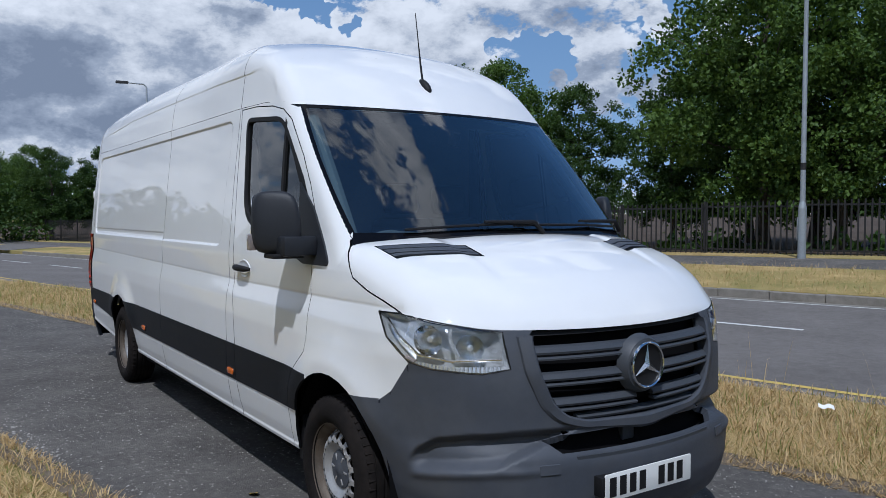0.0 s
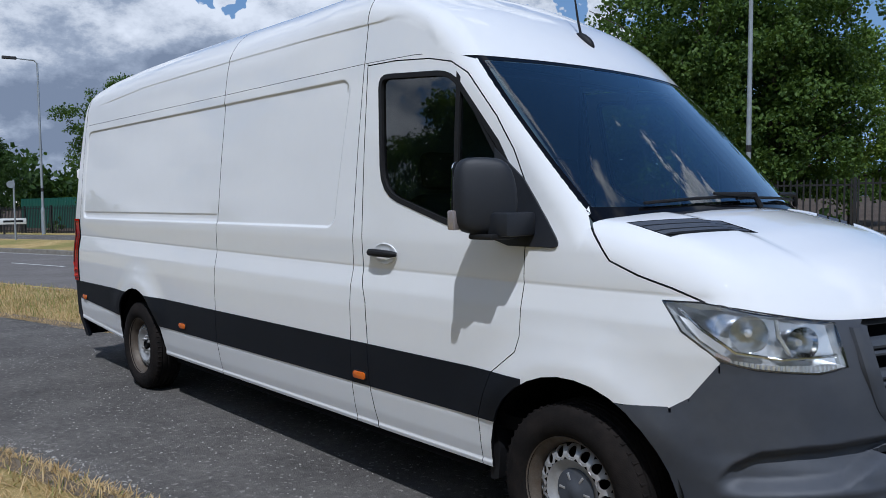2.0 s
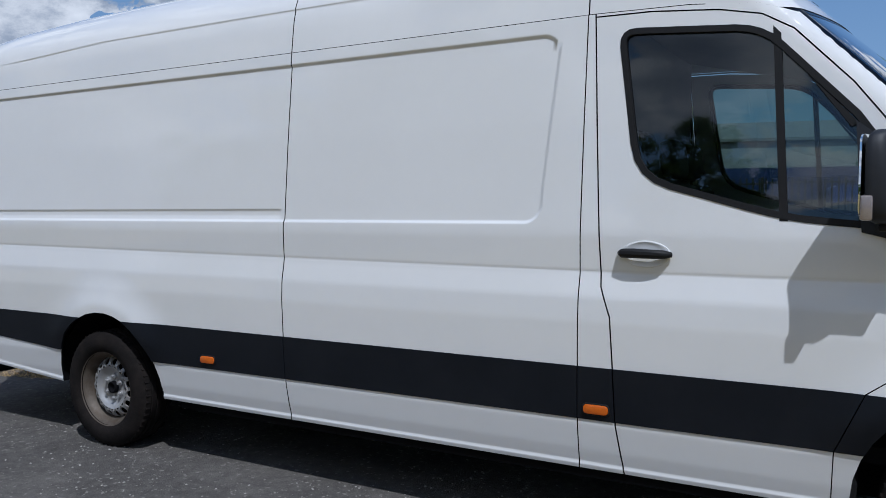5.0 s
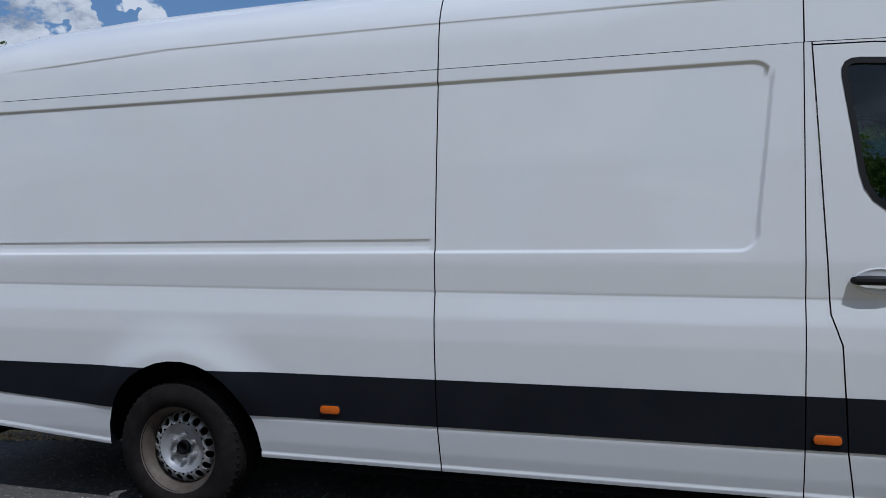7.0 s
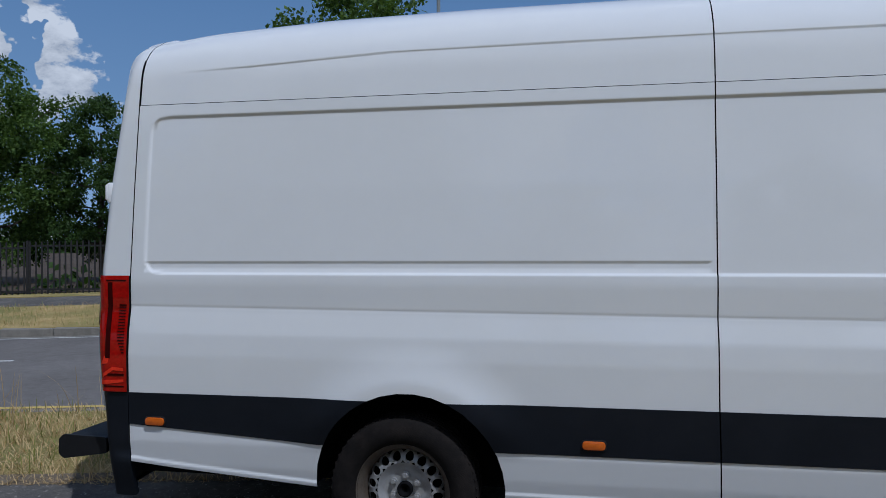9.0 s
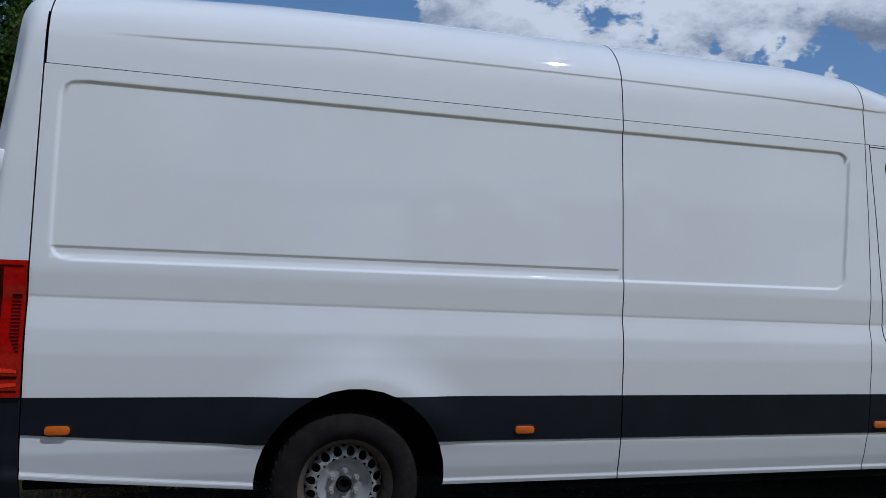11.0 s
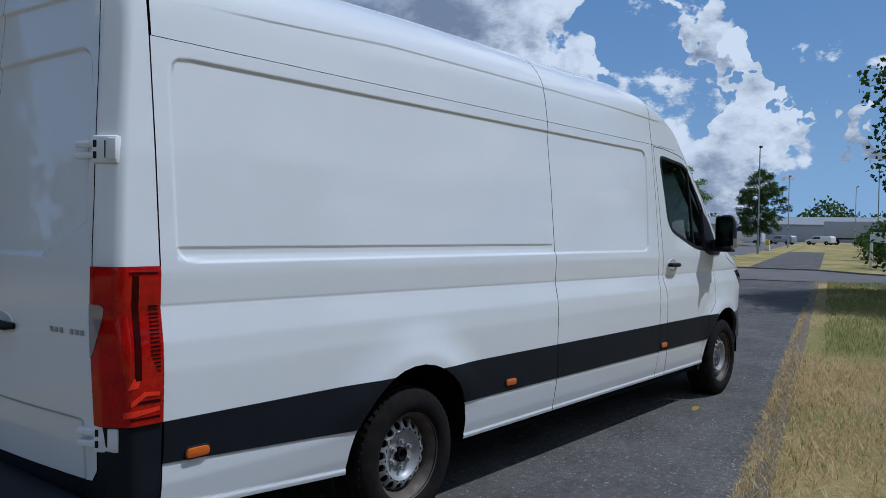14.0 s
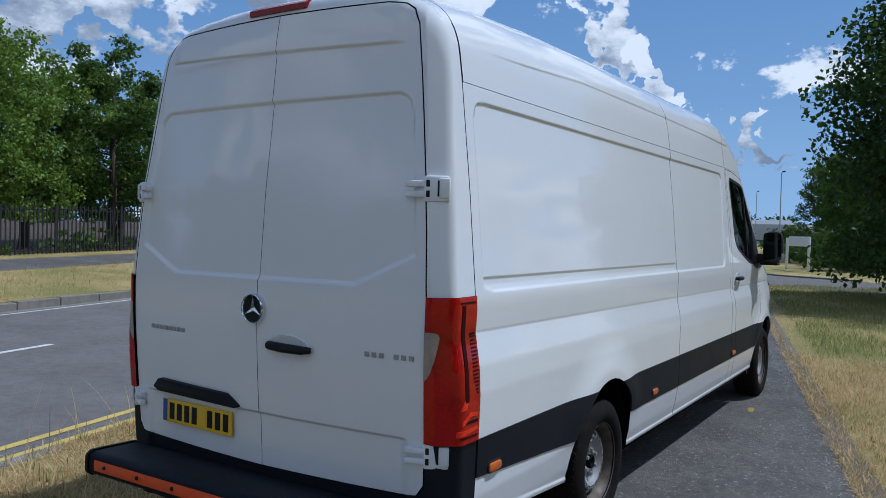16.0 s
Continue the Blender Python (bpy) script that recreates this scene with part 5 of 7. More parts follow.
def bars(parent, place, count, w, h, pitch, mat, skip=()):
    """Plain bars that stand for lettering; place maps (along, up, out) to a spot."""
    for i in range(count):
        if i in skip:
            continue
        bm = bmesh.new()
        a = (i - (count - 1) / 2) * pitch
        slab(bm, [(a - w / 2, -h / 2), (a + w / 2, -h / 2), (a + w / 2, h / 2), (a - w / 2, h / 2)], 0.0, 0.0012, place)
        part("character_bar", bm, mat, parent)


def number_plate(name, c, out, mat, label):
    """A plate with plain dark bars for its characters; out is +1 for the nose, -1 for the tail."""
    p = new(name)
    p.empty_display_size = 0.05
    p.parent = van
    p.matrix_basis = Matrix.Translation(c)
    tagged(p, label)
    bm = bmesh.new()
    slab(bm, rounded([(-0.26, -0.0555), (0.26, -0.0555), (0.26, 0.0555), (-0.26, 0.0555)], 0.008), 0.0, 0.005, lambda a, b, d: Vector((d * out, a, b)), 0.001)
    part("plate", bm, mat, p)
    bars(p, lambda a, b, d: Vector(((0.0052 + d) * out, a - 0.015, b)), 8, 0.038, 0.079, 0.0575, BLACK, (4,) if out > 0 else (3,))
    bm = bmesh.new()
    sgn = -out
    slab(bm, [(sgn * -0.256 * -1, -0.052), (sgn * 0.224, -0.052), (sgn * 0.224, 0.052), (sgn * 0.256, 0.052)], 0.0, 0.0008, lambda a, b, d: Vector(((0.0052 + d) * out, a, b)))
    if out < 0:
        part("plate_band", bm, PLATE_BLUE, p, "blue band")
    else:
        bm.free()
    return p


plate_f = number_plate("front_number_plate", (5.404, -0.054, 0.444), 1, PLATE_WHITE, "white number plate with plain dark bars")
bm = bmesh.new()
box(bm, 5.36, 5.4075, -0.33, 0.19, 0.41, 0.49, 0.004)
part("plate_holder", bm, BLACK, van, "black number plate holder")


LAMP_Z, LAMP_A = np.linspace(0.88, 1.16, 29), np.linspace(-9, 86, 96)
_o = np.array([[(4.72, -0.48, z) for a in LAMP_A] for z in LAMP_Z])
_d = np.array([[(math.sin(radians(a)), -math.cos(radians(a)), 0.0) for a in LAMP_A] for z in LAMP_Z])
LAMP_P = cast(_o.reshape(-1, 3), _d.reshape(-1, 3)).reshape(29, 96, 3)


def headlamp(s):
    lamp = new("headlamp")
    lamp.empty_display_size = 0.1
    lamp.parent = van
    tagged(lamp, "clear headlamp with chrome reflectors")
    # bowl behind the cover
    bm = bmesh.new()
    c0 = np.array([(2.656, 1.128), (2.769, 1.131), (3.196, 1.066), (3.233, 0.924), (3.126, 0.907), (2.921, 0.920), (2.817, 0.940), (2.704, 1.03)])

    def at(a, z, depth):
        """A place behind the cover, where x + y is a * sqrt 2."""
        row = np.array([np.interp(z, LAMP_Z, LAMP_P[:, k, 0] + LAMP_P[:, k, 1]) for k in range(len(LAMP_A))]) * 0.7071
        k = float(np.interp(a, row, np.arange(len(LAMP_A))))
        p = np.array([np.interp(z, LAMP_Z, LAMP_P[:, int(k), i]) * (1 - k % 1) + np.interp(z, LAMP_Z, LAMP_P[:, min(int(k) + 1, len(LAMP_A) - 1), i]) * (k % 1) for i in range(3)])
        ang = radians(float(np.interp(k, np.arange(len(LAMP_A)), LAMP_A)))
        q = Vector(p) - Vector((math.sin(ang), -math.cos(ang), 0)) * depth
        return Vector((q.x, q.y if s < 0 else -q.y, q.z))

    outer = [bm.verts.new(at(a, z, 0.006)) for a, z in c0]
    mid = [bm.verts.new(at(a * 0.96 + 2.93 * 0.04, z * 0.94 + 1.02 * 0.06, 0.035)) for a, z in c0]
    back = [bm.verts.new(at(a * 0.70 + 2.93 * 0.30, z * 0.72 + 1.02 * 0.28, 0.075)) for a, z in c0]
    n = len(c0)
    for a, b in ((outer, mid), (mid, back)):
        for i in range(n):
            j = (i + 1) % n
            bm.faces.new((a[i], a[j], b[j], b[i]))
    bm.faces.new(back)
    bmesh.ops.recalc_face_normals(bm, faces=bm.faces)
    part("lamp_bowl", bm, REFLECTOR, lamp, "silver lamp housing", angle=20)
    # two round reflectors, a divider and the ribbed indicator below
    for a, z, r in ((2.90, 1.035, 0.062), (3.075, 1.005, 0.056)):
        c = at(a, z, 0.035)
        d = (at(a, z, 0.0) - at(a, z, 0.05)).normalized()
        rot = Vector((0, -1, 0)).rotation_difference(d).to_matrix().to_4x4()
        bm = bmesh.new()
        spin(bm, [(-0.024, r), (-0.020, r * 0.96), (0.0, r * 0.80), (0.022, r * 0.55), (0.034, r * 0.28)], 28, Matrix.Translation(c) @ rot)
        part("reflector", bm, CHROME, lamp, "round chrome reflector")
        bm = bmesh.new()
        spin(bm, [(-0.006, 0.0), (-0.004, 0.012), (0.02, 0.017), (0.034, 0.017)], 16, Matrix.Translation(c) @ rot)
        part("bulb", bm, REFLECTOR, lamp, "lamp bulb shield")
    bm = bmesh.new()
    tube(bm, [at(2.99, 1.082, 0.012), at(2.995, 1.03, 0.014), at(3.03, 0.972, 0.012)], [0.007, 0.009, 0.007], 8)
    part("lamp_divider", bm, REFLECTOR, lamp)
    bm = bmesh.new()
    tube(bm, [at(2.70, 1.105, 0.008), at(2.76, 1.045, 0.008), at(2.86, 0.972, 0.010), at(3.0, 0.955, 0.010), at(3.2, 0.962, 0.010)], 0.006, 8)
    part("lamp_trim", bm, CHROME, lamp, "chrome trim line")
    for i in range(22):
        bm = bmesh.new()
        a = 2.845 + i * 0.0165
        tube(bm, [at(a, 0.946 - 0.012 * min(1, (a - 2.84) / 0.15), 0.012), at(a, 0.925 - 0.012 * min(1, (a - 2.84) / 0.15), 0.010)], 0.0072, 6)
        part("lens_rib", bm, REFLECTOR, lamp)
    bm = bmesh.new()
    c = at(2.83, 0.955, 0.014)
    tube(bm, [at(2.80, 0.960, 0.010), at(2.845, 0.943, 0.010)], 0.010, 8)
    part("amber_corner", bm, CLEAR_LAMP, lamp, "smoky brown corner reflector")
    # black line round the lamp
    bm = bmesh.new()
    pts = []
    for i in range(n):
        a, b = c0[i], c0[(i + 1) % n]
        k = max(2, int(np.hypot(*(b - a)) / 0.05))
        pts += [tuple(a + (b - a) * j / k) for j in range(k)]
    ring = [at(a, z, 0.003) for a, z in pts]
    tube(bm, ring + [ring[0]], 0.0045, 6)
    part("lamp_seal", bm, BLACK, lamp, "black lamp seal")


headlamp(-1)
headlamp(1)


# wipers, aerial ----------------------------------------------------------------------
def screen_pt(y, z, out):
    x = float(screen_x(np.array([y]), np.array([z]))[0])
    return Vector((x + out * 0.72, y, z + out * 0.70))


for ys, ye in ((-0.42, -0.02), (0.18, 0.72)):
    w = new("wiper")
    w.empty_display_size = 0.05
    w.parent = van
    tagged(w, "black windscreen wiper")
    bm = bmesh.new()
    pts = [screen_pt(ys - 0.22 + (ye - ys + 0.30) * i / 8, 1.468 + 0.010 * i / 8 - 0.03 * abs((ys - 0.22 + (ye - ys + 0.30) * i / 8) / 0.88) ** 2, 0.018) for i in range(9)]
    tube(bm, pts, 0.007, 6)
    part("blade", bm, BLACK, w)
    bm = bmesh.new()
    tube(bm, [screen_pt(ye + 0.16, 1.435, 0.01), screen_pt(ye + 0.10, 1.465, 0.045), screen_pt((ys + ye) / 2, 1.478, 0.032)], [0.014, 0.012, 0.007], 8)
    part("arm", bm, BLACK, w)
aerial = new("aerial")
aerial.empty_display_size = 0.05
aerial.parent = van
tagged(aerial, "black roof aerial")
bm = bmesh.new()
t = bmesh.new()
bmesh.ops.create_uvsphere(t, u_segments=14, v_segments=8, radius=1.0)
join(bm, t, Matrix.Translation((3.645, -0.03, 2.290)) @ Matrix.Rotation(radians(38), 4, "Y") @ Matrix.Diagonal((0.075, 0.028, 0.034, 1)))
part("aerial_foot", bm, BLACK, aerial)
bm = bmesh.new()
tube(bm, [(3.625, -0.03, 2.315), (3.60, -0.03, 2.42), (3.575, -0.03, 2.56), (3.545, -0.032, 2.745)], [0.007, 0.006, 0.0035, 0.0028], 8)
part("aerial_rod", bm, BLACK, aerial)


# tail details --------------------------------------------------------------------------
def tail_x(y, z):
    x = float(rear_x(np.array([z]))[0])
    for _ in range(7):
        x += float(body_f(np.array([x]), np.array([y]), np.array([z]))[0])
    return x


dr, dl = rear_doors["r"], rear_doors["l"]
plate_r = number_plate("rear_number_plate", (tail_x(0.15, 0.692) - 0.003, 0.398, 0.692), -1, PLATE_YELLOW, "yellow number plate with plain dark bars")
plate_r.scale.y = 0.955
plate_r.rotation_euler.z = radians(-1.6)
star_badge("rear_badge", (tail_x(-0.01, 1.231) - 0.008, -0.012, 1.231), 0.064, Matrix.Rotation(radians(180), 4, "Z"), van, 0.008, BLACK)
bm = bmesh.new()
n = 18
rings = []
for f, d in ((1.03, 0.001), (1.0, -0.006), (0.92, -0.006), (0.75, -0.002), (0.0, -0.001)):
    ring = [(-0.20 + 0.115 * f * math.cos(2 * math.pi * i / n), 1.092 + 0.040 * f * math.sin(2 * math.pi * i / n)) for i in range(n)] if f else [(-0.20, 1.092)]
    rings.append([bm.verts.new((tail_x(y, z) + d, y, z)) for y, z in ring])
for a, b in zip(rings, rings[1:]):
    for i in range(n):
        j = (i + 1) % n
        bm.faces.new((a[i], a[j], b[j], b[i]) if len(b) > 1 else (a[i], a[j], b[0]))
bmesh.ops.recalc_face_normals(bm, faces=bm.faces)
part("handle_cup", bm, PAINT, dr, "white handle recess")
bm = bmesh.new()
x = tail_x(-0.2, 1.08)
tube(bm, [(x - 0.006, -0.095, 1.083), (x - 0.024, -0.115, 1.083), (x - 0.032, -0.20, 1.080), (x - 0.024, -0.30, 1.078), (x - 0.004, -0.335, 1.078)], [0.014, 0.019, 0.020, 0.018, 0.012], 10)
part("door_handle", bm, BLACK, dr, "black rear door handle")
# lettering as plain bars
for door, y0, cnt, w in ((dl, 0.595, 8, 0.026), (dr, -0.715, 7, 0.022)):
    skip = () if cnt == 8 else (3,)
    for i in range(cnt):
        if i in skip:
            continue
        y = y0 + (i - (cnt - 1) / 2) * -0.034
        z = 1.092
        x = tail_x(y, z)
        bm = bmesh.new()
        box(bm, x - 0.004, x, y - w / 2, y + w / 2, z - 0.010, z + 0.010, 0.0015)
        part("badge_bar", bm, STEEL, door, "silver badge bar")
# black strip with lamps over the plate
bm = bmesh.new()
strip = [(0.655, 0.845), (0.17, 0.834), (0.09, 0.786), (0.11, 0.776), (0.66, 0.782), (0.70, 0.80)]
slab(bm, rounded(strip, 0.012, 3), 0.0, 0.030, lambda a, b, d: Vector((tail_x(a, b) - d, a, b)), 0.008)
part("plate_lamp_strip", bm, STRIP, dl, "black strip above the number plate")
# hinges
for s, door in ((-1, dr), (1, dl)):
    for z, yb in ((1.745, 0.846), (0.722, 0.869)):
        hinge = new("hinge")
        hinge.empty_display_size = 0.03
        hinge.parent = van
        tagged(hinge, "white rear door hinge")
        ang = Matrix.Translation((tail_x(-yb, z) + 0.004, s * yb, z)) @ Matrix.Rotation(radians(-31 * s), 4, "Z")
        bm = bmesh.new()
        for dz in (-0.021, 0.019):
            box(bm, -0.020, 0.010, 0.0 if s < 0 else -0.080, 0.080 if s < 0 else 0.0, dz - 0.012, dz + 0.012, 0.006, ang @ Matrix.Rotation(radians(10 * s), 4, "Z"))
        part("hinge_leaf", bm, WHITE_PLASTIC, hinge)
        bm = bmesh.new()
        y0, y1 = (-0.092, 0.008) if s < 0 else (-0.008, 0.092)
        box(bm, -0.022, 0.020, y0, y1, -0.050, 0.050, 0.010, ang)
        box(bm, -0.030, -0.018, (y0 if s < 0 else y1 - 0.040), (y0 + 0.040 if s < 0 else y1), -0.036, 0.040, 0.005, ang)
        part("hinge_block", bm, WHITE_PLASTIC, hinge)
        bm = bmesh.new()
        for z0, z1 in ((0.006, 0.034), (-0.034, -0.006)):
            box(bm, -0.0235, -0.015, -0.016 if s < 0 else 0.0, 0.0 if s < 0 else 0.016, z0, z1, 0.004, ang)
        box(bm, -0.0232, -0.015, -0.052 if s < 0 else 0.044, -0.044 if s < 0 else 0.052, -0.030, 0.032, 0.002, ang)
        part("hinge_slot", bm, BLACK, hinge, "dark slots in the hinge")
# high brake lamp
bm = bmesh.new()
ys = np.linspace(-0.175, 0.165, 9)
rows = []
for y in ys:
    x = tail_x(y, 2.545)
    rows.append([bm.verts.new((x + dx, y, 2.548 + dz)) for dx, dz in ((0.06, 0.030), (0.010, 0.026), (-0.014, 0.010), (-0.016, -0.014), (0.02, -0.020))])
for a, b in zip(rows, rows[1:]):
    for i in range(4):
        bm.faces.new((a[i], b[i], b[i + 1], a[i + 1]))
bm.faces.new(rows[0]), bm.faces.new(rows[-1])
bmesh.ops.recalc_face_normals(bm, faces=bm.faces)
part("high_brake_lamp", bm, BRAKE_RED, van, "red high-level brake lamp")
# rear step
step = new("rear_step")
step.empty_display_size = 0.1
step.parent = van
tagged(step, "black rear step with an orange reflective strip")
bm = bmesh.new()
slab(bm, rounded([(-1.60, 0.50), (-1.84, 0.505), (-1.865, 0.49), (-1.865, 0.41), (-1.84, 0.395), (-1.60, 0.43)], 0.01, 2), -0.86, 0.84, lambda a, b, d: Vector((a, d, b)))
part("step_bar", bm, STRIP, step, "black step bar", angle=30)
for s in (-0.868, 0.846):
    bm = bmesh.new()
    slab(bm, rounded([(-1.60, 0.505), (-1.845, 0.512), (-1.872, 0.49), (-1.872, 0.41), (-1.845, 0.388), (-1.60, 0.425)], 0.01, 2), s, s + 0.02, lambda a, b, d: Vector((a, d, b)), 0.002)
    part("end_cap", bm, BLACK, step, "black end cap")
bm = bmesh.new()
box(bm, -1.8685, -1.865, -0.82, 0.80, 0.425, 0.475, 0.001)
part("reflective_strip", bm, ORANGE_TAPE, step, "orange-red reflective strip")
for i in range(7):
    bm = bmesh.new()
    y = -0.72 + i * 0.24
    cyl(bm, (-1.868, y, 0.45), (-1.874, y, 0.45), 0.010, 0.008, 10)
    part("step_bolt", bm, BLACK, step)
for y in (-0.5, 0.5):
    bm = bmesh.new()
    box(bm, -1.68, -1.45, y - 0.04, y + 0.04, 0.38, 0.46, 0.005)
    part("step_bracket", bm, BLACK, step)
for s in (-1, 1):
    bm = bmesh.new()
    box(bm, -1.665, -1.655, s * 0.70 - 0.05, s * 0.70 + 0.05, 0.46, 0.49, 0.004)
    part("reflector", bm, RED, van, "red bumper reflector")

# cab inside ----------------------------------------------------------------------------
bm = bmesh.new()
dash = [(3.98, 0.95), (3.93, 1.10), (3.98, 1.27), (4.10, 1.335), (4.38, 1.375), (4.50, 1.36), (4.50, 0.95)]
slab(bm, rounded(dash, 0.04, 3), -0.86, 0.86, lambda a, b, d: Vector((a, d, b)), 0.02)
part("dashboard", bm, GREY_PLASTIC, van, "grey plastic dashboard")
bm = bmesh.new()
hood = rounded([(-0.70, 1.32), (-0.64, 1.435), (-0.36, 1.45), (-0.24, 1.33)], 0.06, 4)
slab(bm, hood, 3.98, 4.22, lambda a, b, d: Vector((d, a, b)), 0.02)
part("instrument_hood", bm, GREY_PLASTIC, van, "grey instrument hood")
bm = bmesh.new()
c = Matrix.Translation((3.86, -0.45, 1.27)) @ Matrix.Rotation(radians(-62), 4, "Y")
ringp = [c @ Vector((0.19 * math.cos(a), 0.19 * math.sin(a), 0)) for a in np.linspace(0, 2 * math.pi, 33)]
tube(bm, ringp, 0.017, 8, False)
for a in (0.3, math.pi - 0.3, -math.pi / 2):
    tube(bm, [c @ Vector((0.18 * math.sin(a), 0.18 * math.cos(a), 0)), c @ Vector((0, 0, -0.02))], 0.016, 6)
box(bm, -0.07, 0.07, -0.07, 0.07, -0.05, 0.0, 0.02, c)
part("steering_wheel", bm, GREY_PLASTIC, van, "dark grey steering wheel", angle=60)
for y in (-0.45, 0.18, 0.58):
    seat = new("cab_seat")
    seat.empty_display_size = 0.1
    seat.parent = van
    tagged(seat, "dark fabric cab seat")
    bm = bmesh.new()
    box(bm, 3.10, 3.60, y - 0.22, y + 0.22, 0.72, 0.90, 0.05, None, 3)
    part("cushion", bm, SEAT, seat)
    bm = bmesh.new()
    box(bm, -0.07, 0.07, y - 0.22, y + 0.22, 0.0, 0.66, 0.05, Matrix.Translation((3.14, 0, 0.86)) @ Matrix.Rotation(radians(-10), 4, "Y"), 3)
    part("backrest", bm, SEAT, seat)
    bm = bmesh.new()
    box(bm, -0.05, 0.05, y - 0.13, y + 0.13, 0.0, 0.20, 0.04, Matrix.Translation((3.02, 0, 1.54)) @ Matrix.Rotation(radians(-8), 4, "Y"), 3)
    part("headrest", bm, SEAT, seat)
bm = bmesh.new()
box(bm, 2.93, 2.96, -0.79, 0.79, 0.45, 2.26, 0.0)
part("bulkhead", bm, GREY_PLASTIC, van, "grey steel bulkhead")
bm = bmesh.new()
box(bm, 2.95, 4.5, -0.90, 0.90, 0.50, 0.56)
part("cab_floor", bm, LINER, van, "black cab floor")
bm = bmesh.new()
slab(bm, [(2.95, 2.25), (3.45, 2.12), (3.68, 2.06), (3.68, 2.05), (3.45, 2.10), (2.95, 2.22)], -0.74, 0.74, lambda a, b, d: Vector((a, d, b)))
part("headlining", bm, GREY_PLASTIC, van, "grey headlining")
for s in (-1, 1):
    bm = bmesh.new()
    tube(bm, [(3.66, s * 0.765, 2.07), (3.98, s * 0.80, 1.72), (4.24, s * 0.83, 1.43)], 0.035, 8)
    part("pillar_trim", bm, GREY_PLASTIC, van, "grey pillar trim")
bm = bmesh.new()
tube(bm, [screen_pt(0.0, 2.02, -0.03), screen_pt(0.0, 2.0, -0.10)], 0.03, 8)
part("sensor_box", bm, BLACK, van, "black sensor behind the windscreen")
for y0 in (-0.62, 0.62):
    bm = bmesh.new()
    box(bm, 4.05, 4.15, y0 - 0.12, y0 + 0.12, 0.20, 0.25)
    part("suspension_arm", bm, LINER, van)
for s in (-1, 1):
    bm = bmesh.new()
    slab(bm, rounded([(3.845, 0.53), (3.875, 0.53), (3.905, 0.42), (3.895, 0.28), (3.845, 0.27)], 0.008, 2), s * 0.93, s * 0.80, lambda a, b, d: Vector((a, d, b)))
    part("mud_flap", bm, BLACK, van, "black splash guard")

# ---------------------------------------------------------------- ground, roads, verges
TH = radians(13.2)
CT, ST = math.cos(TH), math.sin(TH)


def uv(u, v):
    """From along and across the road to x, y."""
    return u * CT - v * ST, u * ST + v * CT


KERB_NEAR, KERB_FAR = 2.95, 9.55
PATH = (-2.42, 0.56)
FAR_PATH = (12.9, 15.0)
FENCE_V = 16.3


def lift(u, v):
    """Height of the land: level round the van, rising across the road."""
    z = np.interp(v, [2.0, 2.95, 9.55, 12.9, 15.0, 60, 300], [0.0, -0.02, 0.10, 0.33, 0.44, 0.5, 2.0])
    tilt = 0.013 * np.clip(u, -45, 30) * np.clip((v - 3) / 10, 0, 1)
    back = 0.010 * np.clip(u + 2, -12, 0) * np.clip((v + 1) / 3, 0, 1)
    return z + tilt + back


def land_z(u, v):
    """The grass sheet: a trough under the roads and the footways."""
    z = lift(u, v)
    if PATH[0] < v < PATH[1]:
        return z - 0.06
    if KERB_NEAR - 0.02 < v < KERB_FAR + 0.15:
        return z - 0.35
    if FAR_PATH[0] < v < FAR_PATH[1]:
        return z - 0.05
    if v >= KERB_FAR:
        return z + 0.08
    return z + 0.012


def sheet(name, us, vs, zf, mat, label, category="ground", kind="structure"):
    bm = bmesh.new()
    g = [[bm.verts.new((*uv(u, v), zf(u, v))) for v in vs] for u in us]
    for i in range(len(us) - 1):
        for j in range(len(vs) - 1):
            bm.faces.new((g[i][j], g[i + 1][j], g[i + 1][j + 1], g[i][j + 1]))
    ob = part(name, bm, mat, smooth=True, angle=60)
    return tagged(ob, label, category, kind=kind)


def ground_material(name, tones, scale, patch=None, bump=0.6, bump_scale=60, rough=0.95, speck=None, speck_scale=90, speck_cut=0.7):
    m = bpy.data.materials.new(name)
    m.use_nodes = True
    k = Nodes(m.node_tree)
    co = k.n("ShaderNodeTexCoord").outputs["Object"]
    f = k.math("ADD", k.math("MULTIPLY", k.noise(co, scale, 6, 0.65), 0.38), k.math("ADD", k.math("MULTIPLY", k.noise(co, scale * 14, 4, 0.65), 0.28), k.math("MULTIPLY", k.noise(co, scale * 110, 2, 0.6), 0.34)))
    n = len(tones)
    col = k.ramp(f, *[(0.36 + 0.28 * i / (n - 1), t) for i, t in enumerate(tones)])
    if patch:
        g = k.ramp(k.noise(co, 0.35, 5, 0.6), (0.42, 0.0), (0.60, 0.85))
        col = k.mix(g, col, patch)
    if speck:
        s = k.noise(co, speck_scale, 2, 0.5)
        big = k.ramp(k.noise(co, 0.9, 4, 0.6), (0.35, 0.25), (0.65, 1.0))
        col = k.mix(k.math("MULTIPLY", k.ramp(s, (speck_cut, 0.0), (speck_cut + 0.04, 1.0)), big), col, speck)
    bsdf = k.n("ShaderNodeBsdfPrincipled", Roughness=rough)
    bsdf.inputs["Specular IOR Level"].default_value = 0.15
    k.put(bsdf.inputs["Base Color"], col)
    b = k.n("ShaderNodeBump", Strength=bump, Distance=0.02)
    k.put(b.inputs["Height"], k.noise(co, bump_scale, 5, 0.7))
    k.put(bsdf.inputs["Normal"], b.outputs[0])
    out = k.n("ShaderNodeOutputMaterial")
    k.t.links.new(bsdf.outputs[0], out.inputs[0])
    return m


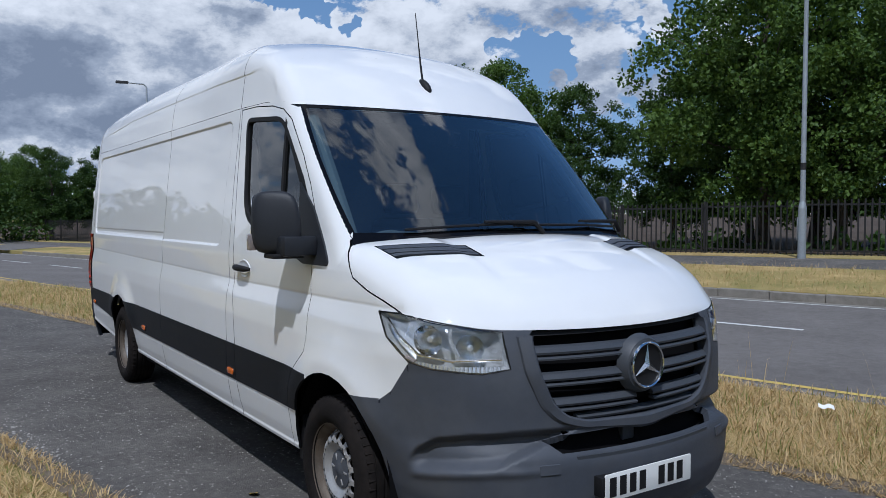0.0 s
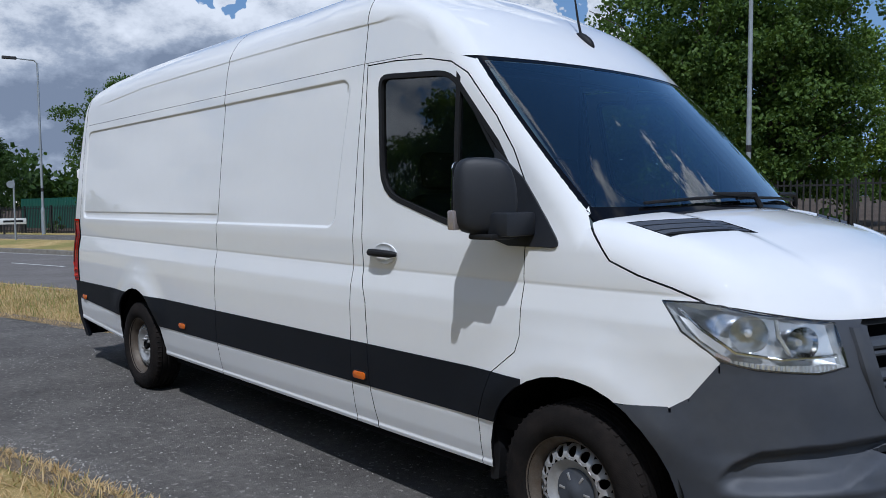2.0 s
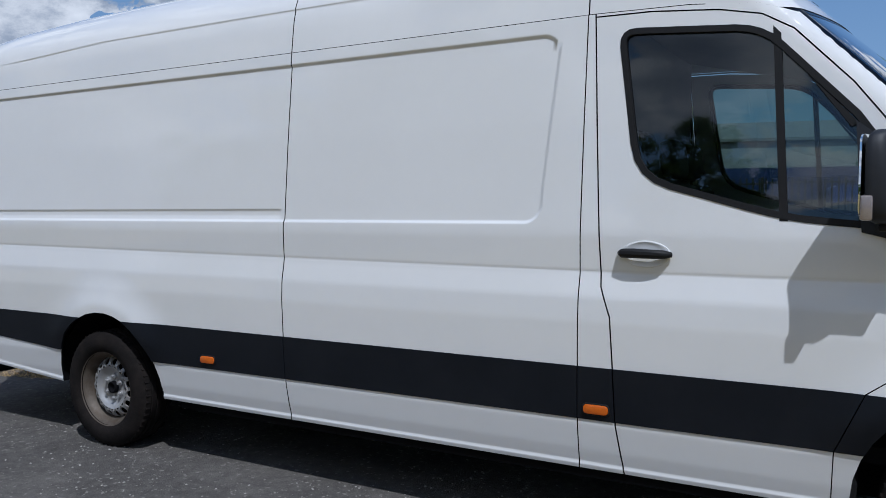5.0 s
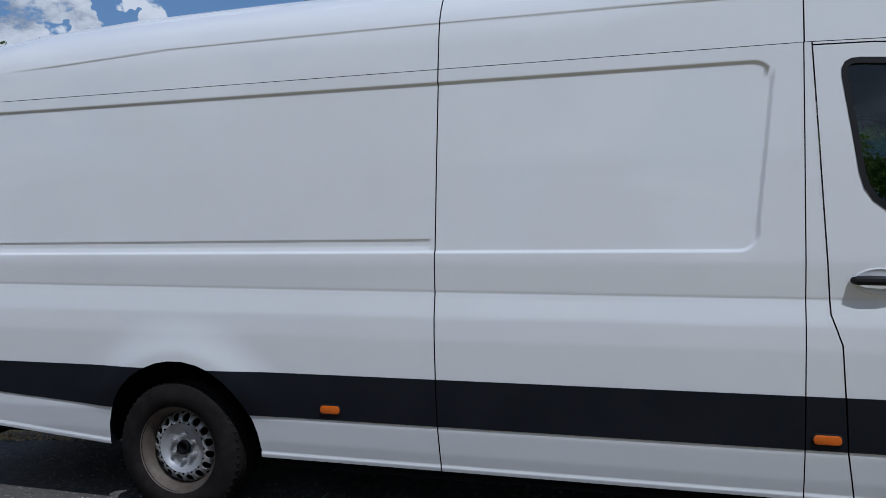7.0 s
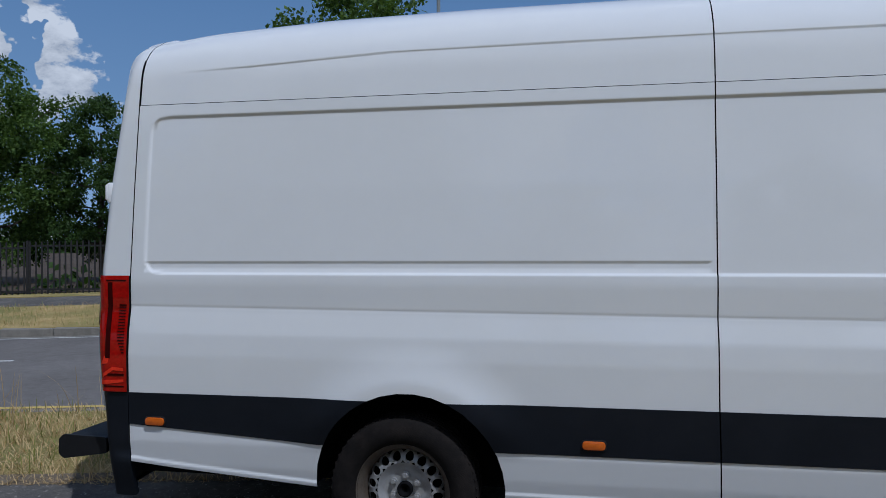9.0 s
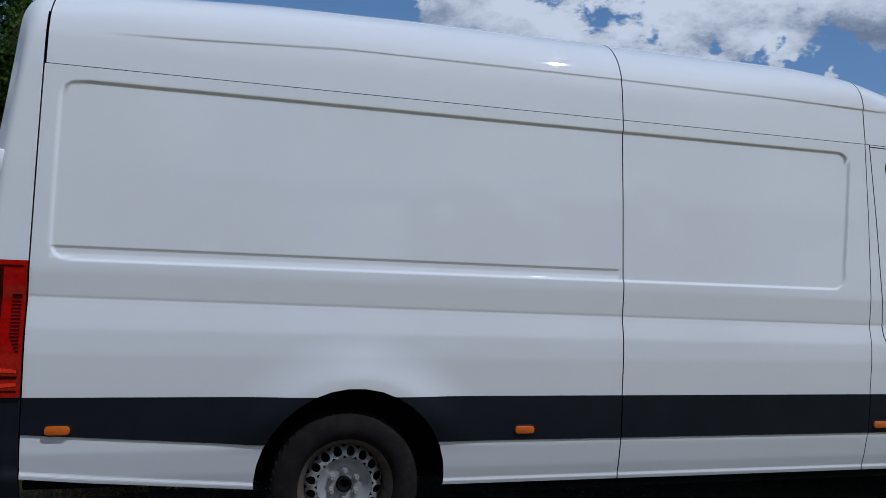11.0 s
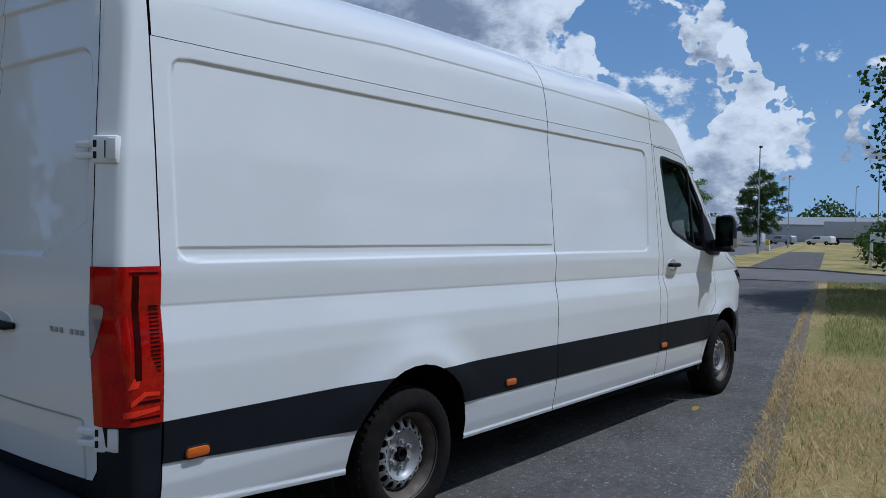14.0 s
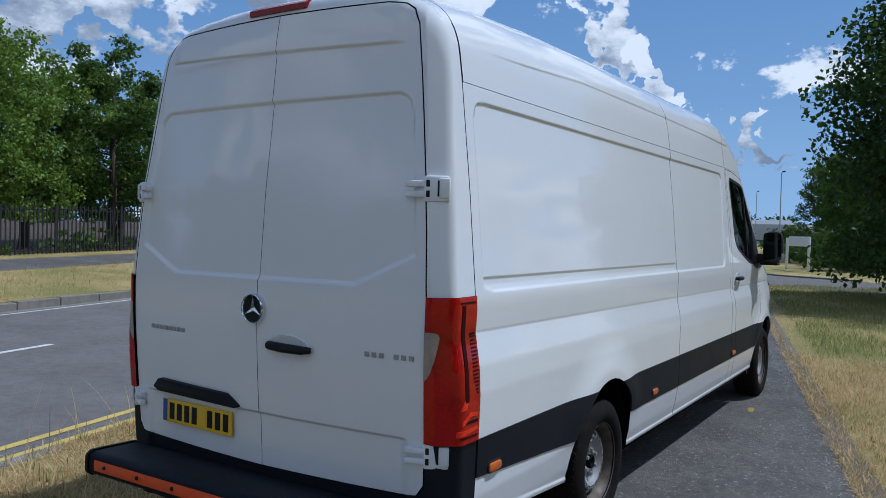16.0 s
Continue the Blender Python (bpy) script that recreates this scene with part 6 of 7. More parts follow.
GRASS = ground_material("dry_grass", [(0.22, 0.155, 0.06), (0.43, 0.31, 0.13), (0.58, 0.45, 0.215)], 2.2, patch=(0.21, 0.20, 0.065), bump=1.0, bump_scale=45)
# FIELD is far darker than dry ground: shade under the trees is in its tones
FIELD = ground_material("shaded_field", [(0.05, 0.037, 0.028), (0.08, 0.06, 0.045), (0.11, 0.085, 0.064)], 0.3)
ASPHALT = ground_material("footway_asphalt", [(0.060, 0.056, 0.052), (0.118, 0.109, 0.100), (0.200, 0.185, 0.168)], 1.3, bump=0.7, bump_scale=110, rough=0.9, speck=(0.30, 0.28, 0.255), speck_scale=27, speck_cut=0.63)
ROAD = ground_material("road_asphalt", [(0.112, 0.101, 0.093), (0.156, 0.143, 0.132), (0.210, 0.193, 0.180)], 0.7, bump=0.35, bump_scale=120, rough=0.85)
KERB = material("concrete_kerb", (0.22, 0.20, 0.17), 0.9, vary=0.25, scale=6, bump=0.5, bump_scale=60, dirt=(0.10, 0.09, 0.07), dirt_scale=5, dirt_amount=0.6)
WHITE_LINE = material("white_road_paint", (0.62, 0.61, 0.58), 0.8, vary=0.15, scale=12, dirt=(0.2, 0.2, 0.19), dirt_scale=9, dirt_amount=0.5)
YELLOW_LINE = material("yellow_road_paint", (0.58, 0.42, 0.10), 0.8, vary=0.15, scale=12, dirt=(0.25, 0.2, 0.1), dirt_scale=9, dirt_amount=0.6)

US = spread((-1500, -300, 300), (-300, -60, 40), (-60, 60, 1.0), (60, 300, 40), (300, 1500, 300))
VS = [-1500, -300, -60, -20, -10, -6, -4, -3, PATH[0] - 0.02, PATH[0], PATH[0] + 0.01, -1, PATH[1] - 0.01, PATH[1], 0.8, 1.5, 2.2, 2.8, KERB_NEAR - 0.02, KERB_NEAR + 0.01, 5, 7,
      KERB_FAR + 0.13, KERB_FAR + 0.16, 10.5, 11.7, FAR_PATH[0] - 0.01, FAR_PATH[0] + 0.01, 14, FAR_PATH[1] - 0.01, FAR_PATH[1] + 0.01, 16, 18, 25, 40, 80, 300, 1500]
sheet("ground", US, VS, land_z, GRASS, "sun-dried straw-coloured verge grass with green patches")
UR = spread((-320, -60, 20), (-60, 60, 2.0), (60, 320, 20))
sheet("road", UR, list(np.linspace(KERB_NEAR - 0.02, KERB_FAR + 0.02, 12)), lambda u, v: lift(u, v) - 0.06, ROAD, "worn grey asphalt carriageway with faded markings", "road")
sheet("pavement", spread((-60, 60, 1.0), (60, 75, 5)), list(np.linspace(PATH[0], PATH[1], 7)), lambda u, v: lift(u, v), ASPHALT, "dark patched asphalt footway scattered with light chips", "pavement")
sheet("far_pavement", UR, list(np.linspace(*FAR_PATH, 5)), lambda u, v: lift(u, v) + 0.06, ASPHALT, "dark asphalt footway across the road", "pavement")


# road edges and markings ---------------------------------------------------------------
def strip_mesh(u0, u1, v0, v1, zf, lift_by, step=0.7):
    bm = bmesh.new()
    n = max(1, int((u1 - u0) / step))
    rows = []
    for i in range(n + 1):
        u = u0 + (u1 - u0) * i / n
        rows.append([bm.verts.new((*uv(u, v), zf(u, v) + lift_by)) for v in (v0, v1)])
    for a, b in zip(rows, rows[1:]):
        bm.faces.new((a[0], b[0], b[1], a[1]))
    return bm


def road_z(u, v):
    return float(lift(u, v)) - 0.06


markings = thing("road_markings", "worn white and yellow road markings", "marking", kind="structure")
for k in range(-12, 14):
    u0 = 0.5 + 4.5 * k
    part("centre_dash", strip_mesh(u0, u0 + 2.8, 6.55, 6.65, road_z, 0.005), WHITE_LINE, markings)
for v, w, far in ((3.10, 0.085, 0), (3.33, 0.085, 0), (KERB_FAR - 0.30, 0.07, 1)):
    part("yellow_line", strip_mesh(-55, 60, v, v + w, road_z, 0.005, 1.5), WHITE_LINE if far else YELLOW_LINE, markings)
part("channel", strip_mesh(-55, 60, KERB_FAR - 0.16, KERB_FAR, road_z, 0.004, 1.5), KERB, markings, "pale concrete channel")


def kerb_line(name, v0, v1, top, u0, u1, face):
    k = thing(name, "weathered grey concrete kerb stones beside the road", "kerb", kind="structure")
    for i in range(int((u1 - u0) / 0.915)):
        a = u0 + i * 0.915
        bm = bmesh.new()
        jz = 0.006 * math.sin(i * 2.1) + 0.004 * math.sin(i * 5.3)
        z = float(lift(a + 0.45, v0))
        t = bmesh.new()
        bmesh.ops.create_cube(t, size=1.0)
        bmesh.ops.transform(t, matrix=Matrix.Translation((0, 0, 0)) @ Matrix.Diagonal((0.905, v1 - v0, 0.25, 1)), verts=t.verts)
        bmesh.ops.bevel(t, geom=list(t.edges), offset=0.012, segments=1, affect="EDGES")
        x, y = uv(a + 0.45, (v0 + v1) / 2)
        join(bm, t, Matrix.Translation((x, y, z + top - 0.125 + jz)) @ Matrix.Rotation(TH, 4, "Z"))
        part("kerb_stone", bm, KERB, k, smooth=False)
    return k


kerb_line("kerb_far", KERB_FAR, KERB_FAR + 0.14, 0.085, -33, 40, -1)
kerb_line("kerb_near", KERB_NEAR - 0.15, KERB_NEAR - 0.02, 0.012, -24, 21, 1)
# side roads
bm = bmesh.new()
poly = [(24.6, 2.9), (24.2, 0.6), (24.0, -2.3), (22.6, -3.6), (21.0, -5.4), (19.6, -9), (17.5, -20), (10, -60), (24, -60), (25.5, -20), (27.3, -9), (28.4, -6.4), (30.5, -4.0), (32.8, -2.4), (33.2, 0.6), (33.6, 2.9)]
bm.faces.new([bm.verts.new((*uv(u, v), float(lift(u, v)) + 0.018)) for u, v in poly])
bmesh.ops.triangulate(bm, faces=bm.faces)
tagged(part("side_road", bm, ROAD, smooth=False), "grey asphalt side road crossing the footway", "road", kind="structure")
kerb = thing("kerb_side_road", "pale kerb along the side road", "kerb", kind="structure")
edge = [(28.4, -6.4), (30.5, -4.0), (32.8, -2.4), (33.2, 0.6), (33.6, 2.9)]
for p, q in zip(edge, edge[1:]):
    a, b = Vector((*uv(*p), 0.01)), Vector((*uv(*q), 0.01))
    bm = bmesh.new()
    m = Matrix.Translation((a + b) / 2) @ Matrix.Rotation(math.atan2(b.y - a.y, b.x - a.x), 4, "Z")
    box(bm, -(b - a).length / 2, (b - a).length / 2, -0.07, 0.07, -0.1, 0.07, 0.01, m)
    part("kerb_stone", bm, KERB, kerb)
bm = bmesh.new()
bm.faces.new([bm.verts.new((*uv(u, v), float(lift(u, v)) + 0.095)) for u, v in ((-46, 9.5), (-35, 9.5), (-36.5, 12), (-38, 40), (-45, 40), (-45, 12))])
tagged(part("side_road_far", bm, ROAD, smooth=False), "grey asphalt side road among trees", "road", kind="structure")

# ---------------------------------------------------------------- trees
BARK = material("bark", (0.075, 0.06, 0.045), 0.95, vary=0.35, scale=9, bump=0.8, bump_scale=40)


def leaf_material(name, base, light, through=(0.13, 0.21, 0.014)):
    m = bpy.data.materials.new(name)
    m.use_nodes = True
    k = Nodes(m.node_tree)
    co = k.n("ShaderNodeTexCoord").outputs["Object"]
    rnd = k.n("ShaderNodeNewGeometry").outputs["Random Per Island"]
    f = k.math("ADD", k.math("MULTIPLY", rnd, 0.6), k.math("MULTIPLY", k.noise(co, 0.8, 3), 0.5))
    col = k.mix(k.ramp(f, (0.2, 0.0), (0.9, 1.0)), base, light)
    d = k.n("ShaderNodeBsdfPrincipled", Roughness=0.55)
    d.inputs["Specular IOR Level"].default_value = 0.25
    k.put(d.inputs["Base Color"], col)
    t = k.n("ShaderNodeBsdfTranslucent")
    k.put(t.inputs["Color"], k.mix(0.5, col, through))
    mx = k.n("ShaderNodeMixShader")
    k.put(mx.inputs[0], 0.34)
    k.t.links.new(d.outputs[0], mx.inputs[1]), k.t.links.new(t.outputs[0], mx.inputs[2])
    out = k.n("ShaderNodeOutputMaterial")
    k.t.links.new(mx.outputs[0], out.inputs[0])
    return m


LEAF_DARK = leaf_material("leaves_dark", (0.016, 0.038, 0.011), (0.064, 0.115, 0.026))
LEAF_MID = leaf_material("leaves_mid", (0.027, 0.062, 0.013), (0.118, 0.190, 0.036))
LEAF_LIGHT = leaf_material("leaves_light", (0.09, 0.16, 0.022), (0.26, 0.36, 0.06))


def leaf_cloud(centres, per, spread_r, size, rng):
    """Many bent leaf blades round the given twig ends, as one mesh."""
    n = len(centres) * per
    c = np.repeat(np.array(centres), per, axis=0)
    off = rng.normal(size=(n, 3))
    off *= (spread_r * rng.random((n, 1)) ** 0.5) / np.maximum(np.linalg.norm(off, axis=1, keepdims=True), 1e-6)
    off[:, 2] *= 0.75
    p = c + off
    d = rng.normal(size=(n, 3)) + np.array([0, 0, -0.25])
    d /= np.linalg.norm(d, axis=1, keepdims=True)
    e = np.cross(d, rng.normal(size=(n, 3)))
    e /= np.linalg.norm(e, axis=1, keepdims=True)
    nn = np.cross(d, e)
    L = size * (0.7 + 0.7 * rng.random((n, 1)))
    wd = L * 0.36
    quad = np.stack([p, p + d * L * 0.5 + e * wd + nn * L * 0.10, p + d * L, p + d * L * 0.5 - e * wd + nn * L * 0.10], axis=1).reshape(-1, 3)
    faces = np.arange(n * 4).reshape(-1, 4)
    me = bpy.data.meshes.new("crown")
    me.from_pydata(quad.tolist(), [], faces.tolist())
    return me


def build_tree(seed, height, radius, low, mat, label, clumps=150, per=85, leaf=0.17, narrow=1.0, lean=0.0, uneven=1.0, cone=0.0):
    """Tapered trunk, limbs, and a crown of leaf clumps with gaps."""
    rng = np.random.default_rng(seed)
    tree = thing("tree", label, "tree", group="roadside trees")
    bm = bmesh.new()
    top = height * 0.82
    spine = [Vector((lean * (i / 6) ** 2 + 0.10 * math.sin(i * 1.7 + seed), 0.10 * math.cos(i * 1.3 + seed), top * i / 6)) for i in range(7)]
    r0 = 0.022 * height
    tube(bm, spine, [r0 * (1.25 if i == 0 else 1 - 0.13 * i) for i in range(7)], 9)
    ends = []
    limbs = 16
    for i in range(limbs):
        f = 0.22 + 0.74 * i / limbs
        b = spine[int(f * 6)].lerp(spine[min(6, int(f * 6) + 1)], f * 6 % 1)
        a = i * 2.4 + rng.random() * 0.8
        zf = b.z / height
        reach = radius * (0.55 + 0.5 * math.sin(math.pi * min(1, max(0.05, (zf - 0.05) / 0.95)))) * (0.75 + 0.4 * rng.random()) * (0.75 + 0.25 * uneven) * (1 - cone * zf)
        tip = b + Vector((math.cos(a) * reach, math.sin(a) * reach, 0.25 * reach + 0.3 * rng.random()))
        mid = b.lerp(tip, 0.5) + Vector((0, 0, -0.10 * reach))
        tube(bm, [b, mid, tip], [r0 * 0.42 * (1.1 - f), r0 * 0.28 * (1.1 - f), 0.012], 6)
        for g in (0.45, 0.7, 1.0):
            ends.append(b.lerp(tip, g))
    part("trunk", bm, BARK, tree, "grey-brown trunk and limbs")
    cents = []
    while len(cents) < clumps:
        if rng.random() < 0.45 and ends:
            e = ends[int(rng.random() * len(ends))]
            q = np.array(e) + rng.normal(size=3) * 0.45
        else:
            th, ph = rng.random() * 2 * math.pi, rng.random()
            zz = low + (height - low) * ph
            prof = math.sin(math.pi * min(1, 0.10 + 0.90 * ph)) ** 0.55 if ph > 0.4 else (0.72 + 0.28 * ph / 0.4)
            wob = 1 + uneven * (0.25 * math.sin(3 * th + seed) + 0.15 * math.sin(5 * th + 7 * ph + seed))
            rr = radius * narrow * prof * wob * (0.55 + 0.45 * rng.random() ** 0.5) * (1 - cone * ph)
            q = np.array([rr * math.cos(th) + lean * ph, rr * math.sin(th), zz])
        if q[2] > low * 0.9:
            cents.append(q)
    me = leaf_cloud(cents, per, 0.62 * radius / 3.2, leaf, rng)
    me.materials.append(mat)
    crown = new("crown", me)
    crown.parent = tree
    tagged(crown, "leafy green crown")
    return tree


def plant(tree, u, v, turn, scale=1.0, label=""):
    x, y = uv(u, v)
    z = float(lift(u, v)) + 0.05
    ob = copy_thing(tree, Matrix.Translation((x, y, z)) @ Matrix.Rotation(turn, 4, "Z"))
    ob.scale = (scale, scale, scale)
    if label:
        tagged(ob, label)
    return ob


T_DENSE = build_tree(3, 9.6, 3.3, 1.1, LEAF_MID, "broad dark green broadleaf tree behind the railings", 250, 135, 0.145)
T_TALL = build_tree(8, 9.0, 2.6, 1.2, LEAF_DARK, "tall dark green broadleaf tree behind the railings", 190, 130, 0.145)
T_SLIM = build_tree(15, 7.6, 2.1, 1.3, LEAF_MID, "young green tree with an open crown", 120, 120, 0.135)
T_LIGHT = build_tree(21, 8.2, 2.8, 1.4, LEAF_LIGHT, "light green tree with an uneven crown", 165, 125, 0.145)
T_HANG = build_tree(30, 8.6, 4.5, 0.7, LEAF_DARK, "large dark lime tree with low hanging branches on the grass", 380, 200, 0.125, uneven=0.35, cone=0.5)
ROWS_FAR = [(-1.7, 18.6, 0, 0.90, 0), (-1.0, 20.6, 2, 0.92, 1), (0.2, 18.8, 3, 0.76, 0), (1.8, 22.0, 1, 0.72, 3),
            (-6.0, 21.5, 2, 0.64, 1), (-4.2, 24, 0, 0.72, 0), (-10.8, 23, 1, 0.70, 1), (-14.5, 22.5, 2, 0.80, 0), (-18.0, 21, 3, 0.74, 1), (-20.5, 18.8, 0, 0.70, 3), (-24, 20.5, 1, 0.78, 1), (-27.5, 19, 2, 0.72, 0), (-30.5, 20, 3, 0.80, 1),
            (-33.5, 21, 4, 0.85, 0), (-49, 17, 0, 0.68, 1), (-53, 14, 1, 0.64, 0), (-50, 21, 5, 0.72, 1), (-58, 19, 2, 0.72, 0), (-57, 10, 3, 0.62, 1), (-63, 5, 4, 0.72, 0), (-66, 12, 1, 0.85, 1), (-68, -1, 2, 0.75, 0), (-72, 6, 3, 0.8, 1),
            (12.0, 18.6, 0, 0.82, 3), (14.8, 19.8, 1, 0.80, 3), (17.2, 18.4, 3, 0.94, 2), (19.5, 20.2, 2, 0.78, 3), (23, 19, 4, 0.78, 3), (27, 20, 1, 0.86, 3), (33, 19, 0, 0.9, 0)]
KINDS = (T_DENSE, T_TALL, T_SLIM, T_LIGHT)
for u, v, turn, sc, kind in ROWS_FAR:
    plant(KINDS[kind], u, v, turn * 1.1, sc)
# trees on the near grass
plant(T_HANG, 18.8, -8.5, 0.4, 1.22)
plant(T_HANG, 27.0, -15.0, 2.0, 1.05)
plant(T_HANG, -7.5, -11.0, 1.2, 0.9)
plant(T_LIGHT, -16, -13.0, 2.2, 1.0)
plant(T_TALL, 2.0, -21.0, 0.3, 0.9)
plant(T_DENSE, 8.0, -22.0, 1.3, 0.85)
plant(T_TALL, -6.0, -23.0, 2.3, 0.9)
for u, v, sc, kd in ((40, -10, 0.75, 1), (46, -13, 0.9, 1), (52, -10, 0.8, 0), (60, -11, 0.9, 0), (38, -16, 0.9, 0), (75, -11, 1.0, 1)):
    plant(KINDS[kd], u, v, u, sc)
for k in (*KINDS, T_HANG):
    # the patterns themselves stand far off among the woods
    i = (*KINDS, T_HANG).index(k)
    k.matrix_basis = Matrix.Translation((*uv(-95 - 6 * i, 20 + 5 * i), 0.5))


def hedge(name, pts, h, w, mat, label, per_m=5, seed=2):
    """A dense shrubbery along a line, one leafy mass."""
    rng = np.random.default_rng(seed)
    cents = []
    for (u0, v0), (u1, v1) in zip(pts, pts[1:]):
        L = math.hypot(u1 - u0, v1 - v0)
        for i in range(int(L * per_m)):
            f = rng.random()
            u, v = u0 + (u1 - u0) * f, v0 + (v1 - v0) * f
            hh = h * (0.75 + 0.35 * math.sin(u * 0.9 + v) * math.sin(u * 0.37))
            x, y = uv(u + rng.normal() * w * 0.4, v + rng.normal() * w * 0.4)
            cents.append((x, y, float(lift(u, v)) + hh * rng.random() ** 0.8))
    me = leaf_cloud(cents, 40, 0.7, 0.26, rng)
    me.materials.append(mat)
    return tagged(new(name, me), label, "shrubs", kind="stuff")


hedge("hedge", [(-70, 2), (-60, 5), (-54, 9), (-48, 14)], 3.9, 3.0, LEAF_DARK, "overgrown green hedge at the bend of the road", 20, 5)
hedge("shrubs", [(-34, 17.5), (-14, 17.4), (-6, 17.6), (3, 17.8)], 0.45, 0.8, LEAF_DARK, "low green weeds and shrubs behind the railings", 1.2, 6)
hedge("shrubs", [(10, 17.3), (30, 17.5), (70, 18)], 0.5, 0.8, LEAF_MID, "low green weeds and shrubs behind the railings", 1.2, 7)
hedge("shrubs", [(36, -8), (48, -7.5), (62, -7.5), (90, -8)], 2.2, 2.4, LEAF_DARK, "dense dark shrubs beside the far grass", 9, 8)
hedge("shrubs", [(-20, -24), (0, -25), (14, -26)], 3.0, 2.0, LEAF_DARK, "dense dark shrubs behind the near grass", 7, 9)


def far_wood(name, seed, ring):
    rng = np.random.default_rng(seed)
    cents = []
    for a0, a1, R, h in ring:
        for i in range(int((a1 - a0) * 9)):
            a = radians(a0 + (a1 - a0) * rng.random())
            hh = h * (0.7 + 0.3 * math.sin(a * 37) + 0.2 * math.sin(a * 91))
            rr = R * (1 + 0.08 * rng.random())
            cents.append((rr * math.cos(a), rr * math.sin(a), 1.0 + hh * rng.random()))
    me = leaf_cloud(cents, 36, 2.6, 0.95, rng)
    me.materials.append(LEAF_DARK)
    return tagged(new(name, me), "distant belt of dark green trees", "trees", kind="stuff")


far_wood("distant_wood", 4, [(-20, 200, 230, 8), (150, 215, 120, 8), (60, 130, 150, 6)])

# ---------------------------------------------------------------- railings
RAIL_PAINT = material("black_rail_paint", (0.016, 0.016, 0.017), 0.55, vary=0.25, scale=8, dirt=(0.05, 0.04, 0.03), dirt_scale=5, dirt_amount=0.4)
GALV = material("galvanised_steel", (0.36, 0.39, 0.41), 0.5, 0.45, vary=0.12, scale=4, dirt=(0.2, 0.2, 0.2), dirt_scale=3, dirt_amount=0.4)
GREEN_PAINT = material("green_fence_paint", (0.02, 0.10, 0.07), 0.5, vary=0.15, scale=3)
fence = thing("railings", "black steel vertical-bar railings along the far footway", "fence", kind="structure")
H_RAIL = 1.42
bar_me = bmesh.new()
slab(bar_me, [(-0.020, 0.04), (0.020, 0.04), (0.020, H_RAIL - 0.02), (0.0, H_RAIL + 0.015), (-0.020, H_RAIL - 0.02)], -0.008, 0.008, lambda a, b, d: Vector((a, d, b)))
bar_mesh = bpy.data.meshes.new("bar")
bar_me.to_mesh(bar_mesh)
bar_me.free()
bar_mesh.materials.append(RAIL_PAINT)
post_me = bmesh.new()
box(post_me, -0.035, 0.035, 0.012, 0.085, -0.05, H_RAIL + 0.03, 0.004)
post_mesh = bpy.data.meshes.new("post")
post_me.to_mesh(post_mesh)
post_me.free()
post_mesh.materials.append(RAIL_PAINT)


def fence_at(u):
    x, y = uv(u, FENCE_V)
    return Matrix.Translation((x, y, float(lift(u, FENCE_V)) + 0.02)) @ Matrix.Rotation(TH, 4, "Z")


for i in range(300):
    o = new("bar", bar_mesh)
    o.parent = fence
    o.matrix_basis = fence_at(-21 + i * 0.15)
for i in range(-20, 24):
    o = new("post", post_mesh)
    o.parent = fence
    o.matrix_basis = fence_at(i * 2.55 + 0.07)
rest = bmesh.new()
for u in [x for x in np.arange(-48, -21.05, 0.15)] + [x for x in np.arange(24, 58, 0.15)]:
    slab(rest, [(-0.020, 0.04), (0.020, 0.04), (0.020, H_RAIL), (-0.020, H_RAIL)], -0.008, 0.008, lambda a, b, d, m=fence_at(u): m @ Vector((a, d, b)))
tagged(part("far_bars", rest, RAIL_PAINT, fence, smooth=False), kind="stuff")
for z in (0.16, H_RAIL - 0.13):
    for i in range(-20, 23):
        a, b = fence_at(i * 2.55 + 0.07), fence_at((i + 1) * 2.55 + 0.07)
        bm = bmesh.new()
        p, q = a @ Vector((0, 0.02, z)), b @ Vector((0, 0.02, z))
        m = Matrix.Translation((p + q) / 2) @ Matrix.Rotation(math.atan2(q.y - p.y, q.x - p.x), 4, "Z")
        box(bm, -(q - p).length / 2, (q - p).length / 2, -0.008, 0.008, -0.022, 0.022, 0.0, m)
        part("rail", bm, RAIL_PAINT, fence, smooth=False)
green = thing("green_fence", "dark green steel palisade fence under the trees", "fence", kind="structure")
for i in range(120):
    bm = bmesh.new()
    u = -46 + i * 0.18
    x, y = uv(u, 21.5)
    box(bm, -0.07, 0.07, -0.01, 0.01, 0.0, 2.0, 0.0, Matrix.Translation((x, y, float(lift(u, 21.5)))) @ Matrix.Rotation(TH, 4, "Z"))
    part("pale", bm, GREEN_PAINT, green, smooth=False)
bm = bmesh.new()
box(bm, -0.45, 0.45, -0.02, 0.02, 0.9, 1.15, 0.0, Matrix.Translation((*uv(-0.8, 22.5), 0.55)) @ Matrix.Rotation(TH, 4, "Z"))
cyl(bm, (*uv(-1.1, 22.5), 0.4), (*uv(-1.1, 22.5), 1.5), 0.03)
cyl(bm, (*uv(-0.5, 22.5), 0.4), (*uv(-0.5, 22.5), 1.5), 0.03)
tagged(part("notice_board", bm, RAIL_PAINT), "dark notice board among the trees", "sign")
# field behind the railings, its dark brown holding the trees' shade
sheet("field", spread((-140, 140, 10)), [16.6, 20, 26, 34, 48, 70, 110, 220], lambda u, v: float(lift(u, v)) + 0.10 + 0.5 * min(1.0, max(0.0, (v - 22) / 26)), FIELD, "dry worn field behind the railings, coloured dark brown for tree shade", "ground")


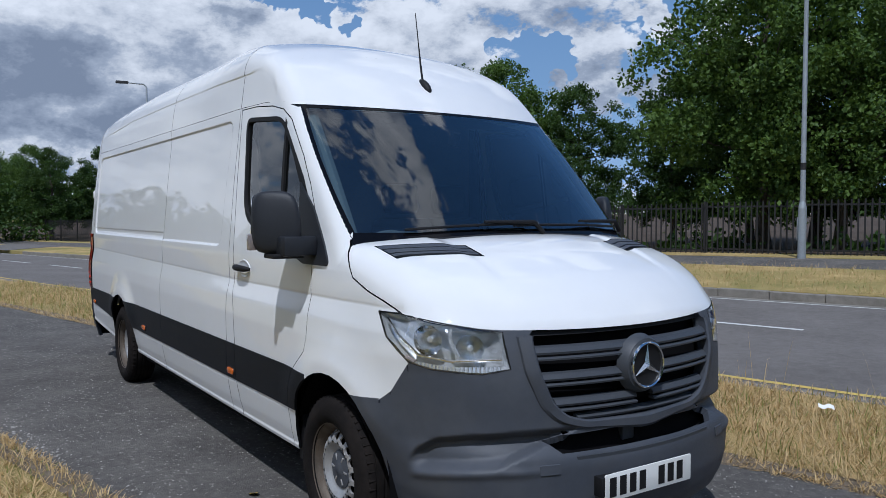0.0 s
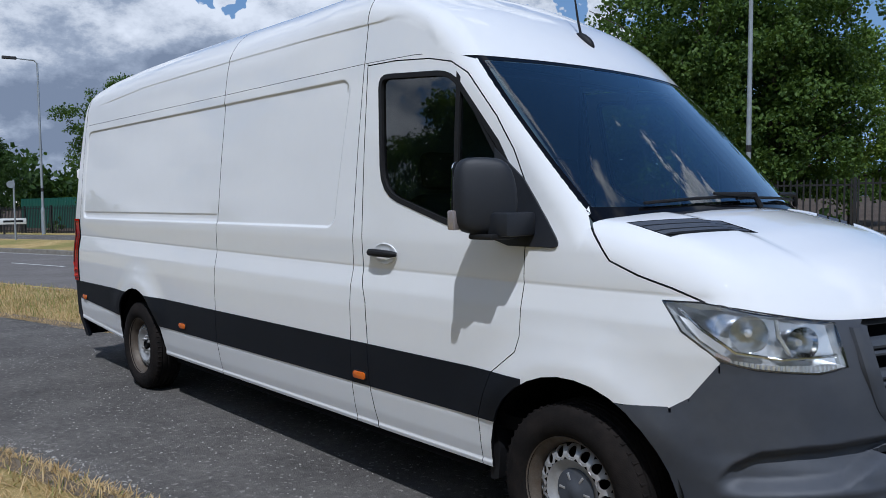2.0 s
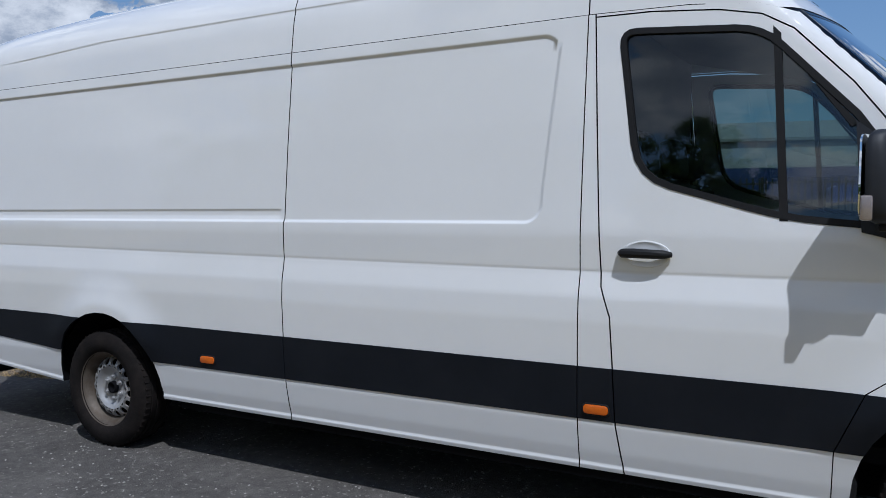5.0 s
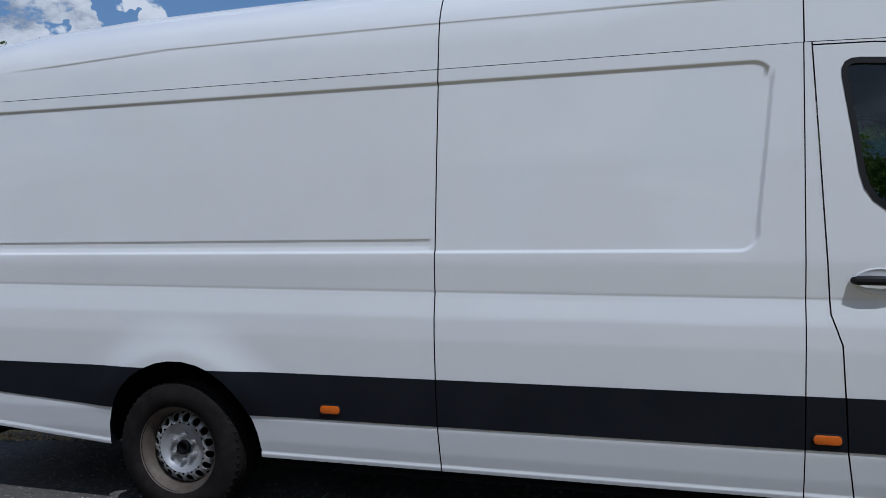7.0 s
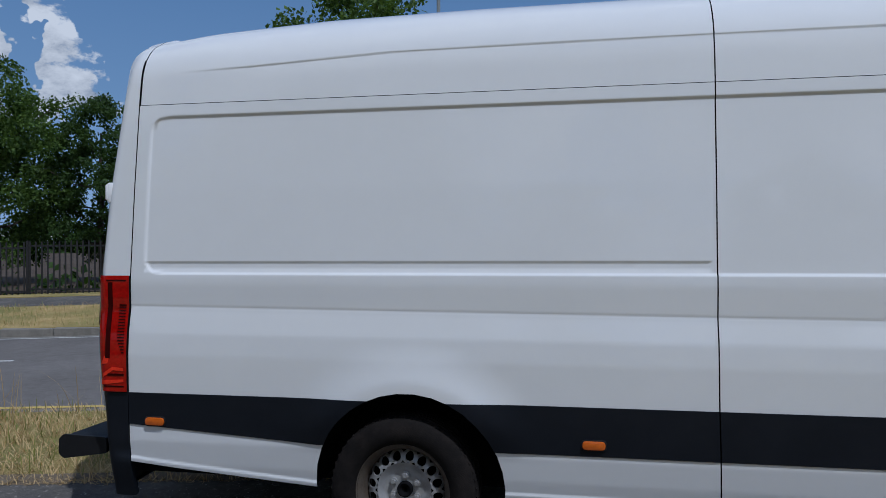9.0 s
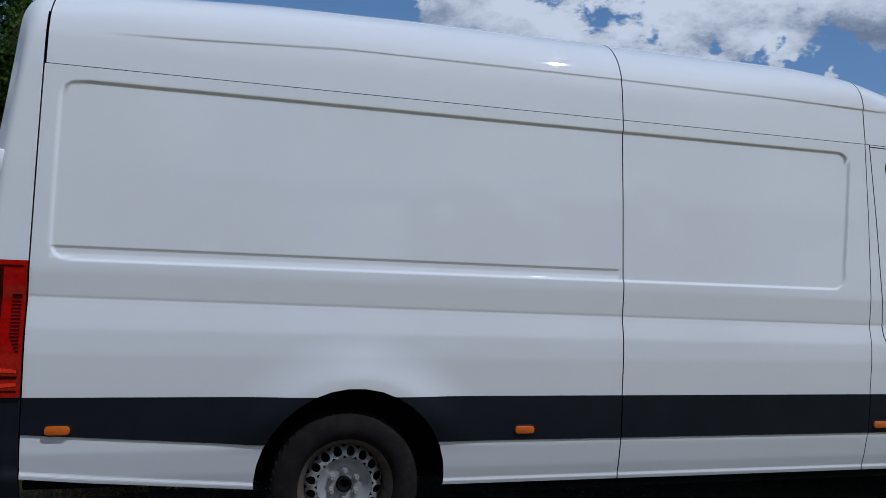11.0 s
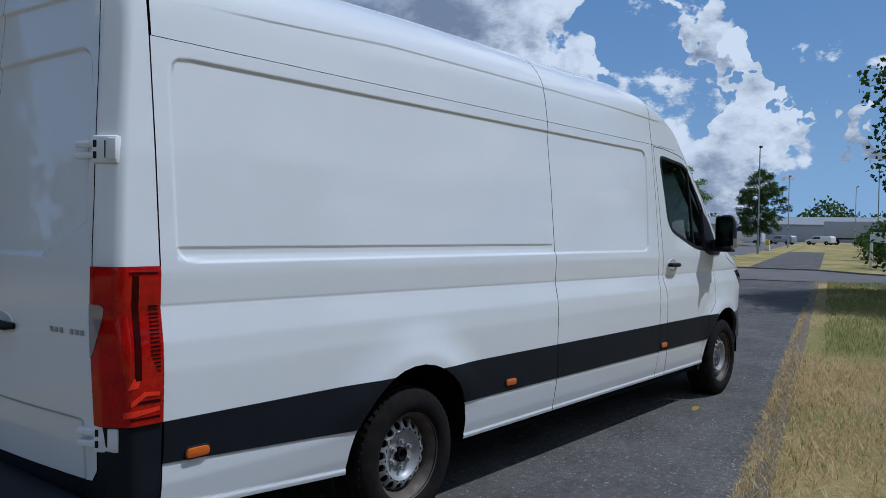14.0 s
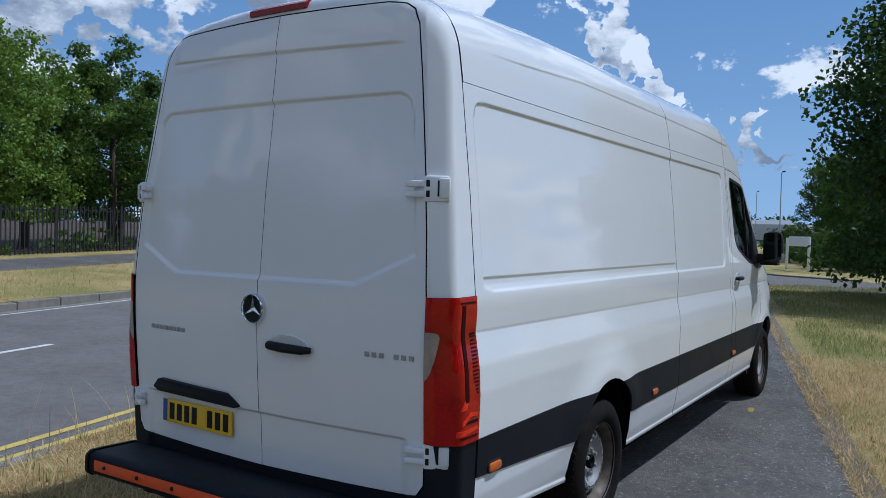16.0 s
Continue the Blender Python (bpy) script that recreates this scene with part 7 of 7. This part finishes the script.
# ---------------------------------------------------------------- street furniture
def street_lamp(x, y, z, h, arm, turn, label):
    lamp = thing("street_lamp", label, "street lamp", group="lamp columns", at=Matrix.Translation((x, y, z)) @ Matrix.Rotation(turn, 4, "Z"))
    bm = bmesh.new()
    cyl(bm, (0, 0, -0.1), (0, 0, 1.22), 0.095, 0.092, 18)
    cyl(bm, (0, 0, 1.22), (0, 0, 1.36), 0.092, 0.062, 18)
    part("column_base", bm, GALV, lamp, "thick galvanised base")
    bm = bmesh.new()
    tube(bm, [(0, 0, 1.34), (0, 0, h * 0.55), (0, 0, h - 0.15), (arm * 0.15, 0, h), (arm, 0, h + 0.03)], [0.062, 0.052, 0.042, 0.036, 0.030], 12)
    part("column", bm, GALV, lamp, "slim grey column")
    bm = bmesh.new()
    slab(bm, rounded([(arm - 0.05, -0.10), (arm + 0.55, -0.13), (arm + 0.55, 0.13), (arm - 0.05, 0.10)], 0.05), h - 0.02, h + 0.10, lambda a, b, d: Vector((a, b, d)), 0.03)
    part("lantern", bm, RAIL_PAINT, lamp, "dark flat lantern")
    bm = bmesh.new()
    box(bm, -0.075, 0.075, -0.098, -0.088, 0.45, 1.0, 0.004)
    part("access_door", bm, GALV, lamp)
    bm = bmesh.new()
    spin(bm, [(0.0, 0.064), (0.16, 0.063)], 14, Matrix.Translation((0, 0, 2.1)) @ Matrix.Rotation(radians(90), 4, "X"))
    part("band", bm, RAIL_PAINT, lamp, "dark band round the column")
    return lamp


def terrain(x, y):
    return float(lift(x * CT + y * ST, y * CT - x * ST))


street_lamp(-2.9, 14.65, terrain(-2.9, 14.65) + 0.02, 8.2, 0.9, radians(-75), "grey galvanised street lamp column beside the far footway")
street_lamp(-34.1, 7.5, terrain(-34.1, 7.5), 8.2, 0.9, radians(-100), "grey street lamp column beside the far footway")
for x, y in ((50, 26), (64, 30), (80, 33), (62, 17), (95, 24), (84, 12.5), (120, 22)):
    street_lamp(x, y, 0.0, 8.4, 0.9, radians(200), "distant grey street lamp column")
post = thing("sign_post", "grey road sign post on the far verge", "sign")
px, py = -31.2, 5.6
bm = bmesh.new()
cyl(bm, (px, py, terrain(px, py)), (px, py, terrain(px, py) + 2.65), 0.038, 0.038, 12)
part("pole", bm, GALV, post)
bm = bmesh.new()
cyl(bm, (px + 0.03, py - 0.12, terrain(px, py) + 2.45), (px + 0.05, py - 0.12, terrain(px, py) + 2.45), 0.16, 0.16, 20)
part("sign_plate", bm, GALV, post, "grey back of a round sign")
name = thing("street_sign", "low white street name board with a plain bar", "sign")
px, py = -37.5, 7.0
for d in (-0.4, 0.4):
    bm = bmesh.new()
    box(bm, px - 0.04, px + 0.04, py + d - 0.04, py + d + 0.04, terrain(px, py), terrain(px, py) + 0.75)
    part("leg", bm, RAIL_PAINT, name)
bm = bmesh.new()
box(bm, px + 0.04, px + 0.07, py - 0.6, py + 0.6, terrain(px, py) + 0.55, terrain(px, py) + 0.85, 0.005)
part("board", bm, PLATE_WHITE, name, "white board")
bm = bmesh.new()
box(bm, px + 0.07, px + 0.073, py - 0.45, py + 0.45, terrain(px, py) + 0.65, terrain(px, py) + 0.75)
part("text_bar", bm, BLACK, name, "dark bar for lettering")
# company sign across the side road: white legs, white board with dark bars
sign = thing("roadside_sign", "white board on two white posts beside the side road", "sign")
for x, y in ((39.0, 4.45), (36.6, 3.1)):
    bm = bmesh.new()
    box(bm, x - 0.06, x + 0.06, y - 0.06, y + 0.06, 0.0, 1.62, 0.01)
    part("leg", bm, PLATE_WHITE, sign, "white post")
bm = bmesh.new()
a, b = Vector((39.0, 4.45, 1.45)), Vector((36.6, 3.1, 1.45))
m = Matrix.Translation((a + b) / 2) @ Matrix.Rotation(math.atan2(b.y - a.y, b.x - a.x), 4, "Z")
box(bm, -1.35, 1.35, 0.06, 0.09, -0.24, 0.24, 0.008, m)
part("board", bm, PLATE_WHITE, sign, "white sign board")
for i, (x0, x1, z0, z1) in enumerate(((-1.2, 1.2, 0.03, 0.18), (-1.2, 0.5, -0.17, -0.04))):
    bm = bmesh.new()
    box(bm, x0, x1, 0.09, 0.094, z0, z1, 0.0, m)
    part("text_bar", bm, PLATE_BLUE, sign, "dark blue bar for lettering")

# ---------------------------------------------------------------- far end of the road
BRICK = material("brick_wall", (0.24, 0.11, 0.07), 0.9, vary=0.2, scale=3)
# CLAD: grey walls, and the shaded side of the white trailer as a colour
CLAD = material("cladding_and_trailer_shade", (0.34, 0.36, 0.40), 0.6, vary=0.06, scale=0.6)
CLAD_BLUE = material("dark_blue_cladding", (0.02, 0.04, 0.16), 0.5, vary=0.1, scale=0.6)
DARK_GLASS = material("dark_window", (0.03, 0.04, 0.05), 0.1, vary=0.1, scale=2, coat=1.0)
ROOF_GREY = material("grey_roof", (0.25, 0.26, 0.27), 0.7, vary=0.1, scale=0.5)
YELLOW_PLASTIC = material("yellow_plastic", (0.70, 0.50, 0.02), 0.5, vary=0.1, scale=6)


def shed(name, x, y, z, turn, L, W, H, wall, band, label, windows=0):
    b = thing(name, label, "building", at=Matrix.Translation((x, y, z)) @ Matrix.Rotation(turn, 4, "Z"))
    bm = bmesh.new()
    box(bm, -L / 2, L / 2, -W / 2, W / 2, -1, H, 0.02)
    part("wall", bm, wall, b)
    bm = bmesh.new()
    slab(bm, [(-W / 2 - 0.3, H), (0, H + W * 0.10), (W / 2 + 0.3, H), (W / 2 + 0.3, H - 0.25), (-W / 2 - 0.3, H - 0.25)], -L / 2 - 0.3, L / 2 + 0.3, lambda a, c, d: Vector((d, a, c)))
    part("roof", bm, ROOF_GREY, b, smooth=False)
    if band:
        bm = bmesh.new()
        box(bm, -L / 2 - 0.05, L / 2 + 0.05, -W / 2 - 0.05, W / 2 + 0.05, 0.0, H * 0.55)
        part("lower_cladding", bm, band, b)
    for i in range(windows):
        bm = bmesh.new()
        x0 = -L / 2 + (i + 0.5) * L / windows
        box(bm, x0 - L / windows * 0.33, x0 + L / windows * 0.33, -W / 2 - 0.08, -W / 2 - 0.02, H * 0.45, H * 0.78)
        part("window", bm, DARK_GLASS, b)
    return b


shed("warehouse", 205, 58, 0, radians(108), 54, 20, 4.2, CLAD, None, "long pale grey industrial building with a row of windows", 9)
shed("warehouse", 218, 26, 0, radians(105), 34, 18, 3.6, CLAD, None, "pale grey low industrial building", 5)
shed("factory", 6, 82, 1.0, radians(14), 40, 24, 5.5, CLAD, CLAD_BLUE, "pale factory with a dark blue lower wall and plain emblem", 0)
chim = bmesh.new()
cyl(chim, (8, 86, 0), (8, 86, 14), 0.9, 0.8, 16)
tagged(part("chimney", chim, CLAD), "grey round factory chimney behind the trees", "chimney")


def trailer(x, y, turn):
    t = thing("lorry_trailer", "white box lorry trailer, coloured grey-blue for its shaded side, with a pale emblem", "trailer", at=Matrix.Translation((x, y, 0)) @ Matrix.Rotation(turn, 4, "Z"))
    bm = bmesh.new()
    box(bm, -6.5, 6.5, -1.25, 1.25, 1.2, 4.0, 0.04)
    # a white body; the grey-blue is its side's shade put into the colour
    part("body", bm, CLAD, t)
    bm = bmesh.new()
    box(bm, -2.0, 1.5, -1.27, -1.255, 2.2, 3.1)
    part("emblem_bar", bm, YELLOW_PLASTIC, t, "pale yellow bar")
    bm = bmesh.new()
    box(bm, -6.4, 6.4, -1.0, 1.0, 0.95, 1.2)
    part("chassis", bm, BLACK, t)
    for xx in (-5.2, -4.0, -2.8, 4.6):
        for s in (-1.05, 1.05):
            bm = bmesh.new()
            spin(bm, [(-0.15, 0.2), (-0.15, 0.5), (0.15, 0.5), (0.15, 0.2)], 18, Matrix.Translation((xx, s, 0.5)))
            part("wheel", bm, RUBBER, t)


def far_car(x, y, turn, L, H, mat, label, cat):
    c = thing("parked_" + cat, label, cat, at=Matrix.Translation((x, y, 0)) @ Matrix.Rotation(turn, 4, "Z"))
    bm = bmesh.new()
    prof = [(-L / 2, 0.35), (-L / 2, H * 0.85), (-L / 2 + 0.3, H), (L * 0.12, H), (L * 0.30, H * 0.62), (L / 2 - 0.1, H * 0.52), (L / 2, 0.35)]
    slab(bm, rounded(prof, 0.15, 3), -0.88, 0.88, lambda a, b, d: Vector((a, d, b)), 0.08)
    part("body", bm, mat, c)
    bm = bmesh.new()
    slab(bm, rounded([(-L * 0.1, H * 0.65), (-L * 0.1, H * 0.92), (L * 0.12, H * 0.92), (L * 0.25, H * 0.65)], 0.05, 2), -0.90, 0.90, lambda a, b, d: Vector((a, d, b)))
    part("window", bm, DARK_GLASS, c)
    for xx in (-L * 0.32, L * 0.32):
        for s in (-0.82, 0.82):
            bm = bmesh.new()
            spin(bm, [(-0.1, 0.1), (-0.1, 0.33), (0.1, 0.33), (0.1, 0.1)], 16, Matrix.Translation((xx, s, 0.33)))
            part("wheel", bm, RUBBER, c)
    return c


trailer(144.2, 25.2, radians(101))
far_car(92, 30, radians(20), 5.0, 2.0, PAINT, "white panel van parked by the far road", "van")
far_car(128, 40, radians(90), 6.0, 3.2, PAINT, "white lorry cab in the far yard", "lorry")
far_car(134, 36, radians(80), 4.4, 1.5, GALV, "silver car in the far yard", "car")
far_car(138, 31, radians(80), 4.4, 1.5, PAINT, "white car in the far yard", "car")
for u, v, m in ((14, 46, PLATE_BLUE), (19, 47, PAINT), (24, 46, GALV), (29, 48, PLATE_BLUE)):
    x, y = uv(u, v)
    c = far_car(x, y, TH, 4.2, 1.5, m, "car parked beyond the field", "car")
    c.location.z = float(lift(u, v))
for x, y in ((60, 21), (76, 20.5)):
    b = thing("traffic_bollard", "yellow and white traffic bollard on the far island", "bollard")
    bm = bmesh.new()
    box(bm, x - 0.15, x + 0.15, y - 0.2, y + 0.2, 0, 0.5, 0.03)
    part("foot", bm, PLATE_WHITE, b)
    bm = bmesh.new()
    box(bm, x - 0.13, x + 0.13, y - 0.18, y + 0.18, 0.5, 1.0, 0.05)
    part("head", bm, YELLOW_PLASTIC, b)
for u, v, turn, sc, kd in ((52, 15.5, 0.4, 1.05, 3), (57, 14.0, 1.4, 1.05, 3), (62.5, 12.6, 2.4, 1.0, 3), (68, 11.4, 3.1, 0.97, 3), (74, 10.4, 4.0, 0.92, 3)):
    plant(KINDS[kd], u, v, turn, sc, "round green tree in the row by the far road")
for u, v, turn, sc, kd in ((104, 5.4, 1.0, 1.05, 1),):
    plant(KINDS[kd], u, v, turn, sc, "large round dark green tree at the far junction")

# ---------------------------------------------------------------- grass blades, litter
DRY_LEAF = material("dry_leaf", (0.36, 0.24, 0.03), 0.8, vary=0.2, scale=40)
CHIP = material("stone_chip", (0.30, 0.285, 0.26), 0.9, vary=0.3, scale=20, random_tone=0.35)
SOIL = ground_material("dusty_soil", [(0.13, 0.10, 0.07), (0.22, 0.175, 0.125), (0.30, 0.25, 0.19)], 6.0, bump=1.0, bump_scale=80)
STRAW = leaf_material("straw_blades", (0.42, 0.285, 0.115), (0.73, 0.55, 0.295), (0.52, 0.36, 0.155))
GREEN_BLADES = leaf_material("green_blades", (0.13, 0.155, 0.03), (0.32, 0.33, 0.09), (0.27, 0.30, 0.055))


def blades(name, n, region, size, mat, label, seed, lay=0.6):
    """Loose grass blades over part of the verge."""
    rng = np.random.default_rng(seed)
    u0, u1, v0, v1 = region
    u = u0 + (u1 - u0) * rng.random(n)
    v = v0 + (v1 - v0) * rng.random(n)
    keep = np.sin(u * 1.7 + np.sin(v * 2.3)) * np.sin(v * 2.9 + u * 0.6) + rng.random(n) * 1.6 > 0.1
    u, v = u[keep], v[keep]
    n = len(u)
    x, y = u * CT - v * ST, u * ST + v * CT
    z = np.array([max(land_z(a, b), float(lift(a, b)) + 0.002 if PATH[0] < b < PATH[1] else -9) for a, b in zip(u, v)])
    th = rng.random(n) * 2 * math.pi
    L = size * (0.5 + rng.random(n))
    el = np.clip(rng.normal(lay, 0.35, n), 0.05, 1.45)
    p = np.stack([x, y, z], 1)
    d = np.stack([np.cos(th) * np.cos(el), np.sin(th) * np.cos(el), np.sin(el)], 1)
    s = np.stack([-np.sin(th), np.cos(th), 0 * th], 1) * (0.0022 + 0.0016 * rng.random((n, 1)))
    m = p + d * L[:, None] * 0.6
    tip = p + d * L[:, None] + np.array([0, 0, -0.2]) * L[:, None] * 0.5
    tip[:, 2] = np.maximum(tip[:, 2], z + 0.004)
    verts = np.stack([p - s, p + s, m + s * 0.8, m - s * 0.8, tip], 1).reshape(-1, 3)
    faces = []
    for i in range(n):
        k = i * 5
        faces.append((k, k + 1, k + 2, k + 3))
        faces.append((k + 3, k + 2, k + 4))
    me = bpy.data.meshes.new(name)
    me.from_pydata(verts.tolist(), [], faces)
    me.materials.append(mat)
    return tagged(new(name, me), label, "grass", kind="stuff")


blades("verge_grass", 42000, (-1.5, 8.5, 0.55, 2.9), 0.10, STRAW, "dry cut straw and grass on the roadside verge", 1)
blades("verge_grass", 26000, (-14, -1.5, 0.55, 2.9), 0.10, STRAW, "dry straw on the roadside verge", 2)
blades("verge_grass", 8000, (-14, 8.5, 0.6, 2.9), 0.12, GREEN_BLADES, "green tufts in the dry verge", 3, 0.9)
blades("near_grass", 34000, (-3.5, 7, -4.6, -2.38), 0.085, STRAW, "dry straw on the grass beside the footway", 4)
blades("near_grass", 40000, (7, 24, -7, -2.75), 0.11, GREEN_BLADES, "green grass with dry patches", 5, 0.8)
blades("near_grass", 12000, (0, 24, -7, -2.4), 0.10, STRAW, "dry straw on the grass", 8)
blades("near_grass", 4500, (-3.5, 7, -4.6, -2.38), 0.07, GREEN_BLADES, "green blades in the dry grass", 9, 0.8)
blades("far_grass", 20000, (-20, 25, 9.75, 12.9), 0.13, STRAW, "dry grass on the far verge", 6)
blades("far_grass", 9000, (-20, 25, 9.75, 12.9), 0.12, GREEN_BLADES, "green blades on the far verge", 7)
blades("seed_stalks", 240, (-6, 9, 2.4, 2.93), 0.42, STRAW, "tall dry seed stalks at the kerb", 10, 1.3)
bm = bmesh.new()
t = bmesh.new()
bmesh.ops.create_grid(t, x_segments=5, y_segments=4, size=0.5)
for v in t.verts:
    v.co = Vector((v.co.x * 0.11, v.co.y * 0.06, 0.008 * math.sin(v.co.x * 9) + 0.012 * math.cos(v.co.y * 6) + 0.05))
join(bm, t, Matrix.Translation((4.36, 3.12, 0.045)) @ Matrix.Rotation(0.6, 4, "Z"))
tagged(part("litter", bm, PLATE_WHITE), "crumpled white litter lying in the dry grass", "litter")
bm = bmesh.new()
t = bmesh.new()
bmesh.ops.create_circle(t, cap_ends=True, segments=8, radius=0.028)
for v in t.verts:
    v.co.x *= 1.5
    v.co.z = 0.012 + 0.012 * math.sin(v.co.x * 40)
join(bm, t, Matrix.Translation((3.50, -1.03, 0.0)))
tagged(part("fallen_leaf", bm, DRY_LEAF), "yellow fallen leaf on the footway", "leaf")


# dusty edges of the footway, overgrown in an uneven line
def ragged_edge(v_edge, inward, seed):
    rng = np.random.default_rng(seed)
    bm = bmesh.new()
    us = np.arange(-16, 26, 0.07)
    reach = 0.05 + 0.045 * np.sin(us * 1.9 + seed) * np.sin(us * 0.63) + 0.05 * rng.random(len(us)) ** 2 + 0.03 * np.sin(us * 7.1 + 2 * np.sin(us * 2.2))
    rows = []
    for u, r in zip(us, reach):
        r = max(0.006, r)
        rows.append([bm.verts.new((*uv(u, v_edge + inward * d), float(lift(u, v_edge)) + h)) for d, h in ((-0.10, 0.017), (0.0, 0.020), (r * 0.6, 0.010), (r, 0.001))])
    for a, b in zip(rows, rows[1:]):
        for i in range(3):
            bm.faces.new((a[i], b[i], b[i + 1], a[i + 1]))
    bmesh.ops.recalc_face_normals(bm, faces=bm.faces)
    tagged(part("soil_edge", bm, SOIL, smooth=True, angle=60), "dusty soil creeping over the footway's edge", "soil", kind="stuff")


ragged_edge(PATH[0], 1, 3)
ragged_edge(PATH[1], -1, 5)
blades("edge_grass", 9000, (-8, 14, PATH[0], PATH[0] + 0.09), 0.06, STRAW, "dry straw overhanging the footway's edge", 21, 0.4)
blades("edge_grass", 9000, (-12, 9, PATH[1] - 0.09, PATH[1]), 0.06, STRAW, "dry straw overhanging the footway's edge", 22, 0.4)


def chips(n, region, size, seed):
    """Loose stone chips, four-sided and low."""
    rng = np.random.default_rng(seed)
    u0, u1, v0, v1 = region
    verts, faces = [], []
    for i in range(n):
        u, v = u0 + (u1 - u0) * rng.random(), v0 + (v1 - v0) * rng.random()
        if math.sin(u * 2.1 + 1.3 * math.sin(v * 3)) * math.sin(v * 2.7 + u) + rng.random() < 0.35:
            continue
        x, y = uv(u, v)
        z = float(lift(u, v))
        r = size * (0.4 + rng.random() ** 2 * 1.2)
        a = rng.random() * 6.28
        k = len(verts)
        for j in range(4):
            q = r * (0.6 + 0.7 * rng.random())
            verts.append((x + q * math.cos(a + j * 1.57), y + q * math.sin(a + j * 1.57), z - 0.001))
        for j in range(4):
            q = r * 0.45
            verts.append((x + q * math.cos(a + j * 1.57), y + q * math.sin(a + j * 1.57), z + r * 0.5))
        for j in range(4):
            faces.append((k + j, k + (j + 1) % 4, k + 4 + (j + 1) % 4, k + 4 + j))
        faces.append((k + 4, k + 5, k + 6, k + 7))
    me = bpy.data.meshes.new("stone_chips")
    me.from_pydata(verts, [], faces)
    me.materials.append(CHIP)
    tagged(new("stone_chips", me), "pale stone chips loose on the footway", "gravel", kind="stuff")


chips(15000, (-6, 12, PATH[0] + 0.03, PATH[1] - 0.03), 0.006, 4)
chips(4000, (-6, 12, PATH[0] + 0.01, PATH[0] + 0.25), 0.008, 5)
